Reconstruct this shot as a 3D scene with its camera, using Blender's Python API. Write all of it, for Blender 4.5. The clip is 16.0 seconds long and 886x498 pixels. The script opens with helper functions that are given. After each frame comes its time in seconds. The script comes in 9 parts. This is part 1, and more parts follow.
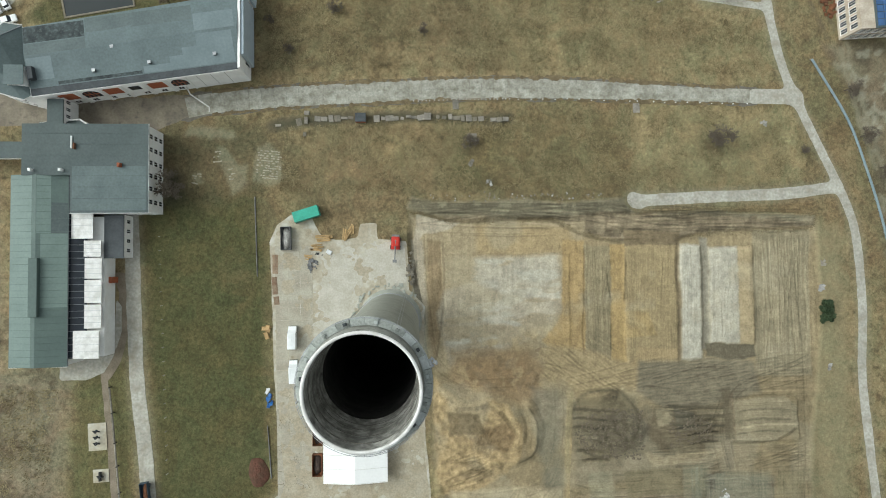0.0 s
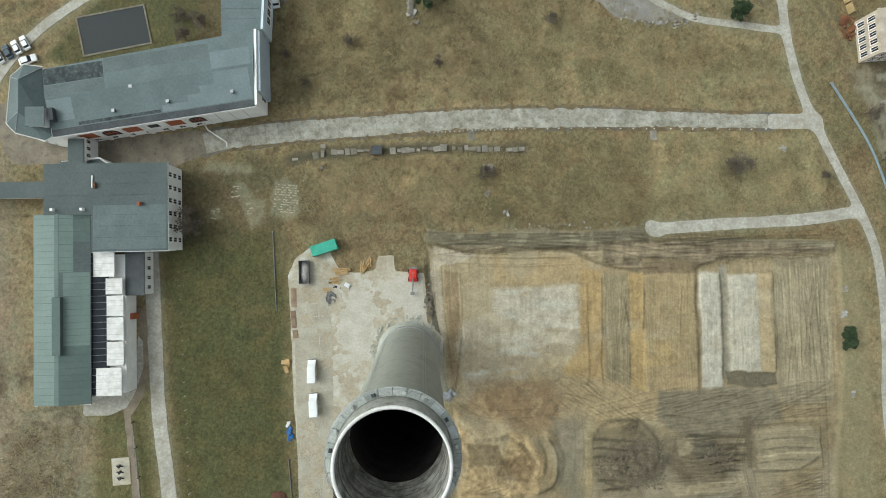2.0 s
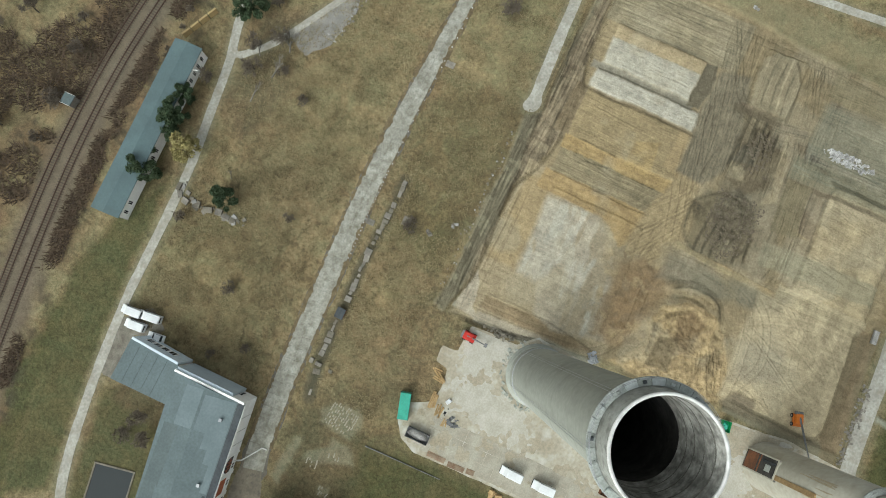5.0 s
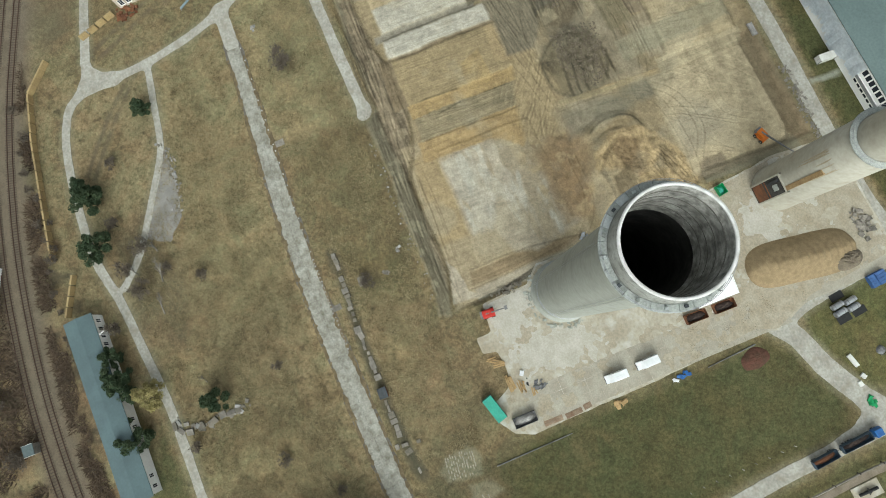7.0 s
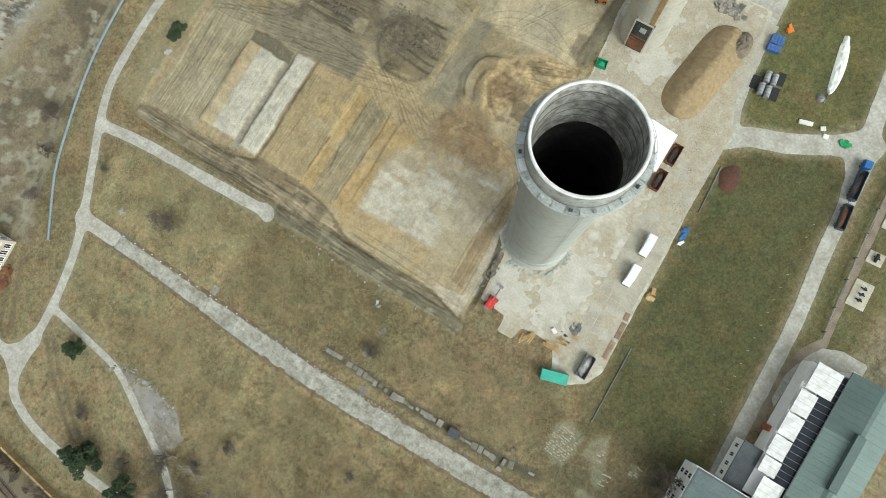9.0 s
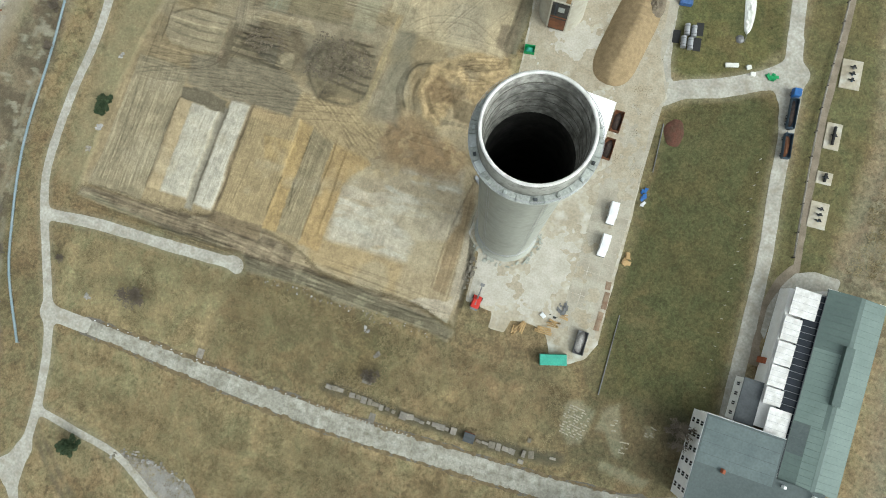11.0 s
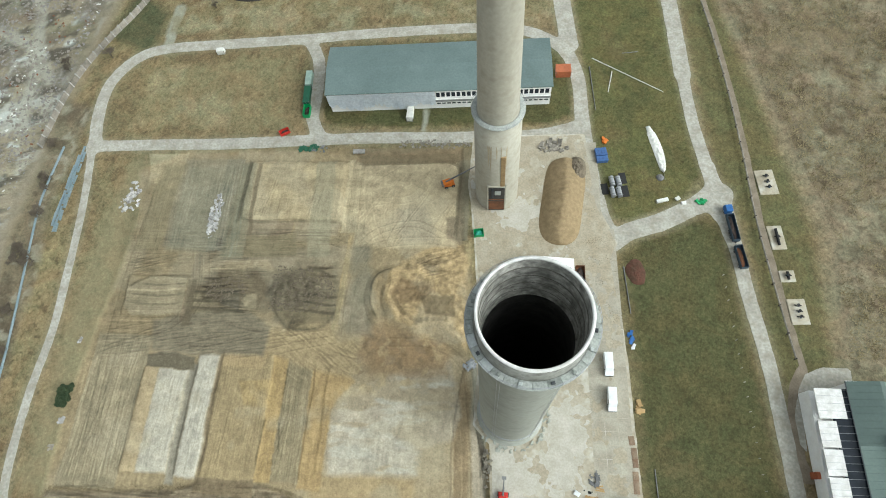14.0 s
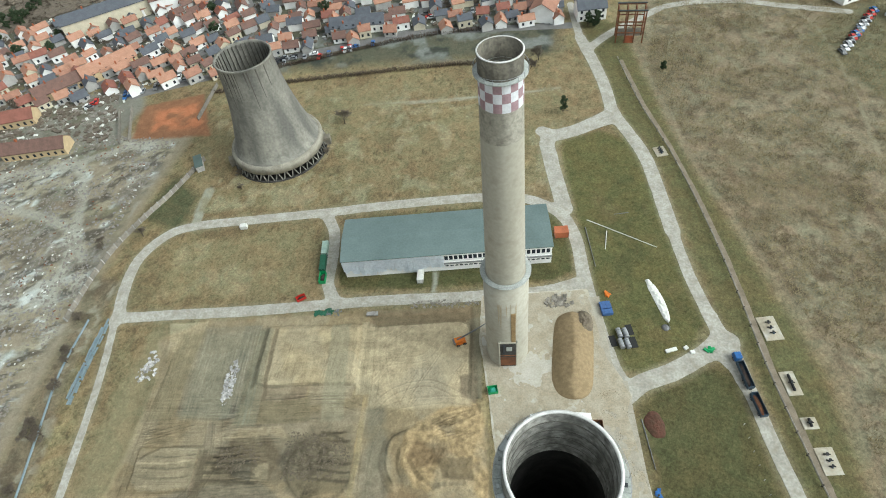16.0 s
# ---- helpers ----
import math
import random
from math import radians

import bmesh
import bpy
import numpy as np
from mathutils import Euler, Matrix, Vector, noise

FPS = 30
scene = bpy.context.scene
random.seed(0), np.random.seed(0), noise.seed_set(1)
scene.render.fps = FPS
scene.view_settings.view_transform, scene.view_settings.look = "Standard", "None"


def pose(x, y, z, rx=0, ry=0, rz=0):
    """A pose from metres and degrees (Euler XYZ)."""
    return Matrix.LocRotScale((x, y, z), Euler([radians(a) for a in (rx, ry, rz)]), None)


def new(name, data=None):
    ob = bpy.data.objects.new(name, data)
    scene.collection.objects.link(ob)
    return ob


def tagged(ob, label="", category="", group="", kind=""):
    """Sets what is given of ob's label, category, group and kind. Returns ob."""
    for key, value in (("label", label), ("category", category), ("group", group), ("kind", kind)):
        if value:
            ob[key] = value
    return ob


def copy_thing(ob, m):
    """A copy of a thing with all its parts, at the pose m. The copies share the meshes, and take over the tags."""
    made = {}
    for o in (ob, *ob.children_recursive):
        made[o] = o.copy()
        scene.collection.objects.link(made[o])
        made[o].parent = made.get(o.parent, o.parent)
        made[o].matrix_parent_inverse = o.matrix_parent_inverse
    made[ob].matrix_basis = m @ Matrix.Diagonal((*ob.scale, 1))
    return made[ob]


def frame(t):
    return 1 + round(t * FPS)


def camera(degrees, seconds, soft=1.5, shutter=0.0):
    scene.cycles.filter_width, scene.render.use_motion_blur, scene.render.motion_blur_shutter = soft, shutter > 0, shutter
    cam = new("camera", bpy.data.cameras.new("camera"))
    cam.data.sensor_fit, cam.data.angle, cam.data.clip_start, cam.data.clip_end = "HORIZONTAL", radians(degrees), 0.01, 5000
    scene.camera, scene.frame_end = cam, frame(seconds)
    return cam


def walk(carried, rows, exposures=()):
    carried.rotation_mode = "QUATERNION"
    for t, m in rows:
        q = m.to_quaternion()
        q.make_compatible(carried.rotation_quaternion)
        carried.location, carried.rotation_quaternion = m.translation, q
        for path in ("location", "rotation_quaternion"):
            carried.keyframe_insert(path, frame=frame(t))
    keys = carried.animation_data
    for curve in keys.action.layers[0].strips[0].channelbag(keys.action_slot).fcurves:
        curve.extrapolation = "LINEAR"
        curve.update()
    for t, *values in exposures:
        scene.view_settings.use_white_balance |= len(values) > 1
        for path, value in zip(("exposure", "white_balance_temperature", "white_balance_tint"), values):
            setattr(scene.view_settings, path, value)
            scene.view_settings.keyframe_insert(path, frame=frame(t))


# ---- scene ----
cam = camera(76.2, 16.0, soft=1.0)
walk(cam, [
    (0, pose(-12.03, 1.72, 138.80, 1.776, -3.176, -0.587)),
    (0.5, pose(-12.52, 3.80, 138.79, 1.523, -2.969, 0.374)),
    (1, pose(-12.85, 5.77, 138.82, 1.728, -2.305, 0.832)),
    (1.5, pose(-13.40, 7.73, 138.88, 1.816, -2.204, 0.539)),
    (2, pose(-13.90, 9.74, 138.94, 1.696, -2.209, -1.246)),
    (2.5, pose(-14.30, 10.93, 139.09, 2.709, -2.125, -5.353)),
    (3, pose(-14.22, 12.97, 139.28, 3.612, -1.726, -13.058)),
    (3.5, pose(-13.84, 14.89, 139.16, 4.113, -1.271, -23.230)),
    (4, pose(-13.06, 16.77, 139.15, 4.501, -0.970, -36.661)),
    (4.2, pose(-12.71, 17.35, 139.25, 4.800, -1.024, -42.171)),
    (6.3, pose(-18.85, 13.54, 139.55, 8.838, 1.763, -96.669)),
    (6.5, pose(-18.39, 13.09, 139.76, 8.768, 1.981, -100.466)),
    (7, pose(-18.11, 12.63, 139.63, 8.143, 2.912, -111.528)),
    (7.5, pose(-18.19, 11.99, 139.38, 7.407, 5.131, -121.986)),
    (8, pose(-18.13, 11.57, 139.40, 6.760, 6.323, -132.872)),
    (8.5, pose(-18.29, 10.64, 138.88, 6.578, 6.263, -141.595)),
    (9, pose(-18.54, 9.38, 137.13, 6.660, 5.366, -148.397)),
    (9.2, pose(-18.68, 9.28, 137.19, 6.529, 5.123, -150.349)),
    (11.3, pose(-17.32, 8.89, 138.04, 6.376, 3.843, -164.717)),
    (11.5, pose(-17.10, 8.82, 138.01, 6.784, 3.899, -167.373)),
    (12, pose(-16.32, 9.26, 137.72, 7.377, 4.454, -173.315)),
    (12.5, pose(-15.49, 9.57, 137.51, 7.790, 4.692, -176.204)),
    (13, pose(-14.41, 9.06, 136.67, 10.671, 4.515, -176.842)),
    (13.5, pose(-13.87, 7.77, 135.03, 16.955, 4.475, -177.332)),
    (14, pose(-12.96, 6.65, 136.91, 23.519, 4.311, -177.028)),
    (14.5, pose(-12.19, 6.82, 137.82, 28.387, 4.451, -177.143)),
    (15, pose(-11.45, 7.60, 139.92, 31.711, 4.958, -177.625)),
    (15.5, pose(-11.25, 8.05, 141.57, 35.087, 5.414, -178.234)),
    (16, pose(-11.23, 8.92, 141.53, 39.203, 5.738, -178.713)),
], exposures=[(0, 0.02, 6200, 0.5), (6.5, 0.04, 6200, 1), (8.5, 0.16, 6200, 1), (9.2, 0.27, 6180, 1), (11.3, 0.24, 6150, 1), (16, 0.24, 6100, 0.5)])

# ---- world, sun, exposure ----
SUN_AZ, SUN_EL = radians(285), radians(42)      # azimuth is counted from north (+y) over east (+x)
world = bpy.data.worlds.new("overcast_sky")
scene.world = world
world.use_nodes = True
wn = world.node_tree.nodes
sky = wn.new("ShaderNodeTexSky")
sky.sky_type = "NISHITA"
sky.sun_disc = False
sky.sun_elevation = SUN_EL
sky.sun_rotation = SUN_AZ
sky.air_density, sky.dust_density, sky.ozone_density = 1.0, 6.0, 1.0
grey = wn.new("ShaderNodeHueSaturation")
grey.inputs["Saturation"].default_value = 0.15
world.node_tree.links.new(sky.outputs[0], grey.inputs["Color"])
world.node_tree.links.new(grey.outputs[0], wn["Background"].inputs["Color"])
wn["Background"].inputs["Strength"].default_value = 0.185
sun_data = bpy.data.lights.new("sun", "SUN")
sun_data.energy = 0.5
sun_data.angle = radians(70)
sun_data.color = (1.0, 0.98, 0.95)
sun = new("sun", sun_data)
sun_dir = Vector((math.sin(SUN_AZ) * math.cos(SUN_EL), math.cos(SUN_AZ) * math.cos(SUN_EL), math.sin(SUN_EL)))
sun.matrix_world = Matrix.Translation((0, 0, 200)) @ sun_dir.to_track_quat("Z", "Y").to_matrix().to_4x4()


# ---- materials ----
def material(name, color, color2=None, rough=0.85, scale=0.4, fine=6.0, amount=0.35, bump=0.0, metal=0.0, per_object=0.0,
             streak=None, stain=None, stain_amount=0.0):
    """Colour varied at two scales in world metres; streak: (x, y, z) scale of a stretched noise; stain: a darker or lighter colour in blotches."""
    m = bpy.data.materials.new(name)
    m.use_nodes = True
    n, l = m.node_tree.nodes, m.node_tree.links
    b = n["Principled BSDF"]
    b.inputs["Roughness"].default_value = rough
    b.inputs["Metallic"].default_value = metal
    b.inputs["Specular IOR Level"].default_value = 0.3
    geo = n.new("ShaderNodeNewGeometry")
    src = geo.outputs["Position"]
    if streak:
        mp = n.new("ShaderNodeMapping")
        mp.inputs["Scale"].default_value = streak
        l.new(src, mp.inputs["Vector"])
        vec_a = mp.outputs[0]
    else:
        vec_a = src

    def noise_node(vec, sc, detail):
        t = n.new("ShaderNodeTexNoise")
        t.inputs["Scale"].default_value = sc
        t.inputs["Detail"].default_value = detail
        l.new(vec, t.inputs["Vector"])
        return t.outputs["Fac"]

    def ramp(fac, lo, hi):
        r = n.new("ShaderNodeMapRange")
        r.inputs["From Min"].default_value, r.inputs["From Max"].default_value = lo, hi
        l.new(fac, r.inputs["Value"])
        return r.outputs[0]

    def mix(fac, a, c, mode="MIX"):
        x = n.new("ShaderNodeMix")
        x.data_type, x.blend_type = "RGBA", mode
        if hasattr(fac, "links"):
            l.new(fac, x.inputs["Factor"])
        else:
            x.inputs["Factor"].default_value = fac
        for sock, v in ((x.inputs["A"], a), (x.inputs["B"], c)):
            if hasattr(v, "links"):
                l.new(v, sock)
            else:
                sock.default_value = (*v, 1)
        return x.outputs["Result"]

    big = ramp(noise_node(vec_a, scale, 5), 0.35, 0.65)
    color2 = color2 or tuple(c * (1 - amount) for c in color)
    col = mix(big, color, color2)
    small = ramp(noise_node(src, fine, 3), 0.3, 0.7)
    dark = n.new("ShaderNodeMapRange")
    dark.inputs["To Min"].default_value, dark.inputs["To Max"].default_value = 1 - amount * 0.6, 1 + amount * 0.45
    l.new(small, dark.inputs["Value"])
    val = n.new("ShaderNodeCombineColor")
    for i in range(3):
        l.new(dark.outputs[0], val.inputs[i])
    col = mix(1.0, col, val.outputs[0], "MULTIPLY")
    if stain:
        col = mix(ramp(noise_node(src, scale * 2.3, 6), 0.6 - stain_amount * 0.2, 0.8), col, stain)
    if per_object:
        info = n.new("ShaderNodeObjectInfo")
        isl = n.new("ShaderNodeMapRange")
        isl.inputs["To Min"].default_value, isl.inputs["To Max"].default_value = 1 - per_object, 1 + per_object
        l.new(info.outputs["Random"], isl.inputs["Value"])
        v2 = n.new("ShaderNodeCombineColor")
        for i in range(3):
            l.new(isl.outputs[0], v2.inputs[i])
        col = mix(1.0, col, v2.outputs[0], "MULTIPLY")
    l.new(col, b.inputs["Base Color"])
    if bump:
        bp = n.new("ShaderNodeBump")
        bp.inputs["Strength"].default_value = bump
        bp.inputs["Distance"].default_value = 0.05
        l.new(small, bp.inputs["Height"])
        l.new(bp.outputs[0], b.inputs["Normal"])
    return m


CONCRETE_ROAD = material("road_concrete", (0.355, 0.345, 0.295), (0.25, 0.24, 0.198), 0.9, 0.3, 2.2, 0.34, 0.3, per_object=0.07, stain=(0.14, 0.13, 0.095), stain_amount=0.7)
YARD_CONCRETE = material("yard_concrete", (0.425, 0.39, 0.305), (0.325, 0.285, 0.21), 0.9, 0.13, 1.5, 0.25, 0.3, stain=(0.54, 0.53, 0.48), stain_amount=0.5)
SHAFT = material("shaft_concrete", (0.35, 0.36, 0.315), (0.3, 0.31, 0.27), 0.88, 0.12, 1.2, 0.14, 0.15, streak=(1, 1, 0.12), stain=(0.25, 0.255, 0.22), stain_amount=0.35)
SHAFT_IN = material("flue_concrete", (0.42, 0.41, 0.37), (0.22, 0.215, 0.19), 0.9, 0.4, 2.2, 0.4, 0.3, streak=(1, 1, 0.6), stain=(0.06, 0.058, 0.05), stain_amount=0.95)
FLUE = material("near_black_surface", (0.07, 0.066, 0.06), (0.03, 0.029, 0.026), 0.95, 0.4, 2.0, 0.4, 0.2)
RIM = material("rim_whitewash", (0.68, 0.67, 0.65), (0.52, 0.51, 0.48), 0.7, 0.8, 4.0, 0.12)
STEEL = material("galvanised_steel", (0.4, 0.41, 0.42), (0.3, 0.31, 0.32), 0.5, 1.0, 6.0, 0.2, metal=0.6)
WHITE_WALL = material("white_render", (0.86, 0.86, 0.84), (0.79, 0.78, 0.75), 0.85, 0.4, 3.0, 0.08)
ROOF_GREY = material("roofing_felt_grey", (0.084, 0.104, 0.102), (0.068, 0.086, 0.085), 0.75, 0.15, 2.0, 0.2)
ROOF_GREEN = material("roof_sheet_green_grey", (0.094, 0.13, 0.117), (0.077, 0.108, 0.098), 0.65, 0.15, 2.0, 0.12)
ROOF_DARK = material("roofing_felt_dark", (0.07, 0.078, 0.082), (0.05, 0.055, 0.06), 0.8, 0.3, 2.0, 0.25)
GLASS_DARK = material("window_glass_dark", (0.03, 0.035, 0.045), (0.02, 0.025, 0.03), 0.15, 0.5, 2.0, 0.2)
BRICK_RED = material("red_brick", (0.36, 0.11, 0.05), (0.28, 0.09, 0.045), 0.9, 0.8, 5.0, 0.3)
RUST = material("rusty_steel", (0.2, 0.085, 0.04), (0.12, 0.055, 0.03), 0.9, 0.6, 5.0, 0.3)


# ---- mesh helpers ----
def part(name, bm, mat, parent=None, label=""):
    me = bpy.data.meshes.new(name)
    bm.to_mesh(me)
    bm.free()
    me.materials.append(mat)
    ob = new(name, me)
    if parent is not None:
        ob.parent = parent
    if label:
        ob["label"] = label
    return ob


def thing(name, m, label, category, group="", kind=""):
    ob = new(name)
    ob.empty_display_size = 0.5
    ob.matrix_basis = m
    return tagged(ob, label, category, group, kind)


def box(bm, x0, x1, y0, y1, z0, z1, bevel=0.0):
    r = bmesh.ops.create_cube(bm, size=1.0, matrix=Matrix.Translation(((x0 + x1) / 2, (y0 + y1) / 2, (z0 + z1) / 2)) @ Matrix.Diagonal((x1 - x0, y1 - y0, z1 - z0, 1)))
    if bevel:
        es = {e for v in r["verts"] for e in v.link_edges}
        bmesh.ops.bevel(bm, geom=list(es), offset=bevel, segments=2, affect="EDGES", profile=0.6)
    return r["verts"]


def boxed(x0, x1, y0, y1, z0, z1, bevel=0.0):
    bm = bmesh.new()
    box(bm, x0, x1, y0, y1, z0, z1, bevel)
    return bm


def bar(bm, a, b, r, sides=6, r2=None):
    a, b = Vector(a), Vector(b)
    d = b - a
    m = Matrix.Translation((a + b) / 2) @ d.to_track_quat("Z", "Y").to_matrix().to_4x4()
    return bmesh.ops.create_cone(bm, cap_ends=True, segments=sides, radius1=r, radius2=r if r2 is None else r2, depth=d.length, matrix=m)["verts"]


def lathe(profile, segments=64, bm=None):
    """A closed ring turned about z from (radius, height) pairs, in order round the section."""
    bm = bm or bmesh.new()
    rings = []
    for r, z in profile:
        rings.append([bm.verts.new((r * math.cos(2 * math.pi * i / segments), r * math.sin(2 * math.pi * i / segments), z)) for i in range(segments)])
    for a, b in zip(rings, rings[1:]):
        for i in range(segments):
            j = (i + 1) % segments
            bm.faces.new((a[i], a[j], b[j], b[i]))
    bm.normal_update()
    for f in bm.faces:
        f.smooth = True
    return bm


def prism(outline, z0, z1, bm=None):
    bm = bm or bmesh.new()
    lo = [bm.verts.new((x, y, z0)) for x, y in outline]
    hi = [bm.verts.new((x, y, z1)) for x, y in outline]
    bm.faces.new(lo[::-1])
    bm.faces.new(hi)
    k = len(outline)
    for i in range(k):
        bm.faces.new((lo[i], lo[(i + 1) % k], hi[(i + 1) % k], hi[i]))
    bmesh.ops.recalc_face_normals(bm, faces=bm.faces)
    return bm


def gable(x0, x1, y0, y1, z, rise, along="x", thick=0.25, over=0.3):
    """A two-pitch roof slab over a rectangle, with its ridge along x or y."""
    bm = bmesh.new()
    x0, x1, y0, y1 = x0 - over, x1 + over, y0 - over, y1 + over
    if along == "x":
        c = (y0 + y1) / 2
        sec = [(y0, z), (c, z + rise), (y1, z), (y1, z + thick), (c, z + rise + thick), (y0, z + thick)]
        rows = [[bm.verts.new((x, s, t)) for s, t in sec] for x in (x0, x1)]
    else:
        c = (x0 + x1) / 2
        sec = [(x0, z), (c, z + rise), (x1, z), (x1, z + thick), (c, z + rise + thick), (x0, z + thick)]
        rows = [[bm.verts.new((s, y, t)) for s, t in sec] for y in (y0, y1)]
    a, b = rows
    for i in range(6):
        bm.faces.new((a[i], a[(i + 1) % 6], b[(i + 1) % 6], b[i]))
    for r in rows:
        bm.faces.new((r[0], r[1], r[4], r[5]))
        bm.faces.new((r[1], r[2], r[3], r[4]))
    bmesh.ops.recalc_face_normals(bm, faces=bm.faces)
    return bm


def quad_panel(corners, thick=0.02):
    bm = bmesh.new()
    vs = [bm.verts.new(c) for c in corners]
    f = bm.faces.new(vs)
    bm.normal_update()
    r = bmesh.ops.extrude_face_region(bm, geom=[f])
    n = f.normal.copy()
    for v in r["geom"]:
        if isinstance(v, bmesh.types.BMVert):
            v.co += n * thick
    bmesh.ops.recalc_face_normals(bm, faces=bm.faces)
    return bm


# ---- ground: one sheet, with the soil kinds in it ----
def lattice(X, Y, seed):
    """Smooth value noise, 0 to 1."""
    rng = np.random.RandomState(seed)
    g = rng.rand(257, 257)
    xi, yi = np.floor(X).astype(int), np.floor(Y).astype(int)
    a, b = X - xi, Y - yi
    a, b = a * a * (3 - 2 * a), b * b * (3 - 2 * b)
    x0, x1, y0, y1 = xi % 256, (xi + 1) % 256, yi % 256, (yi + 1) % 256
    return (g[x0, y0] * (1 - a) + g[x1, y0] * a) * (1 - b) + (g[x0, y1] * (1 - a) + g[x1, y1] * a) * b


def cloud(X, Y, size, seed, octaves=4):
    v, amp, tot = 0, 1.0, 0.0
    for k in range(octaves):
        v = v + amp * lattice(X / size * 2 ** k + 7.3 * k, Y / size * 2 ** k + 3.1 * k, seed + k)
        tot += amp
        amp *= 0.55
    return v / tot


def inside(X, Y, poly):
    """Signed distance to a closed outline, in metres, positive inside."""
    d = np.full(X.shape, 1e9)
    odd = np.zeros(X.shape, bool)
    k = len(poly)
    for i in range(k):
        (ax, ay), (bx, by) = poly[i], poly[(i + 1) % k]
        ex, ey = bx - ax, by - ay
        t = np.clip(((X - ax) * ex + (Y - ay) * ey) / (ex * ex + ey * ey + 1e-9), 0, 1)
        d = np.minimum(d, np.hypot(X - ax - t * ex, Y - ay - t * ey))
        cross = ((ay > Y) != (by > Y)) & (X < ex * (Y - ay) / (by - ay + 1e-12) + ax)
        odd ^= cross
    return np.where(odd, d, -d)


def along(X, Y, line):
    """Distance to an open line."""
    d = np.full(X.shape, 1e9)
    for (ax, ay), (bx, by) in zip(line, line[1:]):
        ex, ey = bx - ax, by - ay
        t = np.clip(((X - ax) * ex + (Y - ay) * ey) / (ex * ex + ey * ey + 1e-9), 0, 1)
        d = np.minimum(d, np.hypot(X - ax - t * ex, Y - ay - t * ey))
    return d


def smoothed(line, step=2.0):
    """A Catmull-Rom line through the points."""
    p = [Vector(q) for q in line]
    p = [2 * p[0] - p[1]] + p + [2 * p[-1] - p[-2]]
    out = []
    for i in range(1, len(p) - 2):
        k = max(2, int((p[i + 1] - p[i]).length / step))
        for j in range(k):
            t = j / k
            out.append(tuple(0.5 * (2 * p[i] + (p[i + 1] - p[i - 1]) * t + (2 * p[i - 1] - 5 * p[i] + 4 * p[i + 1] - p[i + 2]) * t * t
                                    + (3 * p[i] - p[i - 1] - 3 * p[i + 1] + p[i + 2]) * t ** 3)))
    return out + [tuple(p[-2])]


def axis(spans, mid, mstep, far):
    """Grid lines: fine spans in the middle, coarser outside, stretching to the horizon."""
    v = []
    for a, b, step in spans:
        v += list(np.linspace(a, b, int(round((b - a) / step)), endpoint=False))
    lo, hi = v[0], v[-1]
    s = mstep
    left, right = [], []
    x = lo
    while x > -far:
        x -= s
        left.append(x)
        s = s if x > mid[0] else s * 1.25
    s = mstep
    x = hi
    while x < far:
        x += s
        right.append(x)
        s = s if x < mid[1] else s * 1.25
    return np.array(left[::-1] + v + right)


ROADS = []


def lane(line, half_width):
    """A service road by its centre line."""
    ROADS.append((line, half_width))


lane([(109.3, -84), (107, -72), (105.3, -60), (103.8, -45), (102.4, -27), (103, -13.2), (102.6, 1), (101.2, 12), (97.1, 22.5), (92.5, 32), (87.8, 42), (84, 51), (81.4, 61), (80, 69), (79.6, 76), (79.4, 84), (76.6, 90.5), (68, 94.4), (54, 96.2), (35, 96.2), (21, 92.9), (8, 91), (-10, 88.6), (-32.6, 87.6), (-46, 86.9), (-67.6, 84.1), (-85.7, 80.4), (-97, 75), (-110, 64), (-118, 50), (-119, 30)], 1.15)
lane([(79.4, 77), (84, 83.4), (91.5, 82.2), (106.9, 78), (124.8, 71.8), (150, 66)], 1.3)
lane([(80, 67.6), (67, 69.4), (55.5, 71.3), (43.5, 77.4), (31, 84.6), (24, 91)], 0.9)
lane([(44.2, 17.6), (62.8, 18.6), (82.3, 19.3), (96.5, 21)], 1.45)
lane([(43.6, 18.4), (45.4, 17.2)], 1.3)
lane([(-79, 16), (-78.6, 8), (-78, -10), (-77.3, -25), (-75.5, -40), (-74.2, -55), (-73.2, -68), (-70.5, -77), (-68, -95), (-67, -119.8), (-66, -143), (-62, -160), (-58.8, -171), (-58.6, -184), (-57, -202), (-53.5, -225), (-52.7, -255)], 1.7)
lane([(-42, -54), (-48, -58.3), (-55.8, -61), (-65.5, -66), (-73.3, -70)], 2.5)
lane([(109, -84.5), (89.5, -85), (67.8, -85.4), (50.2, -86.2), (36, -87), (18.8, -87.6), (1.8, -87.6), (-8.3, -88), (-25, -88.6), (-35, -91)], 1.9)
lane([(108.6, -84), (111, -97), (110.5, -109), (104.2, -118.5), (95, -122.4), (72.5, -124.1), (50.3, -125.5), (32.3, -127.1), (10.5, -128.5), (-7, -129), (-22, -127.5), (-33, -120), (-37, -109), (-37.6, -96), (-38.8, -80), (-41, -65), (-43.8, -55.4)], 2.0)
lane([(47, -124.2), (43.2, -117), (42, -106), (42, -94.5), (38.5, -87.5)], 1.9)
lane([(-35, -121.7), (-33.7, -135.4), (-32.8, -147), (-33, -158), (-43.4, -161.5), (-58.3, -170.5)], 2.7)
lane([(-67.4, -110), (-66, -143), (-62, -160), (-58.8, -171), (-58.6, -184), (-57, -202), (-53.5, -225)], 2.2)
lane([(-55, -215), (-66, -226), (-84, -239), (-98, -246.5), (-124, -246), (-146, -237.5), (-168, -229)], 2.0)
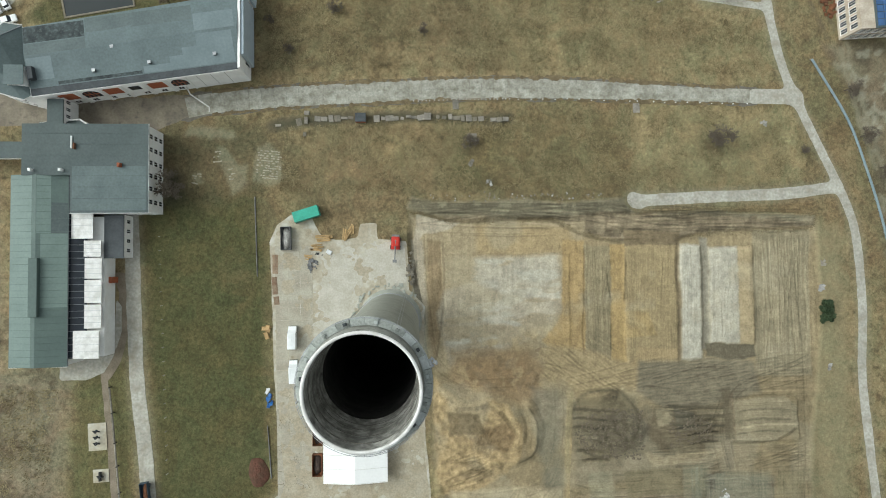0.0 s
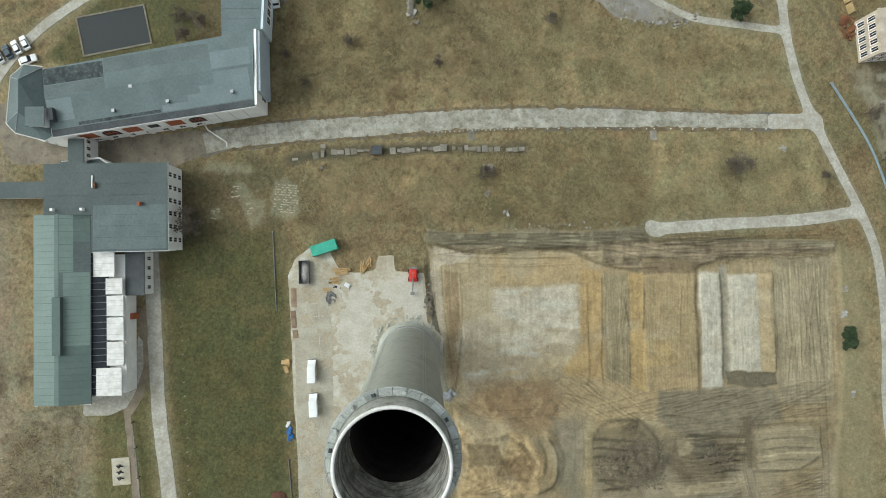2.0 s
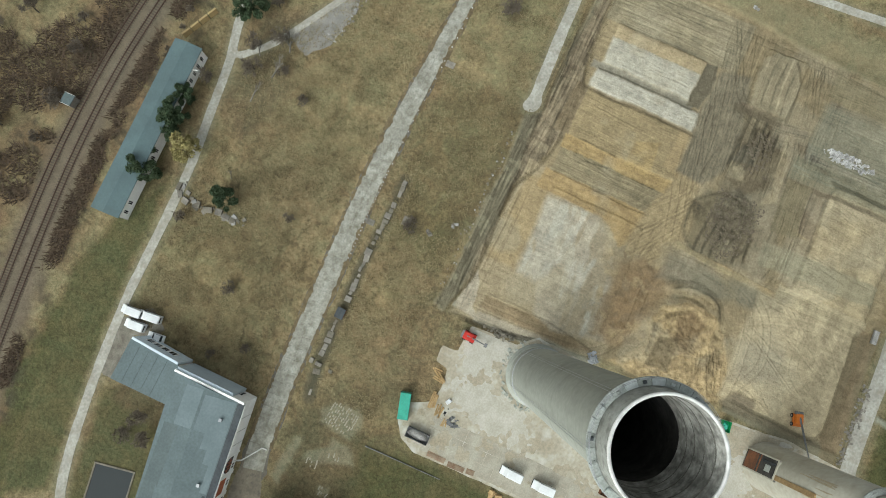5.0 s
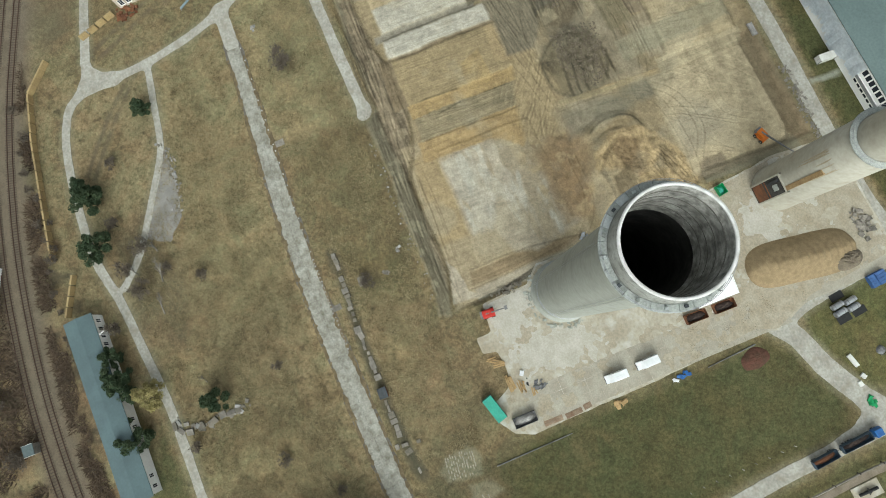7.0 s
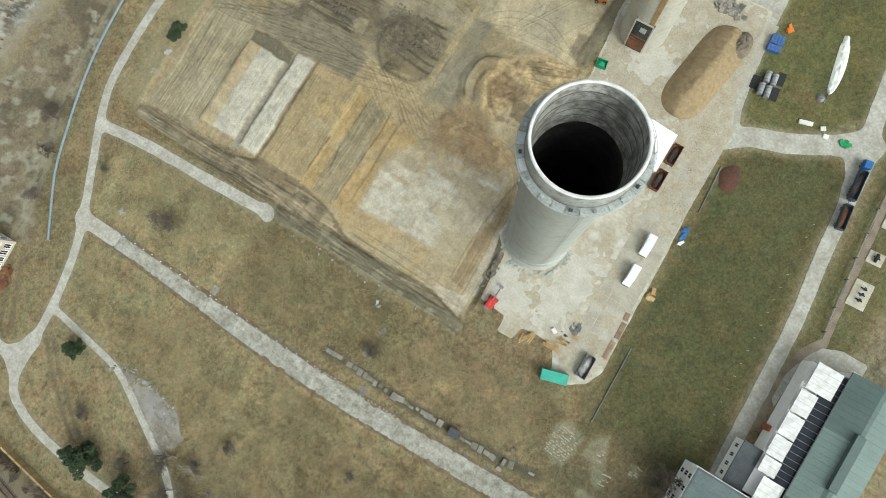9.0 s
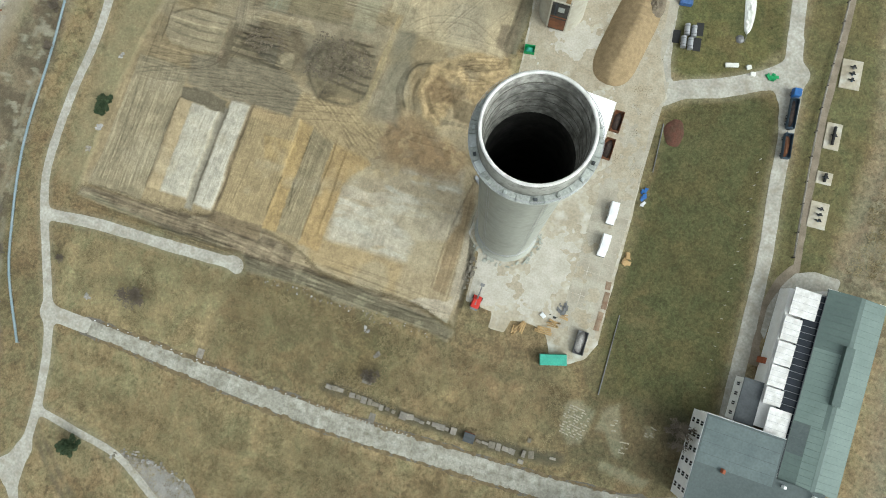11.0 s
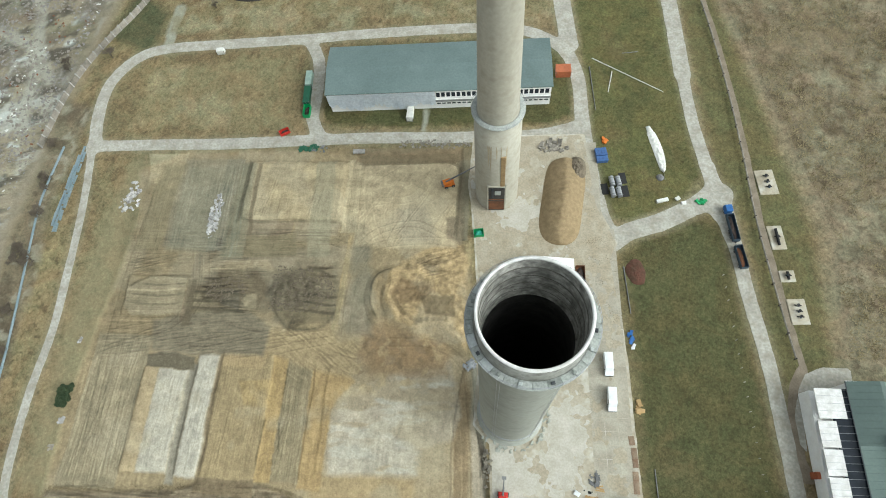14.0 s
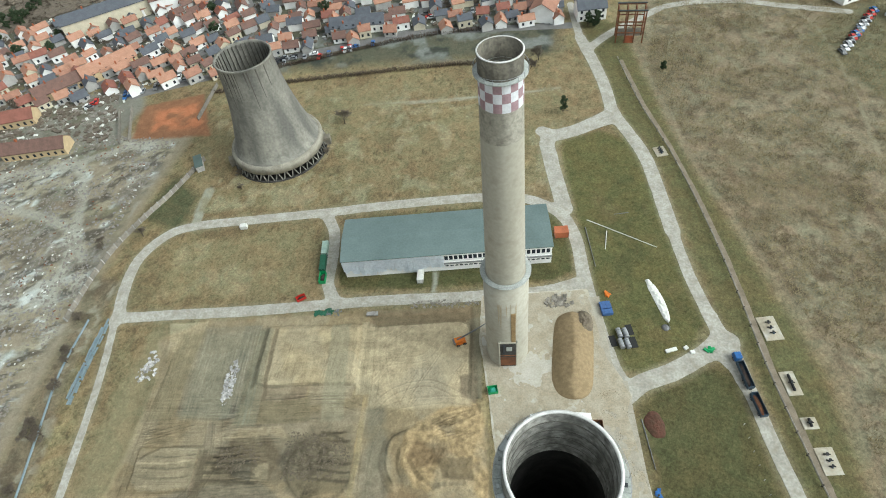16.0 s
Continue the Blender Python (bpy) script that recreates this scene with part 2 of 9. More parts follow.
MAIN_ROAD = smoothed([(-66, 40.6), (-59, 41.9), (-43.1, 43.4), (-22.8, 44.6), (-1.7, 45.7), (26.4, 45.9), (55.9, 44.9), (76, 44.4)], 1.0)
YARD = [(-46.2, 8), (-44.6, 12), (-41.2, 14.6), (-36.8, 15.4), (-35.4, 12), (-33.5, 8.6), (-27.5, 8.4), (-25, 9), (-24.6, 12.4), (-20.6, 12.4), (-20.4, 8.5), (-13.2, 8.0), (-12.6, -4), (-8.8, -8), (-9.5, -20), (-9, -40), (-7.5, -57), (-5.6, -72), (-6.5, -88), (-38, -89), (-40.5, -66), (-45, -55), (-43.2, -50), (-44.2, -40), (-45.2, -25), (-45.8, -5)]
PIT = [(-12, 14.5), (20, 13.6), (41, 14.8), (66, 14), (91, 12.3), (92.5, -8), (89, -40), (88, -62), (92, -76), (80, -82.5), (56, -83), (15, -83), (-3.5, -84), (-4.5, -58), (-7, -45), (-8, -20), (-9, -8), (-12, -3)]


GX = axis([(-118, -14, 0.65), (-14, 93, 0.24), (93, 119, 0.6)], (-170, 230), 1.2, 2600)
GY = axis([(-92, -86, 0.6), (-86, 20, 0.24), (20, 104, 0.62)], (-320, 150), 1.2, 2600)
XX, YY = np.meshgrid(GX, GY)
WX = XX + 1.6 * (cloud(XX, YY, 6, 11) - 0.5) + 0.8 * (cloud(XX, YY, 1.5, 12, 2) - 0.5)   # ragged edges of the soil patches
WY = YY + 1.6 * (cloud(XX, YY, 6, 13) - 0.5) + 0.8 * (cloud(XX, YY, 1.5, 14, 2) - 0.5)
SOIL = np.zeros(XX.shape + (3,))
GRASS = np.ones(XX.shape)
LIFT = 0.10 * (cloud(XX, YY, 9, 15) - 0.5)


def lay(weight, color, grassy=None):
    """Blend a soil kind into the ground where weight is near one."""
    global SOIL, GRASS
    w = np.clip(weight, 0, 1)
    SOIL = SOIL * (1 - w[..., None]) + np.array(color) * w[..., None]
    if grassy is not None:
        GRASS = GRASS * (1 - w) + grassy * w


def patch(poly, color, grassy=None, soft=0.8, strength=1.0):
    lay(np.clip(inside(WX, WY, poly) / soft + 0.5, 0, 1) * strength, color, grassy)


def block(x0, x1, y0, y1, color, grassy=0.0, soft=0.8, strength=1.0):
    patch([(x0, y0), (x1, y0), (x1, y1), (x0, y1)], color, grassy, soft, strength)


def heap(x, y, rx, ry, h, turn=0.0):
    global LIFT
    c, s = math.cos(turn), math.sin(turn)
    u, v = ((WX - x) * c + (WY - y) * s) / rx, (-(WX - x) * s + (WY - y) * c) / ry
    LIFT = LIFT + h * np.clip(1 - u * u - v * v, 0, 1) ** 0.8


DRY, OLIVE, LAWN = (0.23, 0.17, 0.096), (0.15, 0.115, 0.062), (0.09, 0.079, 0.036)
SOIL[:] = DRY
big, mid = cloud(XX, YY, 38, 21), cloud(XX, YY, 9, 22)
lay((big - 0.48) * 2.6, OLIVE)
lay((mid - 0.5) * 3.2, (0.16, 0.112, 0.062))
lay((cloud(XX, YY, 26, 20) - 0.52) * 2.6, (0.215, 0.148, 0.084))
lay((cloud(XX, YY, 16, 23) - 0.53) * 3.0, (0.25, 0.185, 0.1))
lay((cloud(XX, YY, 2.2, 24) - 0.56) * 2.6, (0.135, 0.1, 0.054))
lay((cloud(XX, YY, 1.4, 19, 2) - 0.66) * 4.0, (0.1, 0.075, 0.042))
# brown heath west of the path
patch([(-92, -12), (-96, -60), (-88, -100), (-78, -150), (-72, -230), (-180, -400), (-700, -400), (-700, 40), (-112, 40), (-108, -22), (-94, -22)], (0.23, 0.177, 0.12), 1.0, 6)
lay((cloud(XX, YY, 5, 25) - 0.52) * 3 * np.clip(inside(WX, WY, [(-93, -10), (-97, -60), (-89, -100), (-79, -150), (-73, -230), (-180, -400), (-700, -400), (-700, 40)]) / 4, 0, 1), (0.12, 0.085, 0.055))
in_w = np.clip(inside(WX, WY, [(-93, -10), (-97, -60), (-89, -100), (-79, -150), (-73, -230), (-180, -400), (-700, -400), (-700, 40)]) / 4, 0, 1)
lay(in_w * np.clip((cloud(XX, YY, 2.6, 26, 3) - 0.54) * 8, 0, 0.45), (0.265, 0.212, 0.142))
lay(in_w * np.clip((cloud(XX, YY, 3.0, 30, 3) - 0.57) * 8, 0, 0.7), (0.115, 0.085, 0.055))
lay(in_w * np.clip((cloud(XX, YY, 40, 33, 3) - 0.5) * 6, 0, 0.6), (0.18, 0.135, 0.085))
lay(np.clip(inside(WX, WY, [(-150, -170), (-200, -130), (-330, -150), (-330, -300), (-160, -232), (-140, -212)]) / 6, 0, 1) * 0.75, (0.15, 0.13, 0.075))
# green lawns
patch([(-76, 20), (-48.5, 22), (-46.5, 8), (-46, -28), (-45.5, -53), (-50.5, -57), (-68.4, -63.4), (-72.5, -59), (-74.5, -32), (-76.6, 5)], LAWN, 1.0, 5)
patch([(-36.7, -156), (-51.9, -161), (-61.2, -155), (-65.5, -133), (-66.5, -100), (-69, -77), (-64, -69), (-48.7, -61), (-42.5, -63.4), (-40.5, -79.4), (-39.5, -102)], (0.115, 0.1, 0.042), 1.0, 2)
patch([(-79, -20), (-77, -60), (-72, -80), (-70, -140), (-60, -180), (-54, -240), (-72, -235), (-78, -150), (-87, -100), (-93, -60), (-91, -20)], (0.125, 0.105, 0.05), 1.0, 3)
patch([(36, -92), (-30, -95), (-32, -118), (-25, -125), (34, -123), (40, -116)], (0.105, 0.092, 0.045), 1.0, 2)
patch([(-120, 88), (-60, 97), (-30, 95), (10, 97), (-30, 100), (-70, 104), (-130, 98)], LAWN, 1.0, 3)
lay(np.clip(1 - along(XX, YY, [(-70, 30), (-46, 32), (-40, 24)]) / 7, 0, 1) * cloud(XX, YY, 5, 27) * 1.3, (0.11, 0.085, 0.048))
lay(np.clip(1 - along(XX, YY, [(-46, 17), (-20, 14), (10, 20), (40, 20)]) / 9, 0, 1) * (cloud(XX, YY, 6, 28) * 1.6 - 0.25), (0.14, 0.105, 0.06))
patch([(-4, 22), (20, 19), (42, 20), (40, 38), (10, 39), (-2, 34)], (0.115, 0.092, 0.045), 1.0, 6, 0.65)
patch([(43, 22), (88, 23), (86, 41), (46, 42)], (0.27, 0.212, 0.118), 1.0, 4, 0.85)
patch([(10, 50), (78, 49), (77, 62), (60, 68), (30, 72), (5, 70)], (0.25, 0.192, 0.105), 1.0, 8, 0.6)
patch([(8, 22), (40, 21), (42, 40), (14, 40)], (0.2, 0.15, 0.082), 1.0, 5, 0.6)
patch([(44, 78), (36, 90), (12, 90), (2, 80), (20, 76), (34, 80)], (0.13, 0.098, 0.06), 1.0, 4, 0.7)
patch([(-75, 36), (-50, 38), (-42, 30), (-46, 20), (-60, 16), (-72, 18)], (0.115, 0.088, 0.05), 1.0, 5, 0.7)
lay(np.clip((cloud(XX, YY, 13, 63) - 0.5) * 4, 0, 1) * np.clip(inside(WX, WY, [(-76, 14), (-47, 14), (-45.5, -53), (-72, -60)]) / 3, 0, 1) * 0.8, (0.128, 0.096, 0.048))
lay(np.clip((cloud(XX, YY, 5, 64) - 0.54) * 5, 0, 1) * np.clip(inside(WX, WY, [(-76, 14), (-47, 14), (-42, -120), (-60, -150), (-72, -60)]) / 3, 0, 1) * 0.6, (0.074, 0.068, 0.031))
lay(np.clip((cloud(XX, YY, 8, 65) - 0.55) * 5, 0, 1) * np.clip(inside(WX, WY, [(-70, -66), (-42, -66), (-42, -130), (-60, -150), (-66, -100)]) / 3, 0, 1) * 0.6, (0.14, 0.105, 0.052))
patch([(89, 13), (98, 10), (99.5, -20), (98, -60), (94, -80), (86, -84), (86, -60)], (0.25, 0.198, 0.118), 0.45, 4, 0.75)
# dark round patches on the ground under two bare trees
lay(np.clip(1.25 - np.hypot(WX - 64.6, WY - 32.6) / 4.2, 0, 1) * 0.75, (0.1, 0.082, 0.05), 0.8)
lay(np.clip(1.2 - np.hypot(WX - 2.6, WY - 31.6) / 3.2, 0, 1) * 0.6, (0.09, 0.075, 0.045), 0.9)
# beige remnants of paving, trench of the old duct, dark patch under the tree by the office, ruts in the north-east
for poly in ([(-49.4, 31.4), (-46.5, 32), (-44.4, 29.6), (-42.6, 23.4), (-46, 21.4), (-49.8, 22.6)], [(-59.4, 30.6), (-57.5, 31.6), (-53.6, 27), (-51.2, 26.6), (-51.6, 21.6), (-55, 19.4)], [(-64.6, 24.6), (-62.6, 24.8), (-62.2, 22.4), (-64.4, 22.2)], [(-65, 36.4), (-54.6, 35), (-54.2, 33.2), (-60, 33.2), (-66, 34)]):
    patch(poly, (0.285, 0.248, 0.172), 0.5, 1.0, 0.5)
lay(np.clip(1.5 - along(WX, WY, [(-45.6, 36.4), (-38, 37.8), (-25, 38.3), (-7, 38.7), (12.4, 37.8)]) / 1.3, 0, 1) * 0.75, (0.12, 0.1, 0.068), 0.3)
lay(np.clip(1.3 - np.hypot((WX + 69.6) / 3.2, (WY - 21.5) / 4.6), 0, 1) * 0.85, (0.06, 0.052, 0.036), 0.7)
for rut in ([(79, 73), (70.5, 81), (61.6, 88), (56, 91.6)], [(77.6, 72), (69, 79.6), (60.3, 86.2), (54.6, 90)], [(96, 60), (90, 72), (86.5, 80)], [(98, 62), (92.4, 74), (88.5, 82)]):
    lay(np.clip(1.4 - along(XX, YY, rut) / 0.7, 0, 1) * np.clip(2.4 * cloud(XX, YY, 3, 29) - 0.5, 0, 0.8), (0.13, 0.098, 0.064), 0.4)
lay(np.clip(inside(WX, WY, [(82, 98), (92, 92), (97, 82), (112, 78), (130, 84), (110, 96)]) / 4, 0, 1) * 0.7, (0.14, 0.105, 0.066), 0.6)
# bare earth works
ns = cloud(XX * 3.2, YY * 0.16, 2.0, 31, 3)
ew = cloud(XX * 0.16, YY * 3.2, 2.0, 35, 3)
SX = XX + 1.1 * (cloud(XX, YY, 7, 111) - 0.5) + 0.4 * (cloud(XX, YY, 0.9, 112, 2) - 0.5)   # finer rag for the cut edges
SY = YY + 1.1 * (cloud(XX, YY, 7, 113) - 0.5) + 0.4 * (cloud(XX, YY, 0.9, 114, 2) - 0.5)
dirt = np.clip(inside(WX, WY, PIT) / 1.2 + 0.5, 0, 1)
RUT_RND = random.Random(77)


def cut(poly, color, soft=0.35, strength=1.0):
    lay(np.clip(inside(SX, SY, poly) / soft + 0.5, 0, 1) * strength, color, 0.0)


def slab(x0, x1, y0, y1, color, soft=0.3, strength=1.0):
    cut([(x0, y0), (x1, y0), (x1, y1), (x0, y1)], color, soft, strength)


def window(line, margin):
    xs, ys = [p[0] for p in line], [p[1] for p in line]
    i0, i1 = np.searchsorted(GX, [min(xs) - margin, max(xs) + margin])
    j0, j1 = np.searchsorted(GY, [min(ys) - margin, max(ys) + margin])
    return (slice(j0, j1 + 1), slice(i0, i1 + 1))


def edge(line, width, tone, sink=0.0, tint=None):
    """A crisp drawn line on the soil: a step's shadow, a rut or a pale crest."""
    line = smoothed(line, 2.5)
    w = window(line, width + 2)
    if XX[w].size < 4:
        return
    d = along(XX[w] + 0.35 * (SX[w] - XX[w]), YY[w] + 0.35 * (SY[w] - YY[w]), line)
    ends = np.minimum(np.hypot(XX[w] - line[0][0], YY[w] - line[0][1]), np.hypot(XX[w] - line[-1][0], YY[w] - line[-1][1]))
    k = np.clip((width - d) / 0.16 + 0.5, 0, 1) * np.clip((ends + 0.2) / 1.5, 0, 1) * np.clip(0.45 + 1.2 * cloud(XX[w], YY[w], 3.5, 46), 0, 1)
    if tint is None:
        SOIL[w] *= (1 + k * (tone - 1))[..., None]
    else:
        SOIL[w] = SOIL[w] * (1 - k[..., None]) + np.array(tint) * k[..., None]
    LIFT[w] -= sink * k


def shifted(line, d):
    line = smoothed(line, 2.5)
    out = []
    for i, p in enumerate(line):
        q0, q1 = line[max(i - 1, 0)], line[min(i + 1, len(line) - 1)]
        dx, dy = q1[0] - q0[0], q1[1] - q0[1]
        n_ = math.hypot(dx, dy) or 1.0
        out.append((p[0] - dy / n_ * d, p[1] + dx / n_ * d))
    return out


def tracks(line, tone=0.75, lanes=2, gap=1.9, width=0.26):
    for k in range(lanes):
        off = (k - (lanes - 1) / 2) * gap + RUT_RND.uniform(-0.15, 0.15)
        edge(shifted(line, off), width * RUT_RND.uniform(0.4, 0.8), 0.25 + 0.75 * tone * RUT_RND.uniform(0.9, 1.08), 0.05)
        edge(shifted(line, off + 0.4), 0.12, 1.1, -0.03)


def churn(x0, x1, y0, y1, heading, count, length, tone, bend=0.25):
    """Wheel and blade marks of the machines, gently curved."""
    for _ in range(int(count * 1.5)):
        x, y = RUT_RND.uniform(x0, x1), RUT_RND.uniform(y0, y1)
        h = heading + RUT_RND.gauss(0, 0.07)
        turn = RUT_RND.gauss(0, 0.7 * bend) / length
        line = []
        for _k in range(int(length * RUT_RND.uniform(0.6, 1.3) / 2.0) + 3):
            if x0 - 1 <= x <= x1 + 1 and y0 - 1 <= y <= y1 + 1:
                line.append((x, y))
            x, y, h = x + 2.0 * math.cos(h), y + 2.0 * math.sin(h), h + turn * 2.0
        if len(line) > 2:
            tracks(line, tone * RUT_RND.uniform(0.9, 1.12), RUT_RND.choice((1, 2, 2, 3)), RUT_RND.choice((0.7, 1.1, 1.9)), RUT_RND.uniform(0.16, 0.34))


patch(PIT, (0.27, 0.212, 0.13), 0.0, 2.6)
# muddy berm on the north side
BERM = [(-12, 18.8), (-0.5, 17.6), (8, 18), (17, 18.4), (24, 17.4), (33, 18), (41, 18.6), (44, 14.8), (66, 15.2), (91, 13.8), (91, 10.6), (74, 10), (60, 9.4), (54, 7), (41, 7.2), (31, 9.6), (23, 13), (14, 13.4), (5, 12.8), (-2.4, 13), (-13, 15.6)]
berm = np.clip(inside(SX, SY, BERM) / 1.0 + 0.3, 0, 1)
lay(berm, (0.195, 0.155, 0.105), 0.0)
LIFT += berm * (0.5 + 0.9 * ew) * np.clip(cloud(XX, YY, 7, 29) * 1.8 - 0.3, 0, 1)
ridges = cloud(XX * 0.12, YY * 1.9, 1.6, 68, 4)
SOIL *= (1 + berm * 1.5 * (ridges - 0.5))[..., None]
LIFT += berm * 0.9 * (ridges - 0.5)
lay(berm * np.clip((cloud(XX, YY, 2.2, 69, 4) - 0.57) * 8, 0, 0.6), (0.3, 0.245, 0.165), 0.0)
# levelled north-west part with the grey slab of fill
slab(-11.5, 31, -24, 12.6, (0.33, 0.265, 0.172), 1.0)
cut([(-10.5, 14.4), (0, 12.4), (-3, 10.6), (-9, 9.6), (-11.5, 6)], (0.4, 0.34, 0.26))
cut([(-12, 8), (-9.2, 8), (-8.6, 0), (-8.4, -14), (-8.2, -22), (-11.6, -22)], (0.37, 0.315, 0.24), 0.6)
cut([(-8, 8), (-4.5, 7.5), (-4, -4), (-5, -16), (-6.6, -22), (-8, -14)], (0.26, 0.195, 0.12), 0.8)
cut([(3.6, 12), (27, 11), (29, 6), (26, 4.6), (4, 4.4)], (0.335, 0.25, 0.14), 1.4, 0.8)
cut([(4, 3.8), (24.4, 4.2), (25.4, -1.5), (25, -9), (20, -14.5), (8, -21), (-2.6, -22.8), (-6, -10), (-4, -4.3), (3, -2)], (0.365, 0.31, 0.232), 1.2)
cut([(4, 3.4), (23.8, 3.6), (24.6, -3), (12, -6), (4, -2.6)], (0.405, 0.36, 0.288), 0.9)
cut([(10, -4), (24, -4), (23, -11), (12, -16), (5, -18)], (0.445, 0.385, 0.3), 1.6, 0.8)
cut([(14, 0.4), (20, -0.4), (20, -2.6), (15, -2.2)], (0.43, 0.4, 0.33), 0.8, 0.8)
grey_fill = np.clip(inside(SX, SY, [(3, 4.6), (25.4, 4.8), (26.4, -9), (20, -16), (6, -23), (-5, -20), (-6, -6), (2, -3)]) / 2, 0, 1)
lay(grey_fill * np.clip((cloud(XX * 0.3, YY * 1.3, 3.0, 66, 4) - 0.53) * 9, 0, 0.7), (0.33, 0.265, 0.175), 0.0)
lay(grey_fill * np.clip((cloud(XX * 0.35, YY * 1.2, 3.4, 67, 4) - 0.56) * 9, 0, 0.7), (0.47, 0.435, 0.365), 0.0)
cut([(25.6, 8), (31, 7.6), (31.2, -20), (26, -22), (20, -17), (25, -10)], (0.345, 0.245, 0.125), 0.6)
# terraces
slab(31, 37.6, -21.5, 6.6, (0.25, 0.205, 0.13))
slab(37.6, 41.2, -23, 7, (0.35, 0.25, 0.125))
slab(41.2, 54.4, -23.4, 6.8, (0.3, 0.232, 0.135))
cut([(39, -10), (47, -10.5), (49, -16), (40, -17)], (0.35, 0.25, 0.12), 0.5, 0.6)
cut([(44, -19), (60, -19.6), (56, -23.6), (42, -24)], (0.36, 0.27, 0.155), 0.7)
# narrow dark strip painted for the shade of the terrace step
slab(54.4, 55.6, -22, 5, (0.225, 0.175, 0.112), 0.6)
cut([(41, 6.6), (55.6, 6.2), (55, 9.6), (41, 10.4)], (0.195, 0.15, 0.095), 0.3)
slab(55.6, 60.8, -22.4, 6.4, (0.42, 0.385, 0.32), 0.6)
slab(60.8, 62.9, -20, 8.4, (0.235, 0.21, 0.165), 0.7)
slab(62.9, 70.4, -18.4, 6, (0.4, 0.365, 0.3), 0.7)
slab(70.4, 74.4, -19, 6, (0.37, 0.29, 0.18))
cut([(61.6, -18.2), (74.4, -18.8), (74.8, -21.6), (70, -23), (62, -21.6)], (0.135, 0.115, 0.08), 0.4)
cut([(49, -25.2), (55, -23.4), (61, -22.8), (57, -25.6), (50, -26.4)], (0.15, 0.125, 0.088), 0.4)
slab(74.6, 89.5, -27, 10, (0.265, 0.222, 0.148), 0.5)
# orange cut and the fan-shaped mound beside the wide chimney
cut([(-1.5, -20), (7, -18.6), (17, -18.6), (21, -24), (20, -30), (15, -33), (7, -30), (0, -31), (-3, -25)], (0.29, 0.205, 0.118), 2.4, 0.85)
cut([(1, -22), (16, -20.6), (18, -28), (8, -29), (0, -28)], (0.262, 0.178, 0.1), 3.0, 0.8)
lay(np.clip(inside(SX, SY, [(-4, -18), (22, -16), (24, -32), (0, -32)]) / 3, 0, 1) * np.clip((cloud(XX, YY, 2.4, 64, 4) - 0.52) * 9, 0, 0.7), (0.2, 0.145, 0.09), 0.0)
lay(np.clip(inside(SX, SY, [(-4, -16), (24, -12), (30, -32), (0, -33)]) / 3, 0, 1) * np.clip((cloud(XX, YY, 3.4, 65, 4) - 0.56) * 9, 0, 0.6), (0.38, 0.29, 0.17), 0.0)
cut([(22, -18), (34, -20), (46, -25), (46, -31), (30, -32), (20, -28)], (0.34, 0.262, 0.155), 1.4)
cut([(17, -28.5), (24, -29.5), (25.4, -34), (24.4, -42), (21, -48), (18, -44), (18.6, -36)], (0.185, 0.158, 0.118), 1.8, 0.75)
FAN = [(-7, -25), (0.5, -32), (6, -30.6), (11, -32.4), (14.5, -38), (15, -44), (11, -49), (4, -53), (-7, -54)]
cut(FAN, (0.35, 0.258, 0.145), 0.6)
cut([(15.2, -33), (17.8, -36.4), (18.2, -41.6), (16.6, -44.6), (13.6, -46), (15, -40), (14, -36)], (0.275, 0.21, 0.125), 0.35)
# darker brown painted in as the shaded south flank of the crest
cut([(5, -38.5), (11, -37), (13.4, -40.2), (11, -44), (5, -43), (2, -41)], (0.205, 0.145, 0.082), 0.9)
cut([(-2, -49), (3, -46), (8, -48.5), (4, -51.4)], (0.2, 0.15, 0.088), 0.7, 0.8)
fan_a, fan_r = np.arctan2(YY + 46.5, XX - 3.5), np.hypot(XX - 3.5, YY + 46.5)
fan = np.clip(inside(SX, SY, FAN) / 1.2, 0, 1)
rays = cloud(fan_a * 16, fan_r * 0.22, 1.0, 118, 3)
SOIL *= (1 + fan * (0.4 * (rays - 0.5) + 0.6 * (cloud(XX, YY, 2.2, 119, 3) - 0.5) + 0.8 * (cloud(XX, YY, 0.9, 117, 3) - 0.5)))[..., None]
LIFT += fan * (0.2 * (rays - 0.5) + 0.7 * (cloud(XX, YY, 2.6, 120, 4) - 0.5) + 0.3 * (cloud(XX, YY, 0.9, 116, 2) - 0.5))
for crest, high, wide in (([(-6, -27), (0.6, -32.4), (6, -31.6), (11, -33.8), (13.8, -39), (12.5, -44)], 1.3, 3.6), ([(16.2, -33.4), (18, -37), (18, -41.6), (16.4, -44.6), (13.4, -46)], 0.8, 2.2), ([(-4, -50), (3, -46.5), (9, -49)], 0.7, 3.0)):
    crest = smoothed(crest, 2.0)
    LIFT += high * np.clip(1 - along(SX, SY, crest) / wide, 0, 1) ** 0.8
# shade beside the crests, drawn as dark lines in the soil colour
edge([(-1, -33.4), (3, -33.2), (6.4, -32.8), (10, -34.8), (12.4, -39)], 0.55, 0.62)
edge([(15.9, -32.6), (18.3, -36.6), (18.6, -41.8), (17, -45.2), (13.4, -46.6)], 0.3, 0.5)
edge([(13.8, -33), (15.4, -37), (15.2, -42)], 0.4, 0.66)
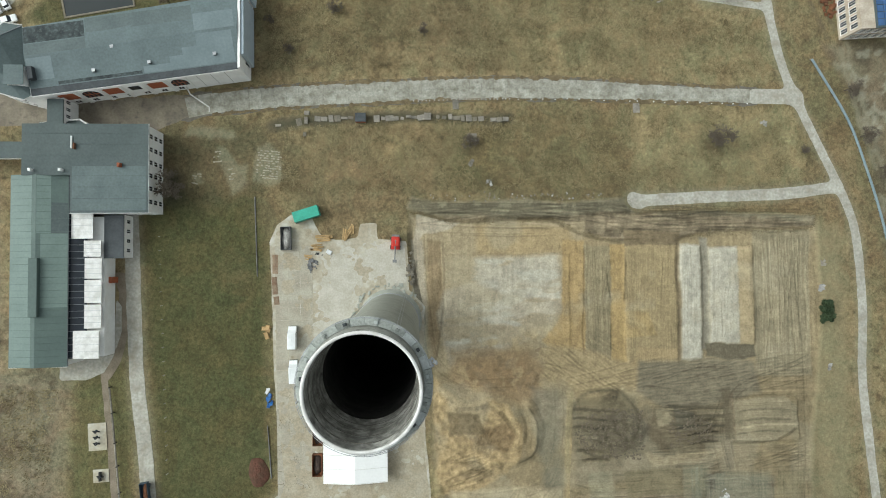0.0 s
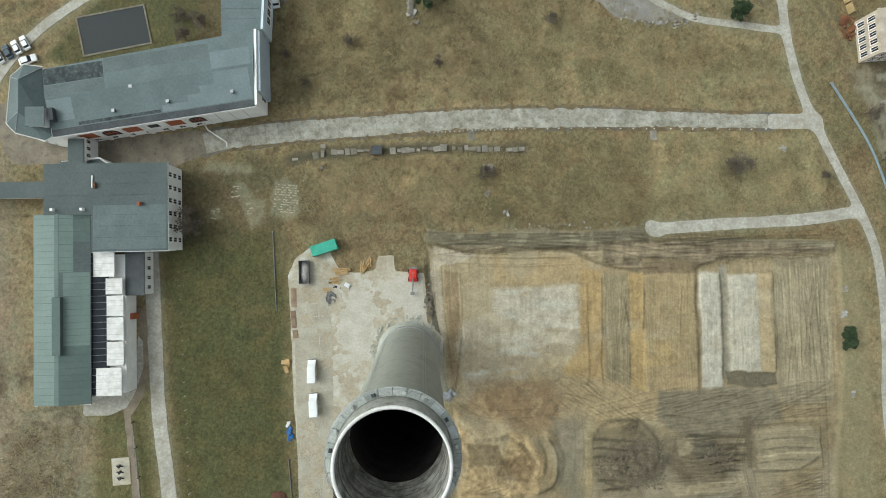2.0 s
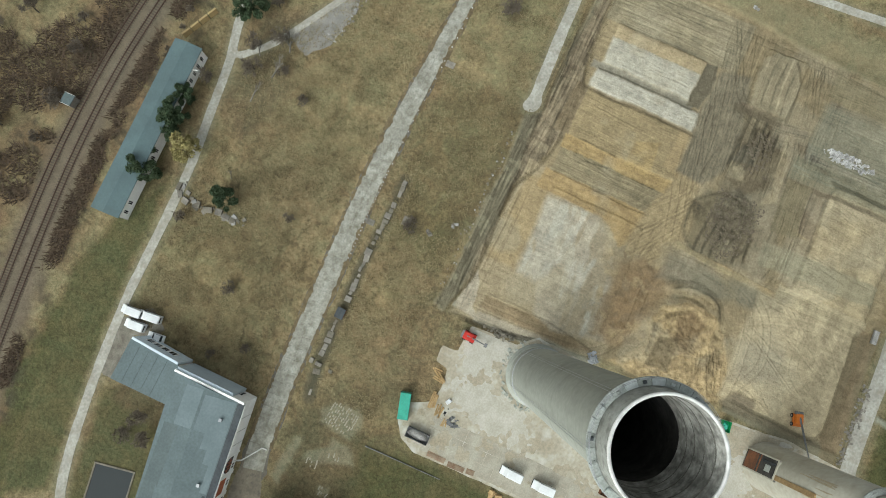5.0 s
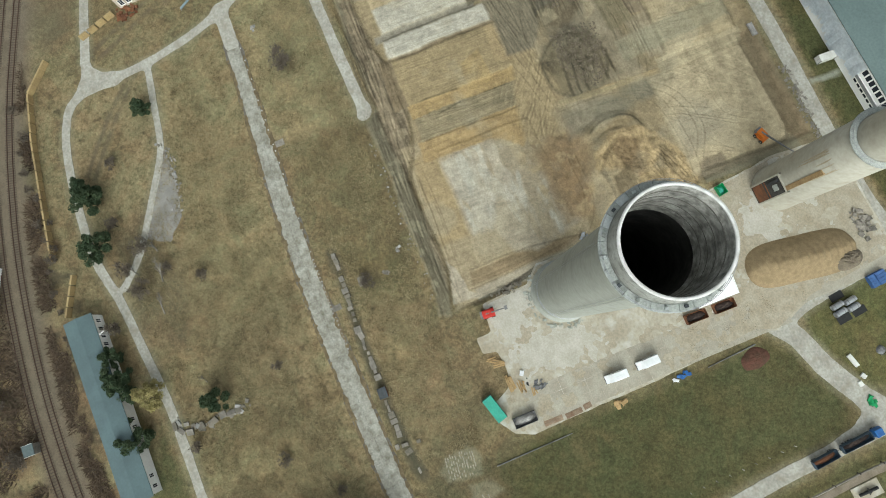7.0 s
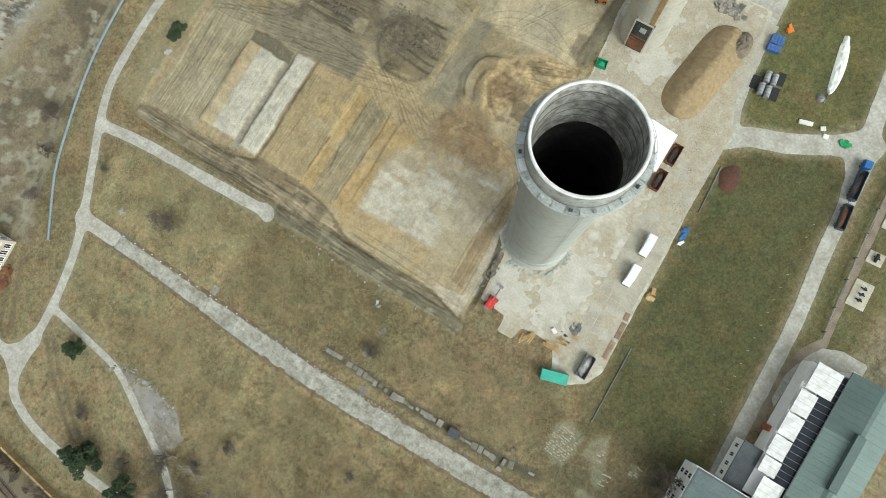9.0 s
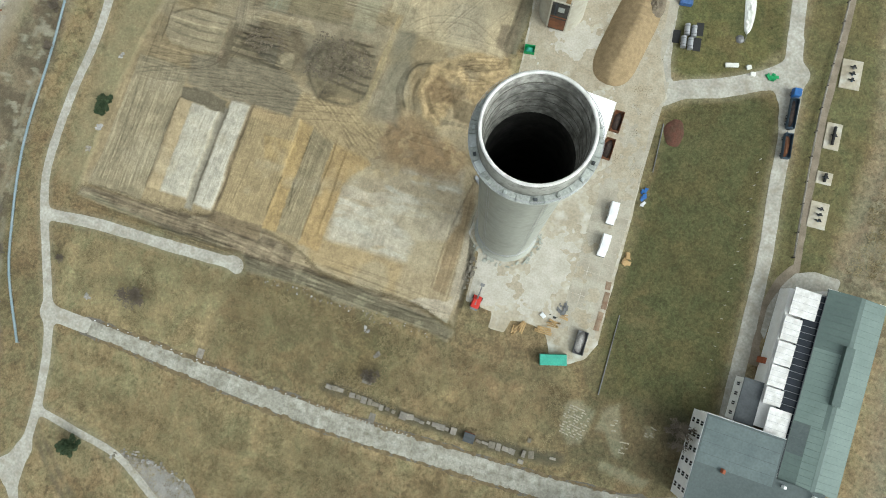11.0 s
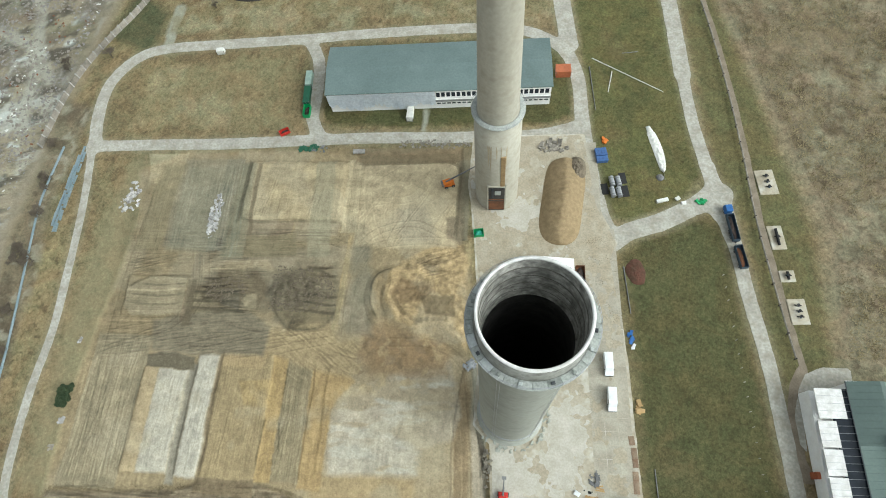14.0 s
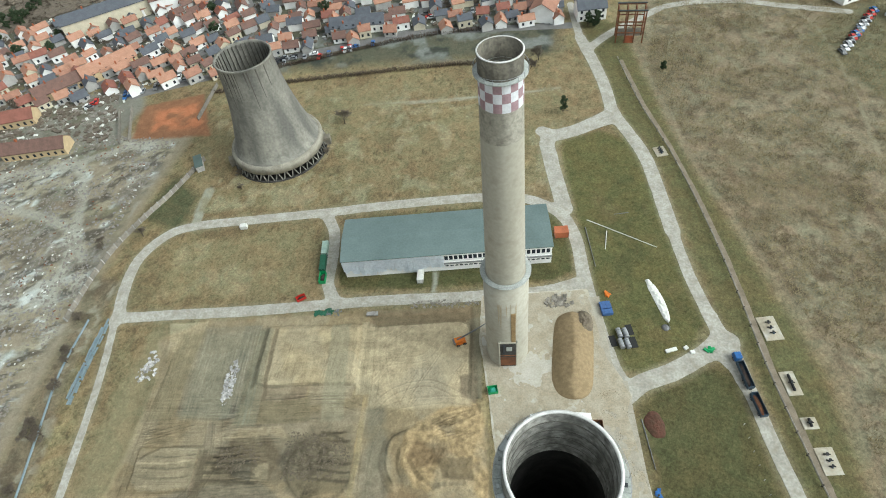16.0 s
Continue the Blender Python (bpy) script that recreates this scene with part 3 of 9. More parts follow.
# rubbly and rutted middle
cut([(44, -22.5), (61, -22), (74, -23), (76, -31), (62, -34), (50, -34), (44, -30)], (0.225, 0.19, 0.133), 1.2)
cut([(27.6, -34), (52, -34), (67, -34), (68, -51), (50, -52), (28, -53)], (0.22, 0.178, 0.118), 1.5)
cut([(45, -35), (65.5, -34.6), (66, -44), (58, -45.6), (46, -44.6)], (0.19, 0.152, 0.1), 1.0, 0.85)
cut([(29, -39), (31, -37.6), (35, -35.4), (40, -34.6), (44, -35.8), (47, -38.6), (46.5, -42), (44, -45), (38, -44.4), (33, -43)], (0.145, 0.122, 0.088), 0.9, 0.95)
cut([(31, -47.5), (40, -46), (45.5, -46), (43, -51), (34, -52)], (0.25, 0.205, 0.14), 1.2)
cut([(52.6, -33.6), (58, -35), (58.6, -39.4), (53.6, -39.6)], (0.15, 0.13, 0.095), 0.7)
cut([(45, -44.6), (50, -46.2), (55, -45.6), (66, -44.4), (66.4, -46.6), (54, -48), (48, -48.8)], (0.315, 0.255, 0.165), 0.35)
cut([(48, -34.4), (53, -34), (52, -38), (49, -38.6)], (0.27, 0.225, 0.15), 0.5)
cut([(59, -35), (66, -35), (66, -38), (60, -39)], (0.27, 0.22, 0.145), 0.4, 0.8)
cut([(68, -32.6), (82, -32), (85.4, -35), (84.6, -39.4), (79, -42.6), (69, -43.6)], (0.315, 0.262, 0.175), 0.35)
slab(66.2, 68.4, -50, -31, (0.185, 0.145, 0.1), 0.4)
edge([(27, -31), (26.6, -37), (26.4, -43), (25.8, -50), (25.6, -57)], 0.75, 1.0, -0.1, (0.39, 0.285, 0.155))
cut([(24, -45), (25, -50), (24.6, -57), (20, -57), (20, -50)], (0.19, 0.165, 0.125), 1.8, 0.7)
# raised block and strips in the south
slab(29, 58, -79, -60, (0.375, 0.3, 0.19))
cut([(29, -60), (42, -60), (42, -54), (30, -56)], (0.28, 0.23, 0.155), 0.8)
cut([(42, -60), (57.6, -60.4), (57.4, -53.6), (44, -52.8)], (0.225, 0.178, 0.12), 0.35)
slab(57.2, 60.4, -79, -54, (0.175, 0.145, 0.1), 0.3)
slab(60.4, 66, -80, -51, (0.24, 0.218, 0.165), 0.4)
slab(66, 79, -80, -52, (0.235, 0.2, 0.14), 1.0)
slab(24.6, 29, -80, -57, (0.37, 0.305, 0.2), 0.5)
slab(-3, 24.6, -79, -53, (0.405, 0.33, 0.218), 1.2)
slab(-6, 27, -84, -79.5, (0.215, 0.16, 0.1), 0.4)
slab(-6, -3, -80, -55, (0.21, 0.17, 0.115), 0.5)
cut([(2, -54), (12, -55), (14, -64), (6, -66)], (0.26, 0.22, 0.16), 2.0, 0.8)
cut([(-4, -54), (0, -56), (0, -62), (-5, -63)], (0.2, 0.16, 0.11), 1.0)
cut([(78, -82), (90, -82), (88, -72), (79, -70)], (0.38, 0.31, 0.2), 0.6)
swap = np.clip((YY + 24) / 6, 0, 1) + np.clip((-52 - YY) / 5, 0, 1)
grain = ns * swap + ew * (1 - swap)
SOIL *= (1 + (dirt * (0.17 * (grain - 0.5) + 0.34 * (cloud(XX, YY, 3, 43) - 0.5) + 0.3 * (cloud(XX, YY, 0.8, 42, 2) - 0.5)))[..., None])
lay(dirt * np.clip((cloud(XX, YY, 11, 44) - 0.56) * 4, 0, 0.45), (0.36, 0.31, 0.22))
LIFT += dirt * (0.16 * (grain - 0.5) + 0.25 * (cloud(XX, YY, 4, 45) - 0.5)) - 0.35 * dirt


def raise_cut(x0, x1, y0, y1, h, slope=0.5):
    global LIFT
    d = np.minimum(np.minimum(SX - x0, x1 - SX), np.minimum(SY - y0, y1 - SY))
    LIFT = LIFT + h * np.clip(d / slope + 0.5, 0, 1)


raise_cut(41.2, 54.6, -23.2, 6.8, 0.45, 1.0)
raise_cut(55.4, 61, -22.2, 6.4, 0.3, 0.8)
raise_cut(62.9, 74.2, -18.6, 6, 0.4, 1.0)
raise_cut(29, 58, -79, -60, 1.1, 1.8)
raise_cut(68, 85, -43, -32.4, 0.8)
raise_cut(-4, 27, -21, 4.4, 0.25)
heap(38, -40, 8, 6, 1.1, 0.2)
heap(57, -38, 7, 4, 0.9)
rough_zone = np.clip(inside(WX, WY, [(28, -39), (36, -34.6), (45, -35.6), (47.5, -40), (45, -45.4), (33, -44)]) / 1.5, 0, 1) + 0.8 * np.clip(inside(WX, WY, [(46, -34), (67, -34), (68, -48), (48, -50)]) / 4, 0, 1) * np.clip((cloud(XX, YY, 8, 49) - 0.4) * 5, 0, 1)
rough_zone = np.clip(rough_zone, 0, 1)
LIFT += rough_zone * 1.6 * (cloud(XX, YY, 2.6, 47) - 0.5)
SOIL *= (1 + rough_zone * 1.1 * (cloud(XX, YY, 1.9, 48) - 0.5))[..., None]
SOIL *= 1 + dirt[..., None] * np.array((0.105, 0.015, 0.0))
for poly_, tone_ in (([(44, -23), (90, -22), (90, -56), (44, -56)], 0.85), ([(59, -50), (90, -50), (92, -82), (59, -82)], 0.82), ([(26, -34), (46, -34), (46, -56), (26, -56)], 0.9)):
    SOIL *= (1 - (1 - tone_) * np.clip(inside(WX, WY, poly_) / 4 + 0.5, 0, 1))[..., None]
# trench of the old duct
lay(np.clip(1.3 - along(WX, WY, [(-45, 36.5), (-36, 38), (-24, 38.2), (-7, 38.7), (12.5, 38)]) / 1.3, 0, 1) * 0.85, (0.085, 0.07, 0.045), 0.5)
# steps between the terraces: their shade painted as dark lines, with pale crest lines
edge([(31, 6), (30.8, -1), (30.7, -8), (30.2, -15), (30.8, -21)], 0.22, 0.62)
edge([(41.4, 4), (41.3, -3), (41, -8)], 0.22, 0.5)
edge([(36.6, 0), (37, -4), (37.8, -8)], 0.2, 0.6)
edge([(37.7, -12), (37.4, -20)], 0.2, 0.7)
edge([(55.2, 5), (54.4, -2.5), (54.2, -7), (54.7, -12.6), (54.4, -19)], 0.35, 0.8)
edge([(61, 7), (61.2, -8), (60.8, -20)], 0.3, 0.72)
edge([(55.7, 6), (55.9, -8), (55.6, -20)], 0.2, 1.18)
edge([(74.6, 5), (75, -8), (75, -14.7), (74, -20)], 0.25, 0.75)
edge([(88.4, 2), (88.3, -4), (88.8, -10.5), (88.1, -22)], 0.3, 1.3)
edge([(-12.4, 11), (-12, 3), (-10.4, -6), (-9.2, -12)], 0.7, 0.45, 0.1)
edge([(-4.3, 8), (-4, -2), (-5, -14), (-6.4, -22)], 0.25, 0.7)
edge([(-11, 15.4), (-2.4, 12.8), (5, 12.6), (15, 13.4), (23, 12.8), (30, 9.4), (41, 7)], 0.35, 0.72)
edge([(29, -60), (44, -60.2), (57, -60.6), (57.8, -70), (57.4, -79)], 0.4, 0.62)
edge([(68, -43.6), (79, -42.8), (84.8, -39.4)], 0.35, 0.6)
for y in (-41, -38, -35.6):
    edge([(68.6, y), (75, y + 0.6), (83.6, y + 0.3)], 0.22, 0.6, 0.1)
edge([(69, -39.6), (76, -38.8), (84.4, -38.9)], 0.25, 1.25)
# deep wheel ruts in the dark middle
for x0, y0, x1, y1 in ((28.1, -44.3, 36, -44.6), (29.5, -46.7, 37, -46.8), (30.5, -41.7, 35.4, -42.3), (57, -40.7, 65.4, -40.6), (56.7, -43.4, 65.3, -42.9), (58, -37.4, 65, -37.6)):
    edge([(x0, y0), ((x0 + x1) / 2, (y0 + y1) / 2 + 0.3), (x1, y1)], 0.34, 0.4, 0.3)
tracks([(26.4, -53), (33, -55), (41.4, -54.8), (53.3, -53), (66, -49)], 0.62)
tracks([(-12, 13), (10, 15.4), (30, 14), (42, 11.6), (56, 11.6), (75, 12), (90, 11)], 0.7)
tracks([(-8, 16), (14, 16), (36, 15), (52, 12.6), (70, 13), (90, 12.6)], 0.68)
tracks([(-10, 12), (-9.5, 0), (-8, -14), (-6, -22), (2, -27), (14, -27)], 0.8)
tracks([(-6, 10), (-5.5, -4), (-4, -16)], 0.88)
tracks([(-6, -54), (8, -55), (20, -52), (24, -40), (24, -28)], 0.76)
tracks([(66, -52), (64, -40), (67, -31)], 0.78)
tracks([(68.5, -52), (66.5, -40), (69, -31), (80, -26)], 0.76)
tracks([(62, -52), (62.6, -66), (63, -80)], 0.72)
tracks([(84, 6), (86, -20), (86, -50), (84, -76)], 0.82)
tracks([(16, -52), (20, -60), (22, -72), (14, -79)], 0.8)
tracks([(0, -56), (8, -60), (18, -58), (24, -52)], 0.8)
tracks([(4, -77), (10, -68), (22, -66), (24, -56)], 0.82)
churn(-10, 88, 10, 17, 0.0, 16, 26, 0.74, 0.15)
churn(40, 60, 12, 18, 0.0, 8, 10, 0.6, 0.15)
churn(24, 88, -33, -23, 0.1, 24, 16, 0.78, 0.3)
churn(20, 46, -31, -17, 2.6, 16, 12, 0.82, 0.5)
churn(75, 89, -26, 9, 1.57, 14, 16, 0.84, 0.15)
churn(31.5, 37.4, -21, 6, 1.57, 5, 20, 0.88, 0.08)
churn(42, 54, -22, 6, 1.57, 7, 14, 0.92, 0.08)
churn(63, 70, -18, 5, 1.57, 4, 10, 0.92, 0.08)
churn(47, 64, -50, -33, 0.05, 15, 10, 0.66, 0.25)
churn(28, 86, -58, -50, 0.05, 14, 22, 0.74, 0.2)
churn(-3, 24, -78, -54, 1.0, 9, 16, 0.88, 0.9)
edge([(-2.6, -56), (-2.8, -66), (-2.2, -78.6), (10, -79.2), (27, -79)], 0.5, 0.62, 0.2)
churn(60, 88, -80, -52, 1.57, 14, 12, 0.82, 0.2)
churn(30, 57, -78, -61, 1.4, 8, 14, 0.88, 0.2)
churn(-6, 8, -54, -46, 0.3, 8, 9, 0.75, 0.6)
churn(70, 88, -50, -44, 0.2, 8, 12, 0.72, 0.3)


def soft_box(x0, x1, y0, y1):
    return np.clip(np.minimum(np.minimum(WX - x0, x1 - WX), np.minimum(WY - y0, y1 - WY)) / 0.6 + 0.5, 0, 1)


NSW = np.maximum.reduce([soft_box(31, 37.6, -22, 7), 0.8 * soft_box(41, 54.3, -23, 7), 0.6 * soft_box(55.4, 60.8, -22, 6.2), 0.55 * soft_box(63, 70.2, -17, 5), soft_box(74.6, 90, -26, 9), 0.9 * soft_box(60, 66, -80, -50), 0.3 * soft_box(29, 58, -79, -60), 0.7 * soft_box(24, 29, -80, -54), 0.1 * soft_box(-11, 4, -18, 11), 0.6 * soft_box(66, 90, -80, -50)])
EWW = np.maximum.reduce([0.7 * soft_box(44, 88, -34, -22), 0.7 * soft_box(28, 90, -58, -50), 0.6 * berm, 0.7 * soft_box(47, 86, -50, -32)])
WORKS = np.stack([np.maximum(NSW, 0.08) * dirt, np.maximum(EWW, 0.08) * np.maximum(dirt, berm), rough_zone], -1)
lay(np.clip((0.8 - along(WX, WY, smoothed([(-147, -236), (-151, -220), (-150.5, -195), (-146, -163), (-138, -120), (-128, -80)], 5))) / 0.8 + 0.5, 0, 1) * 0.7, (0.27, 0.225, 0.155), 0.3)
# south-east part of the excavation: ditch bank, brown face, dark mound, muddy band, ramp
cut([(61.4, -78.4), (55.6, -78.4), (55.2, -48.8), (61.4, -48.8)], (0.21, 0.178, 0.12), 0.8, 0.6)
cut([(55.4, -78.4), (54.2, -78.4), (53.8, -49), (55.2, -48.8)], (0.15, 0.11, 0.072), 0.5, 0.8)
lay(np.clip(1 - np.abs(SX - 58.4) / 3.0, 0, 1) * np.clip(inside(SX, SY, [(61.4, -78.4), (55.6, -78.4), (55.2, -48.8), (61.4, -48.8)]) / 0.8, 0, 1) * np.clip(ns * 3 - 1.2, 0, 0.6), (0.24, 0.22, 0.165), 0.0)
cut([(55.2, -55.6), (41.2, -56.4), (40.2, -49.8), (55.0, -49)], (0.21, 0.16, 0.098), 0.5, 0.85)
cut([(77, -77.6), (62, -78), (63.4, -51), (77.6, -51)], (0.27, 0.235, 0.17), 1.5, 0.5)
cut([(85, -78.4), (77.6, -78.4), (79.6, -50.8), (87, -50.8)], (0.225, 0.175, 0.108), 1.5, 0.7)
cut([(38, -79.6), (32.4, -79.6), (31.2, -49.8), (37.4, -49.7)], (0.3, 0.252, 0.172), 0.8, 0.6)
cut([(27, -81.6), (-2.6, -82.4), (-2.8, -79.6), (24.4, -78.4)], (0.19, 0.135, 0.082), 0.6, 0.8)
cut([(-2.4, -79.8), (-4.4, -79.8), (-4.4, -55), (-2.2, -55)], (0.21, 0.165, 0.11), 1.0, 0.4)
cut([(27.2, -60), (22.2, -60), (17.4, -39), (22.8, -33)], (0.19, 0.16, 0.11), 2.0, 0.45)
cut([(43.6, -45), (35.2, -46.6), (27.6, -43.6), (27, -32), (36, -29), (43.8, -33)], (0.17, 0.13, 0.083), 2.0, 0.4)
mudr = np.hypot((SX - 35.4) / 8.6, (SY + 37.6) / 8.4)
lay(np.clip(1 - np.abs(mudr - 1.0) / 0.1, 0, 1) * np.clip(2.6 * cloud(XX, YY, 4, 141) - 0.7, 0, 0.9), (0.095, 0.075, 0.05), 0.0)
lay(np.clip(1.2 - np.hypot((SX - 38.5) / 5.5, (SY + 31.4) / 2.6), 0, 1) * np.clip(3 * cloud(XX, YY, 1.6, 142) - 1, 0, 0.9), (0.075, 0.06, 0.042), 0.0)
for y0 in (-38.4, -36.2, -34.0):
    lay(np.clip(1.4 - along(SX, SY, [(66, y0 - 0.4), (60, y0), (52, y0 + 0.5)]) / 0.45, 0, 1) * 0.8, (0.085, 0.068, 0.046), 0.0)
    lay(np.clip(1.4 - along(SX, SY, [(38, y0 - 0.6), (33, y0 - 0.2), (28, y0)]) / 0.4, 0, 1) * 0.8, (0.085, 0.068, 0.046), 0.0)
cut([(66.4, -42.4), (68.4, -42.4), (67.6, -29.6), (65.4, -29.6)], (0.13, 0.1, 0.066), 0.5, 0.75)
lay(np.clip(1.5 - along(SX, SY, [(26, -49), (26.2, -41), (27.4, -30)]) / 0.6, 0, 1) * 0.9, (0.34, 0.255, 0.15), 0.0)
cut([(6, -39.6), (-2.8, -39.8), (-3.2, -34.2), (4.4, -34.8)], (0.17, 0.12, 0.072), 0.7, 0.8)
in_south = dirt * np.clip((-26 - YY) / 4, 0, 1) * np.clip((XX - 4) / 6, 0, 1)
lay(in_south * np.clip((cloud(XX * 0.5, YY * 1.6, 4, 143, 4) - 0.54) * 5, 0, 0.28), (0.18, 0.14, 0.09), 0.0)
# rubble land to the south-east and east
patch([(122, -100), (118, -140), (112, -175), (150, -178), (330, -190), (330, 60), (135, 40), (124, -40)], (0.27, 0.212, 0.155), 0.1, 5)
rub_tracks = np.minimum.reduce([along(WX, WY, smoothed(l_, 4)) for l_ in ([(190, -156), (165, -158), (144, -166.5), (126, -172)], [(135, -90), (140, -120), (150, -150), (160, -162)], [(250, -130), (200, -140), (150, -128), (132, -110)])])
rub = np.clip(inside(WX, WY, [(124, -100), (120, -140), (114, -172), (150, -178), (300, -186), (300, 40), (136, 30), (128, -40)]) / 5, 0, 1)
lay(rub * np.clip((cloud(XX, YY, 16, 51, 6) - 0.5) * 14, 0, 0.8), (0.4, 0.365, 0.325), 0.0)
lay(rub * np.clip((cloud(XX, YY, 5, 54, 5) - 0.6) * 16, 0, 0.85), (0.52, 0.5, 0.48), 0.0)
lay(rub * np.clip((cloud(XX, YY, 22, 57, 5) - 0.55) * 12, 0, 0.7), (0.13, 0.115, 0.07), 0.6)
lay(rub * np.clip((cloud(XX, YY, 9, 52, 6) - 0.55) * 12, 0, 0.85), (0.15, 0.115, 0.085), 0.0)
lay(rub * np.clip((cloud(XX * 0.6 + YY * 0.5, YY * 1.5 - XX * 0.9, 6, 59, 5) - 0.54) * 12, 0, 0.8), (0.3, 0.245, 0.175), 0.0)
lay(rub * np.clip((cloud(XX * 0.6 + YY * 0.5, YY * 1.5 - XX * 0.9, 4, 60, 5) - 0.58) * 14, 0, 0.85), (0.085, 0.07, 0.055), 0.0)
lay(rub * np.clip((2.6 - rub_tracks) / 1.2, 0, 0.85), (0.34, 0.3, 0.25), 0.0)
lay(rub * np.clip(1.2 - np.hypot((XX - 152) / 9, (YY + 138) / 5), 0, 1) * np.clip(cloud(XX, YY, 3, 58) * 2 - 0.3, 0, 1), (0.13, 0.075, 0.055), 0.0)
LIFT += rub * 1.2 * (cloud(XX, YY, 5, 53) - 0.4)
patch([(142, -197), (116, -203), (104, -173), (139, -174)], (0.24, 0.11, 0.06), 0.0, 1)
lay(np.clip(inside(WX, WY, [(136, -194), (116, -198), (107, -178), (134, -177)]) / 3, 0, 1) * np.clip((cloud(XX, YY, 8, 55, 6) - 0.44) * 9, 0, 1), (0.42, 0.15, 0.075), 0.0)
patch([(100, -120), (118, -128), (112, -150), (98, -138)], (0.09, 0.085, 0.045), 1.0, 4)
# grass round the south hall, path and field marks near the tower
patch([(38, -93), (18, -91.6), (-25, -92), (-34, -95), (-36, -112), (-32, -122), (20, -121), (37, -118), (40, -108)], (0.088, 0.078, 0.034), 1.0, 0.8)
for line_, w_ in (([(-11.7, -97), (-12.2, -90)], 1.0), ([(8, -97), (7.6, -90)], 0.7), ([(95, -122), (95.6, -130), (95, -140)], 1.8)):
    lay(np.clip((w_ - along(WX, WY, line_)) / 0.8 + 0.5, 0, 1), (0.3, 0.275, 0.22), 0.1)
lay(np.clip((0.9 - along(WX, WY, smoothed([(40, -187), (0, -186), (-40, -189)], 5))) / 1.0 + 0.4, 0, 1) * 0.8, (0.33, 0.3, 0.24), 0.2)
south_field = np.clip(inside(WX, WY, [(98, -128), (20, -127), (-34, -130), (-50, -205), (108, -200)]) / 3, 0, 1)
lay(south_field * np.clip((cloud(XX, YY, 18, 121) - 0.45) * 5, 0, 0.7), (0.215, 0.168, 0.095))
lay(south_field * np.clip((cloud(XX, YY, 6, 122) - 0.57) * 7, 0, 0.6), (0.28, 0.23, 0.145))
loop_field = np.clip(inside(WX, WY, [(48, -90), (100, -90), (98, -116), (50, -120)]) / 3, 0, 1)
lay(loop_field * 0.7, (0.23, 0.178, 0.1))
lay(loop_field * np.clip((cloud(XX, YY, 9, 123) - 0.5) * 6, 0, 0.7), (0.27, 0.215, 0.13))
# verge and grass round the basin, brush, railway bank
patch([(-96, 92), (-77, 95), (-42, 103), (-12, 92), (-37, 90), (-68, 86), (-90, 82.5)], (0.1, 0.088, 0.042), 1.0, 2)
patch([(-104, 62), (-91, 77), (-65, 82), (-60, 76), (-66, 62), (-85, 56)], (0.1, 0.086, 0.042), 1.0, 2)
patch([(-66, 79), (-60, 78), (-60, 66), (-68, 64)], (0.11, 0.078, 0.045), 1.0, 2, 0.8)
bank = np.clip(inside(WX, WY, [(-170, 100), (-96, 94), (-42, 104), (30, 100), (60, 104), (60, 135), (-170, 135)]) / 3, 0, 1)
lay(bank * np.clip((cloud(XX, YY, 6, 124) - 0.47) * 7, 0, 0.85), (0.17, 0.11, 0.065), 0.8)
lay(bank * np.clip((cloud(XX, YY, 4, 125) - 0.55) * 8, 0, 0.8), (0.08, 0.06, 0.04), 0.8)
# rough brown waste ground between the edge road and the cleared land
waste = np.clip(inside(WX, WY, [(93, 60), (100, 45), (106, 28), (108.5, 12), (110, -10), (111.5, -40), (114, -66), (112, -100), (126, -104), (124, -60), (126, -20), (132, 20), (128, 60)]) / 3, 0, 1)
lay(waste * 0.9, (0.19, 0.145, 0.098), 0.7)
lay(waste * np.clip((cloud(XX, YY, 5, 126, 4) - 0.5) * 8, 0, 0.8), (0.11, 0.085, 0.058), 0.7)
lay(waste * np.clip((cloud(XX, YY, 3.5, 127, 4) - 0.6) * 12, 0, 0.8), (0.3, 0.255, 0.195), 0.2)
for line_ in ([(101, 58), (104, 44), (110, 26), (113, 8), (115, -14)], [(99.5, 57), (102.4, 43), (108.2, 26)]):
    lay(np.clip((0.5 - along(WX, WY, smoothed(line_, 4))) / 0.4 + 0.5, 0, 1) * 0.7, (0.25, 0.205, 0.145), 0.2)
# strip of ballast under the railway, lane by the wall
lay(np.clip(1.6 - along(XX, YY, smoothed([(170, 78), (110, 98), (80, 108), (48, 115), (20, 118), (-4, 118), (-30, 116), (-70, 110), (-150, 95)], 6)) / 5.0, 0, 1), (0.165, 0.122, 0.088), 0.25)
# worn verges along the roads
for line, hw in ROADS:
    near = along(XX, YY, smoothed(line, 6))
    lay(np.clip(1 - (near - hw) / 1.6, 0, 1) * (0.25 + 0.8 * cloud(XX, YY, 3, 61)) * 0.8 * (1 - dirt), (0.24, 0.2, 0.135), 0.5)
# yards between the cleared land and the town
patch([(146, -171), (330, -182), (330, -215), (200, -205), (150, -214), (142, -198)], (0.21, 0.185, 0.155), 0.2, 3)
lay(np.clip(inside(WX, WY, [(148, -173), (320, -184), (320, -212), (200, -203), (152, -210)]) / 3, 0, 1) * np.clip((cloud(XX, YY, 9, 74, 5) - 0.5) * 8, 0, 0.8), (0.12, 0.105, 0.07), 0.6)
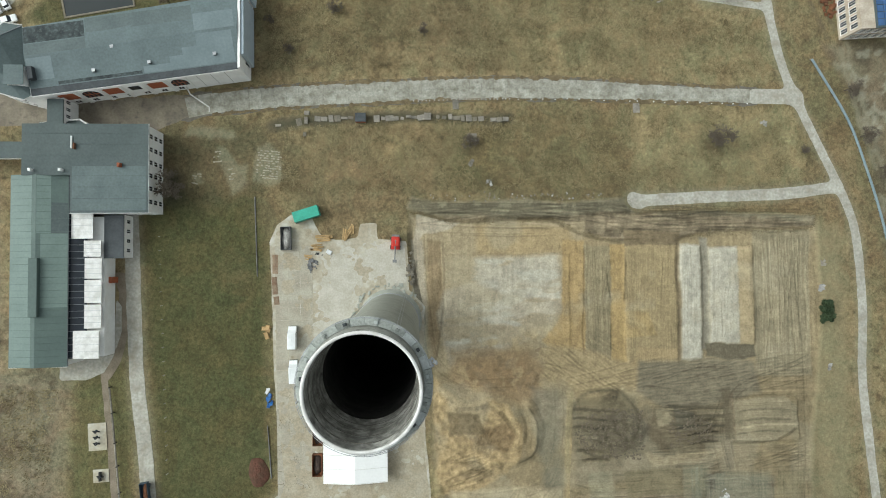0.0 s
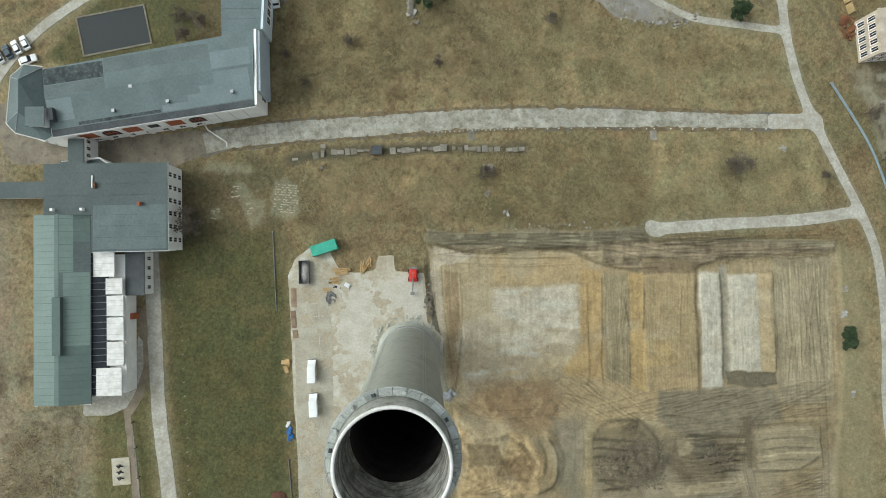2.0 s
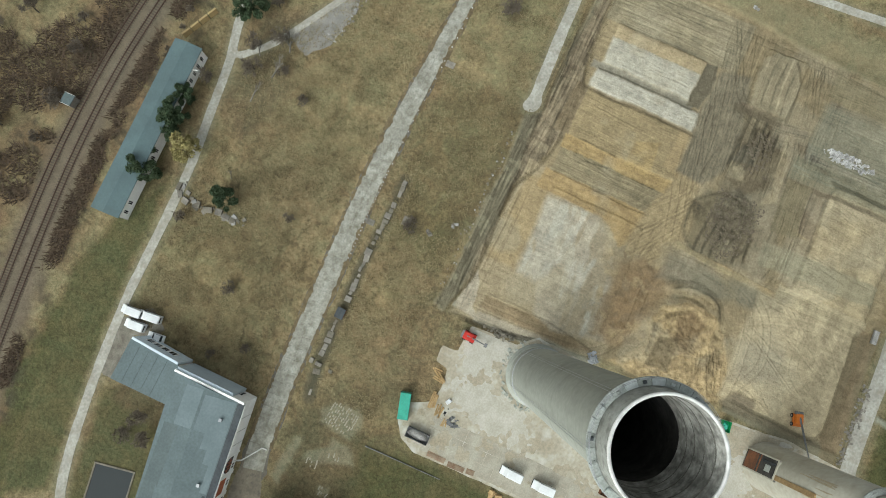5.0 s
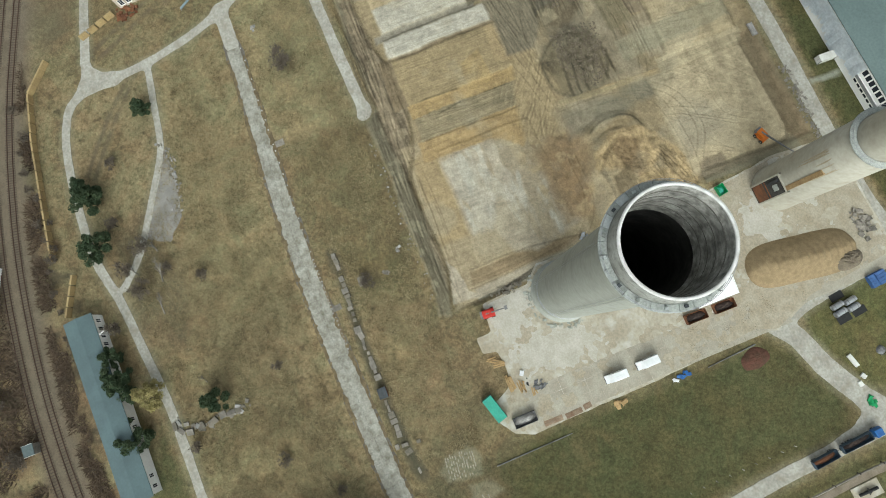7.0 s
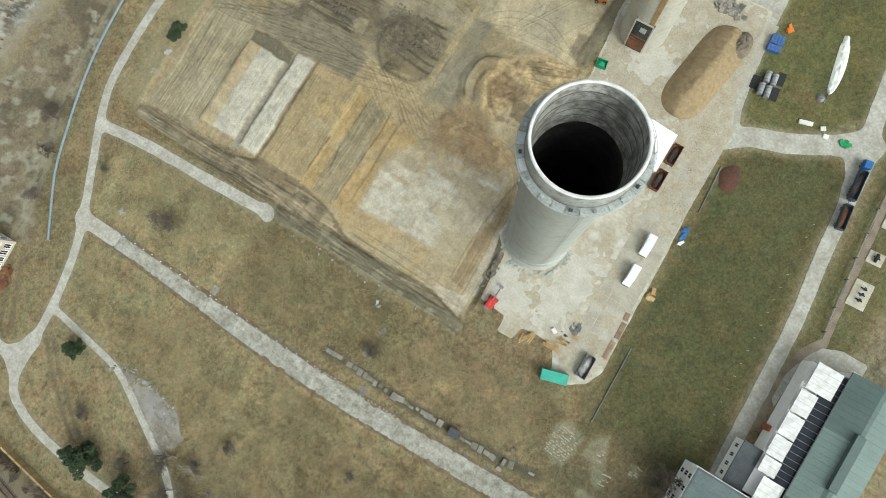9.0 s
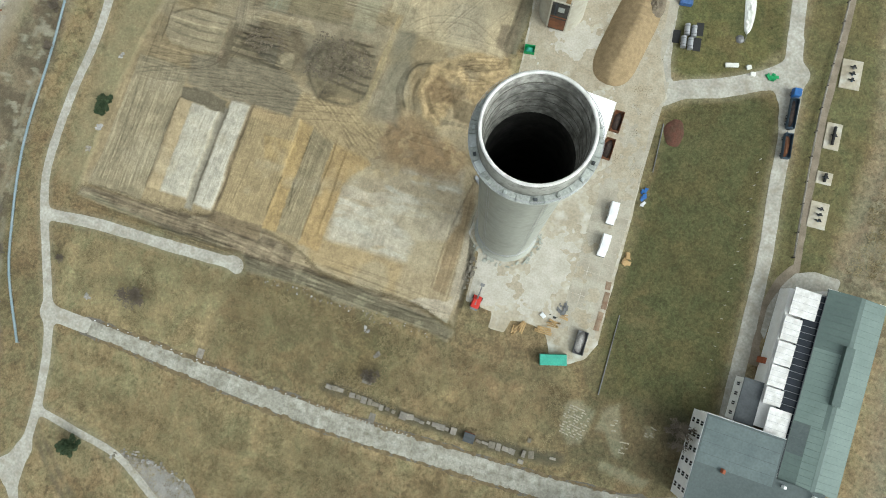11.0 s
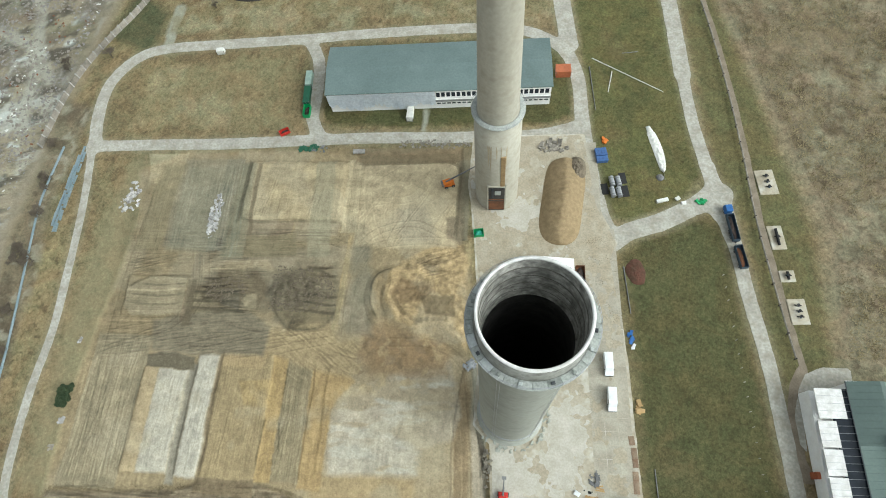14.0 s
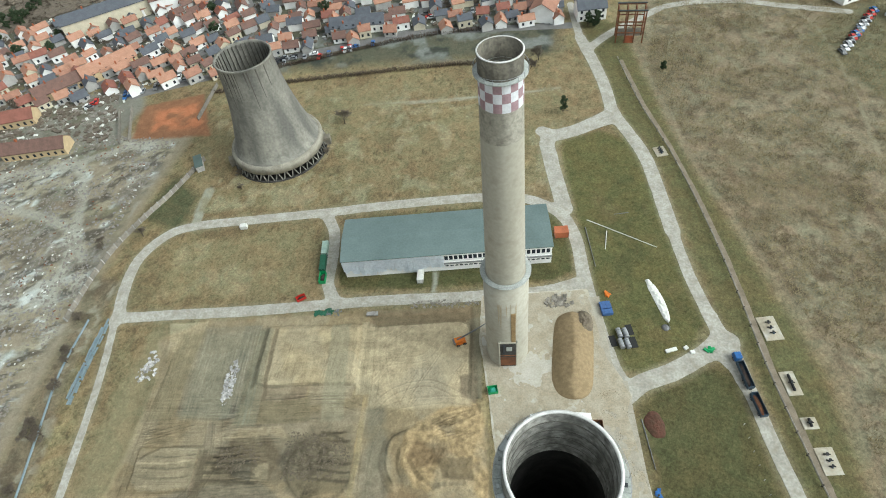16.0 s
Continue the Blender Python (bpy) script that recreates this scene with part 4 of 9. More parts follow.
# town ground: gardens and streets
town_w = np.clip((-212 - 0.02 * XX - YY) / 8, 0, 1) * np.clip((XX + 48) / 10, 0, 1)
lay(town_w, (0.1, 0.09, 0.062), 0.6)
lay(town_w * np.clip((cloud(XX, YY, 8, 73, 5) - 0.55) * 9, 0, 1), (0.05, 0.05, 0.04), 0.4)
lay(town_w * np.clip((cloud(XX, YY, 14, 71, 5) - 0.5) * 9, 0, 1), (0.19, 0.18, 0.165), 0.0)
SOIL *= np.array((0.9, 1.0, 0.98))
# keep the ground level under what is built
LIFT *= np.clip(1 - np.clip(inside(XX, YY, YARD) + 1.2, 0, 1), 0, 1)
for line, hw in ROADS + [(MAIN_ROAD[::6], 2.5)]:
    LIFT *= np.clip((along(XX, YY, smoothed(line, 6)) - hw - 0.3) / 2.0, 0, 1)
far = np.hypot(XX, YY + 60)
LIFT *= np.clip((700 - far) / 300, 0, 1)



def ground_z(x, y):
    """Height of the ground sheet."""
    i, j = int(np.searchsorted(GX, x)) - 1, int(np.searchsorted(GY, y)) - 1
    u, v = (x - GX[i]) / (GX[i + 1] - GX[i]), (y - GY[j]) / (GY[j + 1] - GY[j])
    return float((LIFT[j, i] * (1 - u) + LIFT[j, i + 1] * u) * (1 - v) + (LIFT[j + 1, i] * (1 - u) + LIFT[j + 1, i + 1] * u) * v)


me = bpy.data.meshes.new("ground")
ny, nx = XX.shape
co = np.stack([XX, YY, LIFT], -1).reshape(-1, 3).astype(np.float32)
ii = (np.arange(ny - 1)[:, None] * nx + np.arange(nx - 1)[None, :]).ravel()
quads = np.stack([ii, ii + 1, ii + nx + 1, ii + nx], 1).astype(np.int32)
me.vertices.add(len(co))
me.vertices.foreach_set("co", co.ravel())
me.loops.add(quads.size)
me.loops.foreach_set("vertex_index", quads.ravel())
me.polygons.add(len(quads))
me.polygons.foreach_set("loop_start", np.arange(0, quads.size, 4, dtype=np.int32))
me.polygons.foreach_set("use_smooth", np.ones(len(quads), bool))
me.update()
# soil colours, including the shade lines drawn along steps and crests
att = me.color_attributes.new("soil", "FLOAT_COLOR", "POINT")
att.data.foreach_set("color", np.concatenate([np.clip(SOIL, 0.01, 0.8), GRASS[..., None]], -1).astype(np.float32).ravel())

att2 = me.color_attributes.new("works", "FLOAT_COLOR", "POINT")
att2.data.foreach_set("color", np.concatenate([np.clip(WORKS, 0, 1), np.ones(XX.shape + (1,))], -1).astype(np.float32).ravel())


def ground_material():
    m = bpy.data.materials.new("soil_and_grass")
    m.use_nodes = True
    n, l = m.node_tree.nodes, m.node_tree.links
    b = n["Principled BSDF"]
    b.inputs["Roughness"].default_value = 0.95
    b.inputs["Specular IOR Level"].default_value = 0.15
    a = n.new("ShaderNodeAttribute")
    a.attribute_name = "soil"
    geo = n.new("ShaderNodeNewGeometry")

    def noise_node(sc, detail, rough=0.6):
        t = n.new("ShaderNodeTexNoise")
        t.inputs["Scale"].default_value, t.inputs["Detail"].default_value, t.inputs["Roughness"].default_value = sc, detail, rough
        t.inputs["Distortion"].default_value = 0.6
        turned = n.new("ShaderNodeMapping")
        turned.inputs["Rotation"].default_value = (0.35, 0.22, 0.63 + sc)
        l.new(geo.outputs["Position"], turned.inputs["Vector"])
        l.new(turned.outputs[0], t.inputs["Vector"])
        return t.outputs["Fac"]

    def mapped(fac, lo, hi, to_lo, to_hi):
        r = n.new("ShaderNodeMapRange")
        for k, v in (("From Min", lo), ("From Max", hi), ("To Min", to_lo), ("To Max", to_hi)):
            r.inputs[k].default_value = v
        l.new(fac, r.inputs["Value"])
        return r.outputs[0]

    def calc(op, x, y):
        c = n.new("ShaderNodeMath")
        c.operation = op
        for s, v in zip(c.inputs, (x, y)):
            if hasattr(v, "links"):
                l.new(v, s)
            else:
                s.default_value = v
        return c.outputs[0]

    tuft = mapped(noise_node(1.3, 6, 0.72), 0.3, 0.7, 0.58, 1.42)
    blade = mapped(noise_node(3.6, 4, 0.8), 0.3, 0.7, 0.74, 1.26)
    clump = mapped(noise_node(0.3, 7, 0.8), 0.36, 0.64, 0.78, 1.2)
    grassy = calc("MULTIPLY", calc("MULTIPLY", tuft, blade), clump)
    soil = calc("MULTIPLY", mapped(noise_node(0.35, 9, 0.72), 0.32, 0.68, 0.78, 1.2), mapped(noise_node(2.4, 6, 0.8), 0.3, 0.7, 0.74, 1.26))
    a2 = n.new("ShaderNodeAttribute")
    a2.attribute_name = "works"
    sep = n.new("ShaderNodeSeparateColor")
    l.new(a2.outputs["Color"], sep.inputs[0])
    for chan, sc, lo_, hi_ in ((0, (2.4, 0.05, 1), 0.7, 1.24), (1, (0.06, 2.2, 1), 0.66, 1.28), (2, (0.6, 1.5, 1), 0.5, 1.4)):
        mp = n.new("ShaderNodeMapping")
        mp.inputs["Scale"].default_value = sc
        wob = n.new("ShaderNodeTexNoise")
        wob.inputs["Scale"].default_value = 0.09
        l.new(geo.outputs["Position"], wob.inputs["Vector"])
        bend = n.new("ShaderNodeVectorMath")
        bend.operation = "MULTIPLY_ADD"
        bend.inputs[1].default_value = (1.2, 1.2, 0)
        l.new(wob.outputs["Color"], bend.inputs[0])
        l.new(geo.outputs["Position"], bend.inputs[2])
        l.new(bend.outputs[0], mp.inputs["Vector"])
        t = n.new("ShaderNodeTexNoise")
        t.inputs["Scale"].default_value, t.inputs["Detail"].default_value, t.inputs["Roughness"].default_value = 1.0, 5, 0.65
        l.new(mp.outputs[0], t.inputs["Vector"])
        st = mapped(t.outputs["Fac"], 0.32, 0.68, lo_, hi_)
        one = n.new("ShaderNodeMix")
        one.data_type = "FLOAT"
        one.inputs["A"].default_value = 1.0
        where = calc("MULTIPLY", sep.outputs[chan], mapped(noise_node(0.07 + 0.03 * chan, 3), 0.35, 0.6, 0.35, 1.0))
        l.new(where, one.inputs["Factor"])
        l.new(st, one.inputs["B"])
        soil = calc("MULTIPLY", soil, one.outputs["Result"])
    x = n.new("ShaderNodeMix")
    x.data_type = "FLOAT"
    l.new(a.outputs["Alpha"], x.inputs["Factor"])
    l.new(soil, x.inputs["A"])
    l.new(grassy, x.inputs["B"])
    v = n.new("ShaderNodeVectorMath")
    v.operation = "SCALE"
    l.new(a.outputs["Color"], v.inputs[0])
    l.new(x.outputs["Result"], v.inputs["Scale"])
    hue = n.new("ShaderNodeMix")
    hue.data_type = "RGBA"
    hue.inputs["A"].default_value, hue.inputs["B"].default_value = (1.07, 0.985, 0.97, 1), (0.95, 1.01, 1.0, 1)
    l.new(mapped(noise_node(0.13, 6, 0.7), 0.4, 0.6, 0.0, 1.0), hue.inputs["Factor"])
    plain = n.new("ShaderNodeMix")
    plain.data_type = "RGBA"
    plain.inputs["A"].default_value = (1, 1, 1, 1)
    l.new(a.outputs["Alpha"], plain.inputs["Factor"])
    l.new(hue.outputs["Result"], plain.inputs["B"])
    tint = n.new("ShaderNodeVectorMath")
    tint.operation = "MULTIPLY"
    l.new(v.outputs[0], tint.inputs[0])
    l.new(plain.outputs["Result"], tint.inputs[1])
    l.new(tint.outputs[0], b.inputs["Base Color"])
    bp = n.new("ShaderNodeBump")
    bp.inputs["Strength"].default_value, bp.inputs["Distance"].default_value = 0.5, 0.25
    l.new(tuft, bp.inputs["Height"])
    l.new(bp.outputs[0], b.inputs["Normal"])
    return m


me.materials.append(ground_material())
ground = tagged(new("ground", me), "dry grass, lawns and churned bare earth of a cleared site", "ground", kind="structure")


# ---- roads and paved yard ----
def sheet(name, field, x0, x1, y0, y1, step, z, skirt, mat):
    """A paved sheet where field(X, Y) is positive, with a dropped edge."""
    xs, ys = np.arange(x0, x1, step), np.arange(y0, y1, step)
    X, Y = np.meshgrid(xs, ys)
    V = field(X, Y)
    verts, faces, index = [], [], {}

    def vert(key, x, y):
        if key not in index:
            index[key] = len(verts)
            verts.append((x, y, z))
        return index[key]

    pos = V > 0
    c = pos[:-1, :-1].astype(int) + pos[:-1, 1:] + pos[1:, 1:] + pos[1:, :-1]
    for j, i in zip(*np.nonzero(c)):
        ring = ((j, i), (j, i + 1), (j + 1, i + 1), (j + 1, i))
        poly = []
        for (ja, ia), (jb, ib) in zip(ring, ring[1:] + ring[:1]):
            va, vb = V[ja, ia], V[jb, ib]
            if va > 0:
                poly.append(vert((ja, ia), xs[ia], ys[ja]))
            if (va > 0) != (vb > 0):
                t = va / (va - vb)
                k = ((ja, ia), (jb, ib)) if (ja, ia) < (jb, ib) else ((jb, ib), (ja, ia))
                poly.append(vert(k, xs[ia] + t * (xs[ib] - xs[ia]), ys[ja] + t * (ys[jb] - ys[ja])))
        if len(poly) > 2:
            faces.append(poly)
    seen = {}
    for f in faces:
        for a, b in zip(f, f[1:] + f[:1]):
            seen[(a, b)] = 1
    rim = [(a, b) for a, b in seen if (b, a) not in seen]
    low = {}
    for a, b in rim:
        for k in (a, b):
            if k not in low:
                low[k] = len(verts)
                verts.append((verts[k][0], verts[k][1], z - skirt))
        faces.append([b, a, low[a], low[b]])
    m = bpy.data.meshes.new(name)
    m.from_pydata(verts, [], faces)
    m.update()
    m.materials.append(mat)
    return new(name, m)


ROAD_LINES = [(smoothed(line, 3), hw) for line, hw in ROADS]


def road_field(X, Y):
    v = np.zeros(X.shape)
    for line, hw in ROAD_LINES:
        v += np.exp(-np.clip(along(X, Y, line) - hw, -3, 30) / 0.55)
    for fillet, hw in (([(76, 44.4), (87, 44.2)], 1.9), ([(79.6, 78), (79.8, 86), (83, 83.6)], 1.7), ([(-68.4, -66.8), (-71.6, -62), (-73.2, -57)], 1.1), ([(-67.4, -68.2), (-70.2, -72), (-70.8, -78)], 1.2), ([(-31, -162.5), (-36, -159.5), (-43, -161.6), (-51, -164.6), (-58, -167)], 2.6)):
        v += np.exp(-np.clip(along(X, Y, fillet) - hw, -3, 30) / 0.9)
    return 0.55 * np.log(v + 1e-12) + 0.3 * (cloud(X, Y, 4, 81) - 0.5) + 0.2 * (cloud(X, Y, 1.2, 83, 3) - 0.5)


ROAD_PALE = material("pale_road_surface", (0.41, 0.395, 0.345), (0.315, 0.3, 0.255), 0.92, 0.22, 1.6, 0.34, 0.3, stain=(0.25, 0.225, 0.17), stain_amount=0.6)
road = tagged(sheet("road", road_field, -172, 152, -262, 102, 0.55, 0.08, 0.3, ROAD_PALE), "worn pale concrete service roads with rounded junctions", "road", kind="structure")


def yard_field(X, Y):
    return np.minimum(inside(X, Y, YARD) + 0.5 * (cloud(X, Y, 3, 82) - 0.5), 1.0)


yard = tagged(sheet("pavement", yard_field, -50, 0, -95, 20, 0.7, 0.095, 0.3, YARD_CONCRETE), "dusty pale concrete works yard with patched slabs", "pavement", kind="structure")


FILM = material("soil_film", (0.375, 0.335, 0.255), (0.315, 0.272, 0.195), 0.95, 0.35, 2.5, 0.3, 0.2)
DUST = material("lime_dust", (0.455, 0.43, 0.37), (0.395, 0.37, 0.305), 0.95, 0.35, 2.5, 0.2)


def film_field(X, Y):
    v = 1.1 * np.clip((-34 - Y) / 14, -0.6, 0.45) + 1.8 * (cloud(X, Y, 5, 131, 5) - 0.5) + 1.6 * (cloud(X, Y, 1.1, 134, 3) - 0.5) - 0.2
    v = np.maximum(v, 2.4 * (cloud(X, Y, 3.5, 132, 5) - 0.64))
    return np.minimum(v, inside(X, Y, YARD) - 0.5)


def dust_field(X, Y):
    v = np.maximum.reduce([1 - np.hypot((X - cx) / rx, (Y - cy) / ry) for cx, cy, rx, ry in ((-17, 3, 7, 7), (-21, -64, 8, 5), (-30, -5, 6, 9), (-13, -76, 6, 5))])
    return np.minimum(v + 1.8 * (cloud(X, Y, 4, 133, 5) - 0.55) + 1.4 * (cloud(X, Y, 1.1, 135, 3) - 0.5), inside(X, Y, YARD) - 0.5)


soil_film = tagged(sheet("soil_film", film_field, -48, -2, -92, 18, 0.45, 0.145, 0.03, FILM), "thin film of brown soil carried over the yard", "soil", kind="stuff")
dust_film = tagged(sheet("dust_film", dust_field, -48, -2, -92, 18, 0.45, 0.15, 0.03, DUST), "pale lime dust spilled on the yard", "dust", kind="stuff")



# ---- chimneys ----
GALLERY = material("gallery_grating", (0.4, 0.42, 0.39), (0.31, 0.33, 0.305), 0.8, 0.6, 4, 0.35)
GALLERY_DARK = material("dark_deck_plate", (0.29, 0.305, 0.285), (0.22, 0.235, 0.215), 0.8, 0.6, 4, 0.35)
PALE_DECK = material("pale_deck_plate", (0.5, 0.53, 0.52), (0.4, 0.43, 0.42), 0.75, 0.6, 4, 0.25)
HEAD_WALL = material("stained_head_concrete", (0.3, 0.305, 0.275), (0.21, 0.21, 0.185), 0.9, 0.5, 2.0, 0.25, 0.2, streak=(1, 1, 0.2), stain=(0.1, 0.098, 0.085), stain_amount=0.5)
JOINT = material("pour_joint_shadow", (0.15, 0.14, 0.12), (0.1, 0.095, 0.08), 0.95, 0.8, 3.0, 0.3)
SHAFT_PALE = material("pale_shaft_concrete", (0.43, 0.41, 0.34), (0.37, 0.35, 0.285), 0.88, 0.15, 1.2, 0.15, 0.2, streak=(1, 1, 0.12), stain=(0.3, 0.275, 0.215), stain_amount=0.35)


def wide_chimney(x, y):
    t = thing("chimney", pose(x, y, 0.0), "tall grey concrete chimney with whitewashed rim and service gallery", "chimney")
    top, deck, dark = 78.5, 74.6, 67.2
    part("plinth", lathe([(0.0, 0.0), (7.75, 0.0), (7.7, 0.5), (7.35, 0.6), (7.3, 1.6), (7.1, 1.8), (6.9, 1.8)], 64), SHAFT, t)
    outer = [(7.05 - 0.75 * (k / 12) ** 0.9, 1.7 + (deck - 3.4) * k / 12) for k in range(13)]
    part("shaft", lathe(outer + [(6.3, deck + 0.2), (6.05, deck + 0.2)], 72), SHAFT, t)
    part("head_wall", lathe([(6.66, deck), (6.44, top - 0.25), (6.1, top - 0.25)], 72), HEAD_WALL, t, "water-stained concrete wall above the gallery")
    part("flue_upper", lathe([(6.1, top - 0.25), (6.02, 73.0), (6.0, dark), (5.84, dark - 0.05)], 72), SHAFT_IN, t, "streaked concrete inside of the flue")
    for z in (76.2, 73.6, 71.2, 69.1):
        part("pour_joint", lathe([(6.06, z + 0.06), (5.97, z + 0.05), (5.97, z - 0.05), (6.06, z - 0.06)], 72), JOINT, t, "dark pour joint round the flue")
    part("flue_lining", lathe([(5.84, dark - 0.05), (5.8, 60), (5.9, 30), (6.1, 2.0), (0.0, 1.9)], 64), FLUE, t, "near-black flue lining")
    part("rim", lathe([(6.47, top - 0.3), (6.48, top), (6.12, top), (6.1, top - 0.3), (6.47, top - 0.3)], 72), RIM, t, "whitewashed concrete rim")
    part("gallery", lathe([(6.25, deck - 1.9), (7.62, deck - 0.35), (7.7, deck - 0.1), (6.6, deck - 0.02)], 72), GALLERY, t, "projecting concrete service gallery")
    rg = random.Random(31)
    tones = (GALLERY, GALLERY, GALLERY, PALE_DECK, GALLERY_DARK)
    for k in range(28):
        a0 = 2 * math.pi * k / 28
        bm = bmesh.new()
        vs = []
        for q in range(3):
            a = a0 + 2 * math.pi / 28 * (0.03 + 0.94 * q / 2)
            for r_, z in ((6.72, deck + 0.03), (7.66, deck - 0.04)):
                vs.append(bm.verts.new((r_ * math.cos(a), r_ * math.sin(a), z)))
        for q in range(2):
            bm.faces.new((vs[2 * q], vs[2 * q + 1], vs[2 * q + 3], vs[2 * q + 2]))
        ex = bmesh.ops.extrude_face_region(bm, geom=bm.faces[:])
        bmesh.ops.translate(bm, vec=(0, 0, 0.06), verts=[v for v in ex["geom"] if isinstance(v, bmesh.types.BMVert)])
        bmesh.ops.recalc_face_normals(bm, faces=bm.faces)
        part("gallery_plate", bm, tones[rg.randrange(5)], t)
        if k % 2 == 0:
            ob = part("gallery_bracket", boxed(6.3, 7.5, -0.06, 0.06, deck - 0.75, deck - 0.12), STEEL, t)
            ob.rotation_euler = (0, 0, a0)
    for k in range(28):
        ob = part("gallery_post", boxed(7.58, 7.64, -0.03, 0.03, deck, deck + 1.1), STEEL, t)
        ob.rotation_euler = (0, 0, 2 * math.pi * k / 28)
    for z in (deck + 0.55, deck + 1.1):
        part("gallery_rail", lathe([(7.58, z), (7.63, z), (7.63, z + 0.05), (7.58, z + 0.05), (7.58, z)], 72), STEEL, t)
    for k in range(15):
        a = 2 * math.pi * (k + rg.uniform(0.2, 0.6)) / 15
        bm = bmesh.new()
        box(bm, 6.95, 7.3, -0.22, 0.22, deck + 0.05, deck + 0.35, 0.03)
        box(bm, 7.02, 7.23, -0.13, 0.13, deck + 0.33, deck + 0.4)
        ob = part("lamp_box", bm, (PALE_DECK, ROOF_DARK, GALLERY_DARK)[k % 3], t)
        ob.rotation_euler = (0, 0, a)
    for z, r in ((1.9, 7.2), (2.7, 7.16), (7.0, 7.12)):
        part("band", lathe([(r - 0.2, z), (r, z), (r, z + 0.25), (r - 0.2, z + 0.25)], 64), STEEL if z > 5 else SHAFT, t)
    for a0 in (1.0, 2.2):
        bm = bmesh.new()
        for s_ in (-0.22, 0.22):
            bar(bm, (7.25, s_, 1.5), (6.6, s_, deck - 1.4), 0.035, 4)
        ob = part("ladder_rail", bm, STEEL, t)
        ob.rotation_euler = (0, 0, a0)
    for k in range(40):
        a0, d0 = rg.uniform(0.6, 3.6), rg.uniform(7.9, 9.2)
        bm = boxed(-0.4, 0.4, -0.25, 0.25, -0.15, 0.2, 0.05)
        ob = part("rubble_lump", bm, SHAFT, t)
        s_ = rg.uniform(0.4, 1.3)
        ob.matrix_basis = Matrix.LocRotScale((d0 * math.cos(a0), d0 * math.sin(a0), 0.2), Euler((rg.uniform(-0.3, 0.3), rg.uniform(-0.3, 0.3), rg.random() * 3)), (s_, s_, s_))
    return t


wide_chimney(-17.4, -11.5)


def slim_chimney(x, y):
    t = thing("chimney", pose(x, y, 0.0), "slender grey concrete chimney with red and white checked band", "chimney")
    r0, r1, top = 5.3, 3.7, 97.0

    def rad(z):
        return r0 + (r1 - r0) * (z / 93.0) ** 0.9

    part("shaft_base", lathe([(5.75, 0), (5.7, 1.0), (5.5, 20), (5.35, 38.0), (4.6, 38.2)], 64), SHAFT_PALE, t, "pale concrete lower shaft with rust streaks")
    part("shaft", lathe([(rad(38.2 + 42 * k / 10), 38.0 + 42.2 * k / 10) for k in range(11)], 64), SHAFT_PALE, t)
    part("shaft_upper", lathe([(rad(80.2 + 7 * k / 4), 80.2 + 7 * k / 4) for k in range(5)], 64), material("sooted_shaft_concrete", (0.38, 0.36, 0.3), (0.3, 0.285, 0.235), 0.9, 0.4, 2, 0.3, streak=(1, 1, 0.2), stain=(0.17, 0.16, 0.135), stain_amount=0.55), t, "sooted concrete below the checked band")
    white = material("check_white", (0.7, 0.71, 0.74), None, 0.8, 0.8, 3, 0.12)
    red = material("check_faded_red", (0.36, 0.245, 0.265), None, 0.8, 0.8, 3, 0.15)
    rows_z = [87.2, 89.1, 91.0, 92.9]
    for j in range(3):
        for i in range(16):
            bm = bmesh.new()
            vs = []
            for q in range(4):
                a = 2 * math.pi * (i + q / 3) / 16
                for z in (rows_z[j], rows_z[j + 1]):
                    rr = rad(z) + 0.02
                    vs.append(bm.verts.new((rr * math.cos(a), rr * math.sin(a), z)))
            for q in range(3):
                bm.faces.new((vs[2 * q], vs[2 * q + 2], vs[2 * q + 3], vs[2 * q + 1]))
            part("painted_check", bm, red if (i + j) % 2 else white, t)
    part("head", lathe([(rad(92.9), 92.9), (3.75, top), (3.4, top), (3.4, 80), (0.0, 79.5)], 64), material("head_concrete", (0.17, 0.155, 0.12), (0.1, 0.092, 0.075), 0.9, 0.5, 2, 0.4, streak=(1, 1, 0.2), stain=(0.05, 0.046, 0.04), stain_amount=0.6), t, "soot-darkened concrete head")
    part("rim", lathe([(3.76, top - 0.15), (3.8, top), (3.55, top + 0.02), (3.4, top - 0.15)], 64), RIM, t)
    for z, r in ((93.2, 4.5), (38.4, 5.9)):
        part("gallery", lathe([(r - 1.2, z - 0.5), (r, z - 0.1), (r, z + 0.1), (r - 1.2, z + 0.12)], 64), GALLERY, t)
        part("gallery_rail", lathe([(r - 0.05, z + 1.0), (r, z + 1.0), (r, z + 1.06), (r - 0.05, z + 1.06), (r - 0.05, z + 1.0)], 64), STEEL, t)
        for k in range(20):
            ob = part("gallery_post", boxed(r - 0.06, r, -0.03, 0.03, z, z + 1.05), STEEL, t)
            ob.rotation_euler = (0, 0, 2 * math.pi * k / 20)
    t.scale = (1, 1, 0.96)
    # broken-out opening at the foot, facing the works yard
    # solid box, no hollow: the shade inside the opening is its near-black colour
    part("opening_recess", boxed(-2.1, 2.1, 3.0, 5.73, 0.4, 13.0, 0.1), FLUE, t, "dark broken-out opening")
    part("opening_frame", boxed(-2.45, -2.05, 4.7, 5.72, 0.5, 13.4, 0.05), SHAFT_PALE, t)
    part("opening_frame", boxed(2.05, 2.45, 4.7, 5.72, 0.3, 13.4, 0.05), SHAFT_PALE, t)
    part("opening_lintel", boxed(-2.4, 2.4, 4.7, 5.75, 12.9, 13.4, 0.05), SHAFT_PALE, t)
    part("rust_panel", boxed(-2.0, 2.0, 5.2, 5.8, 1.0, 5.6, 0.05), RUST, t)
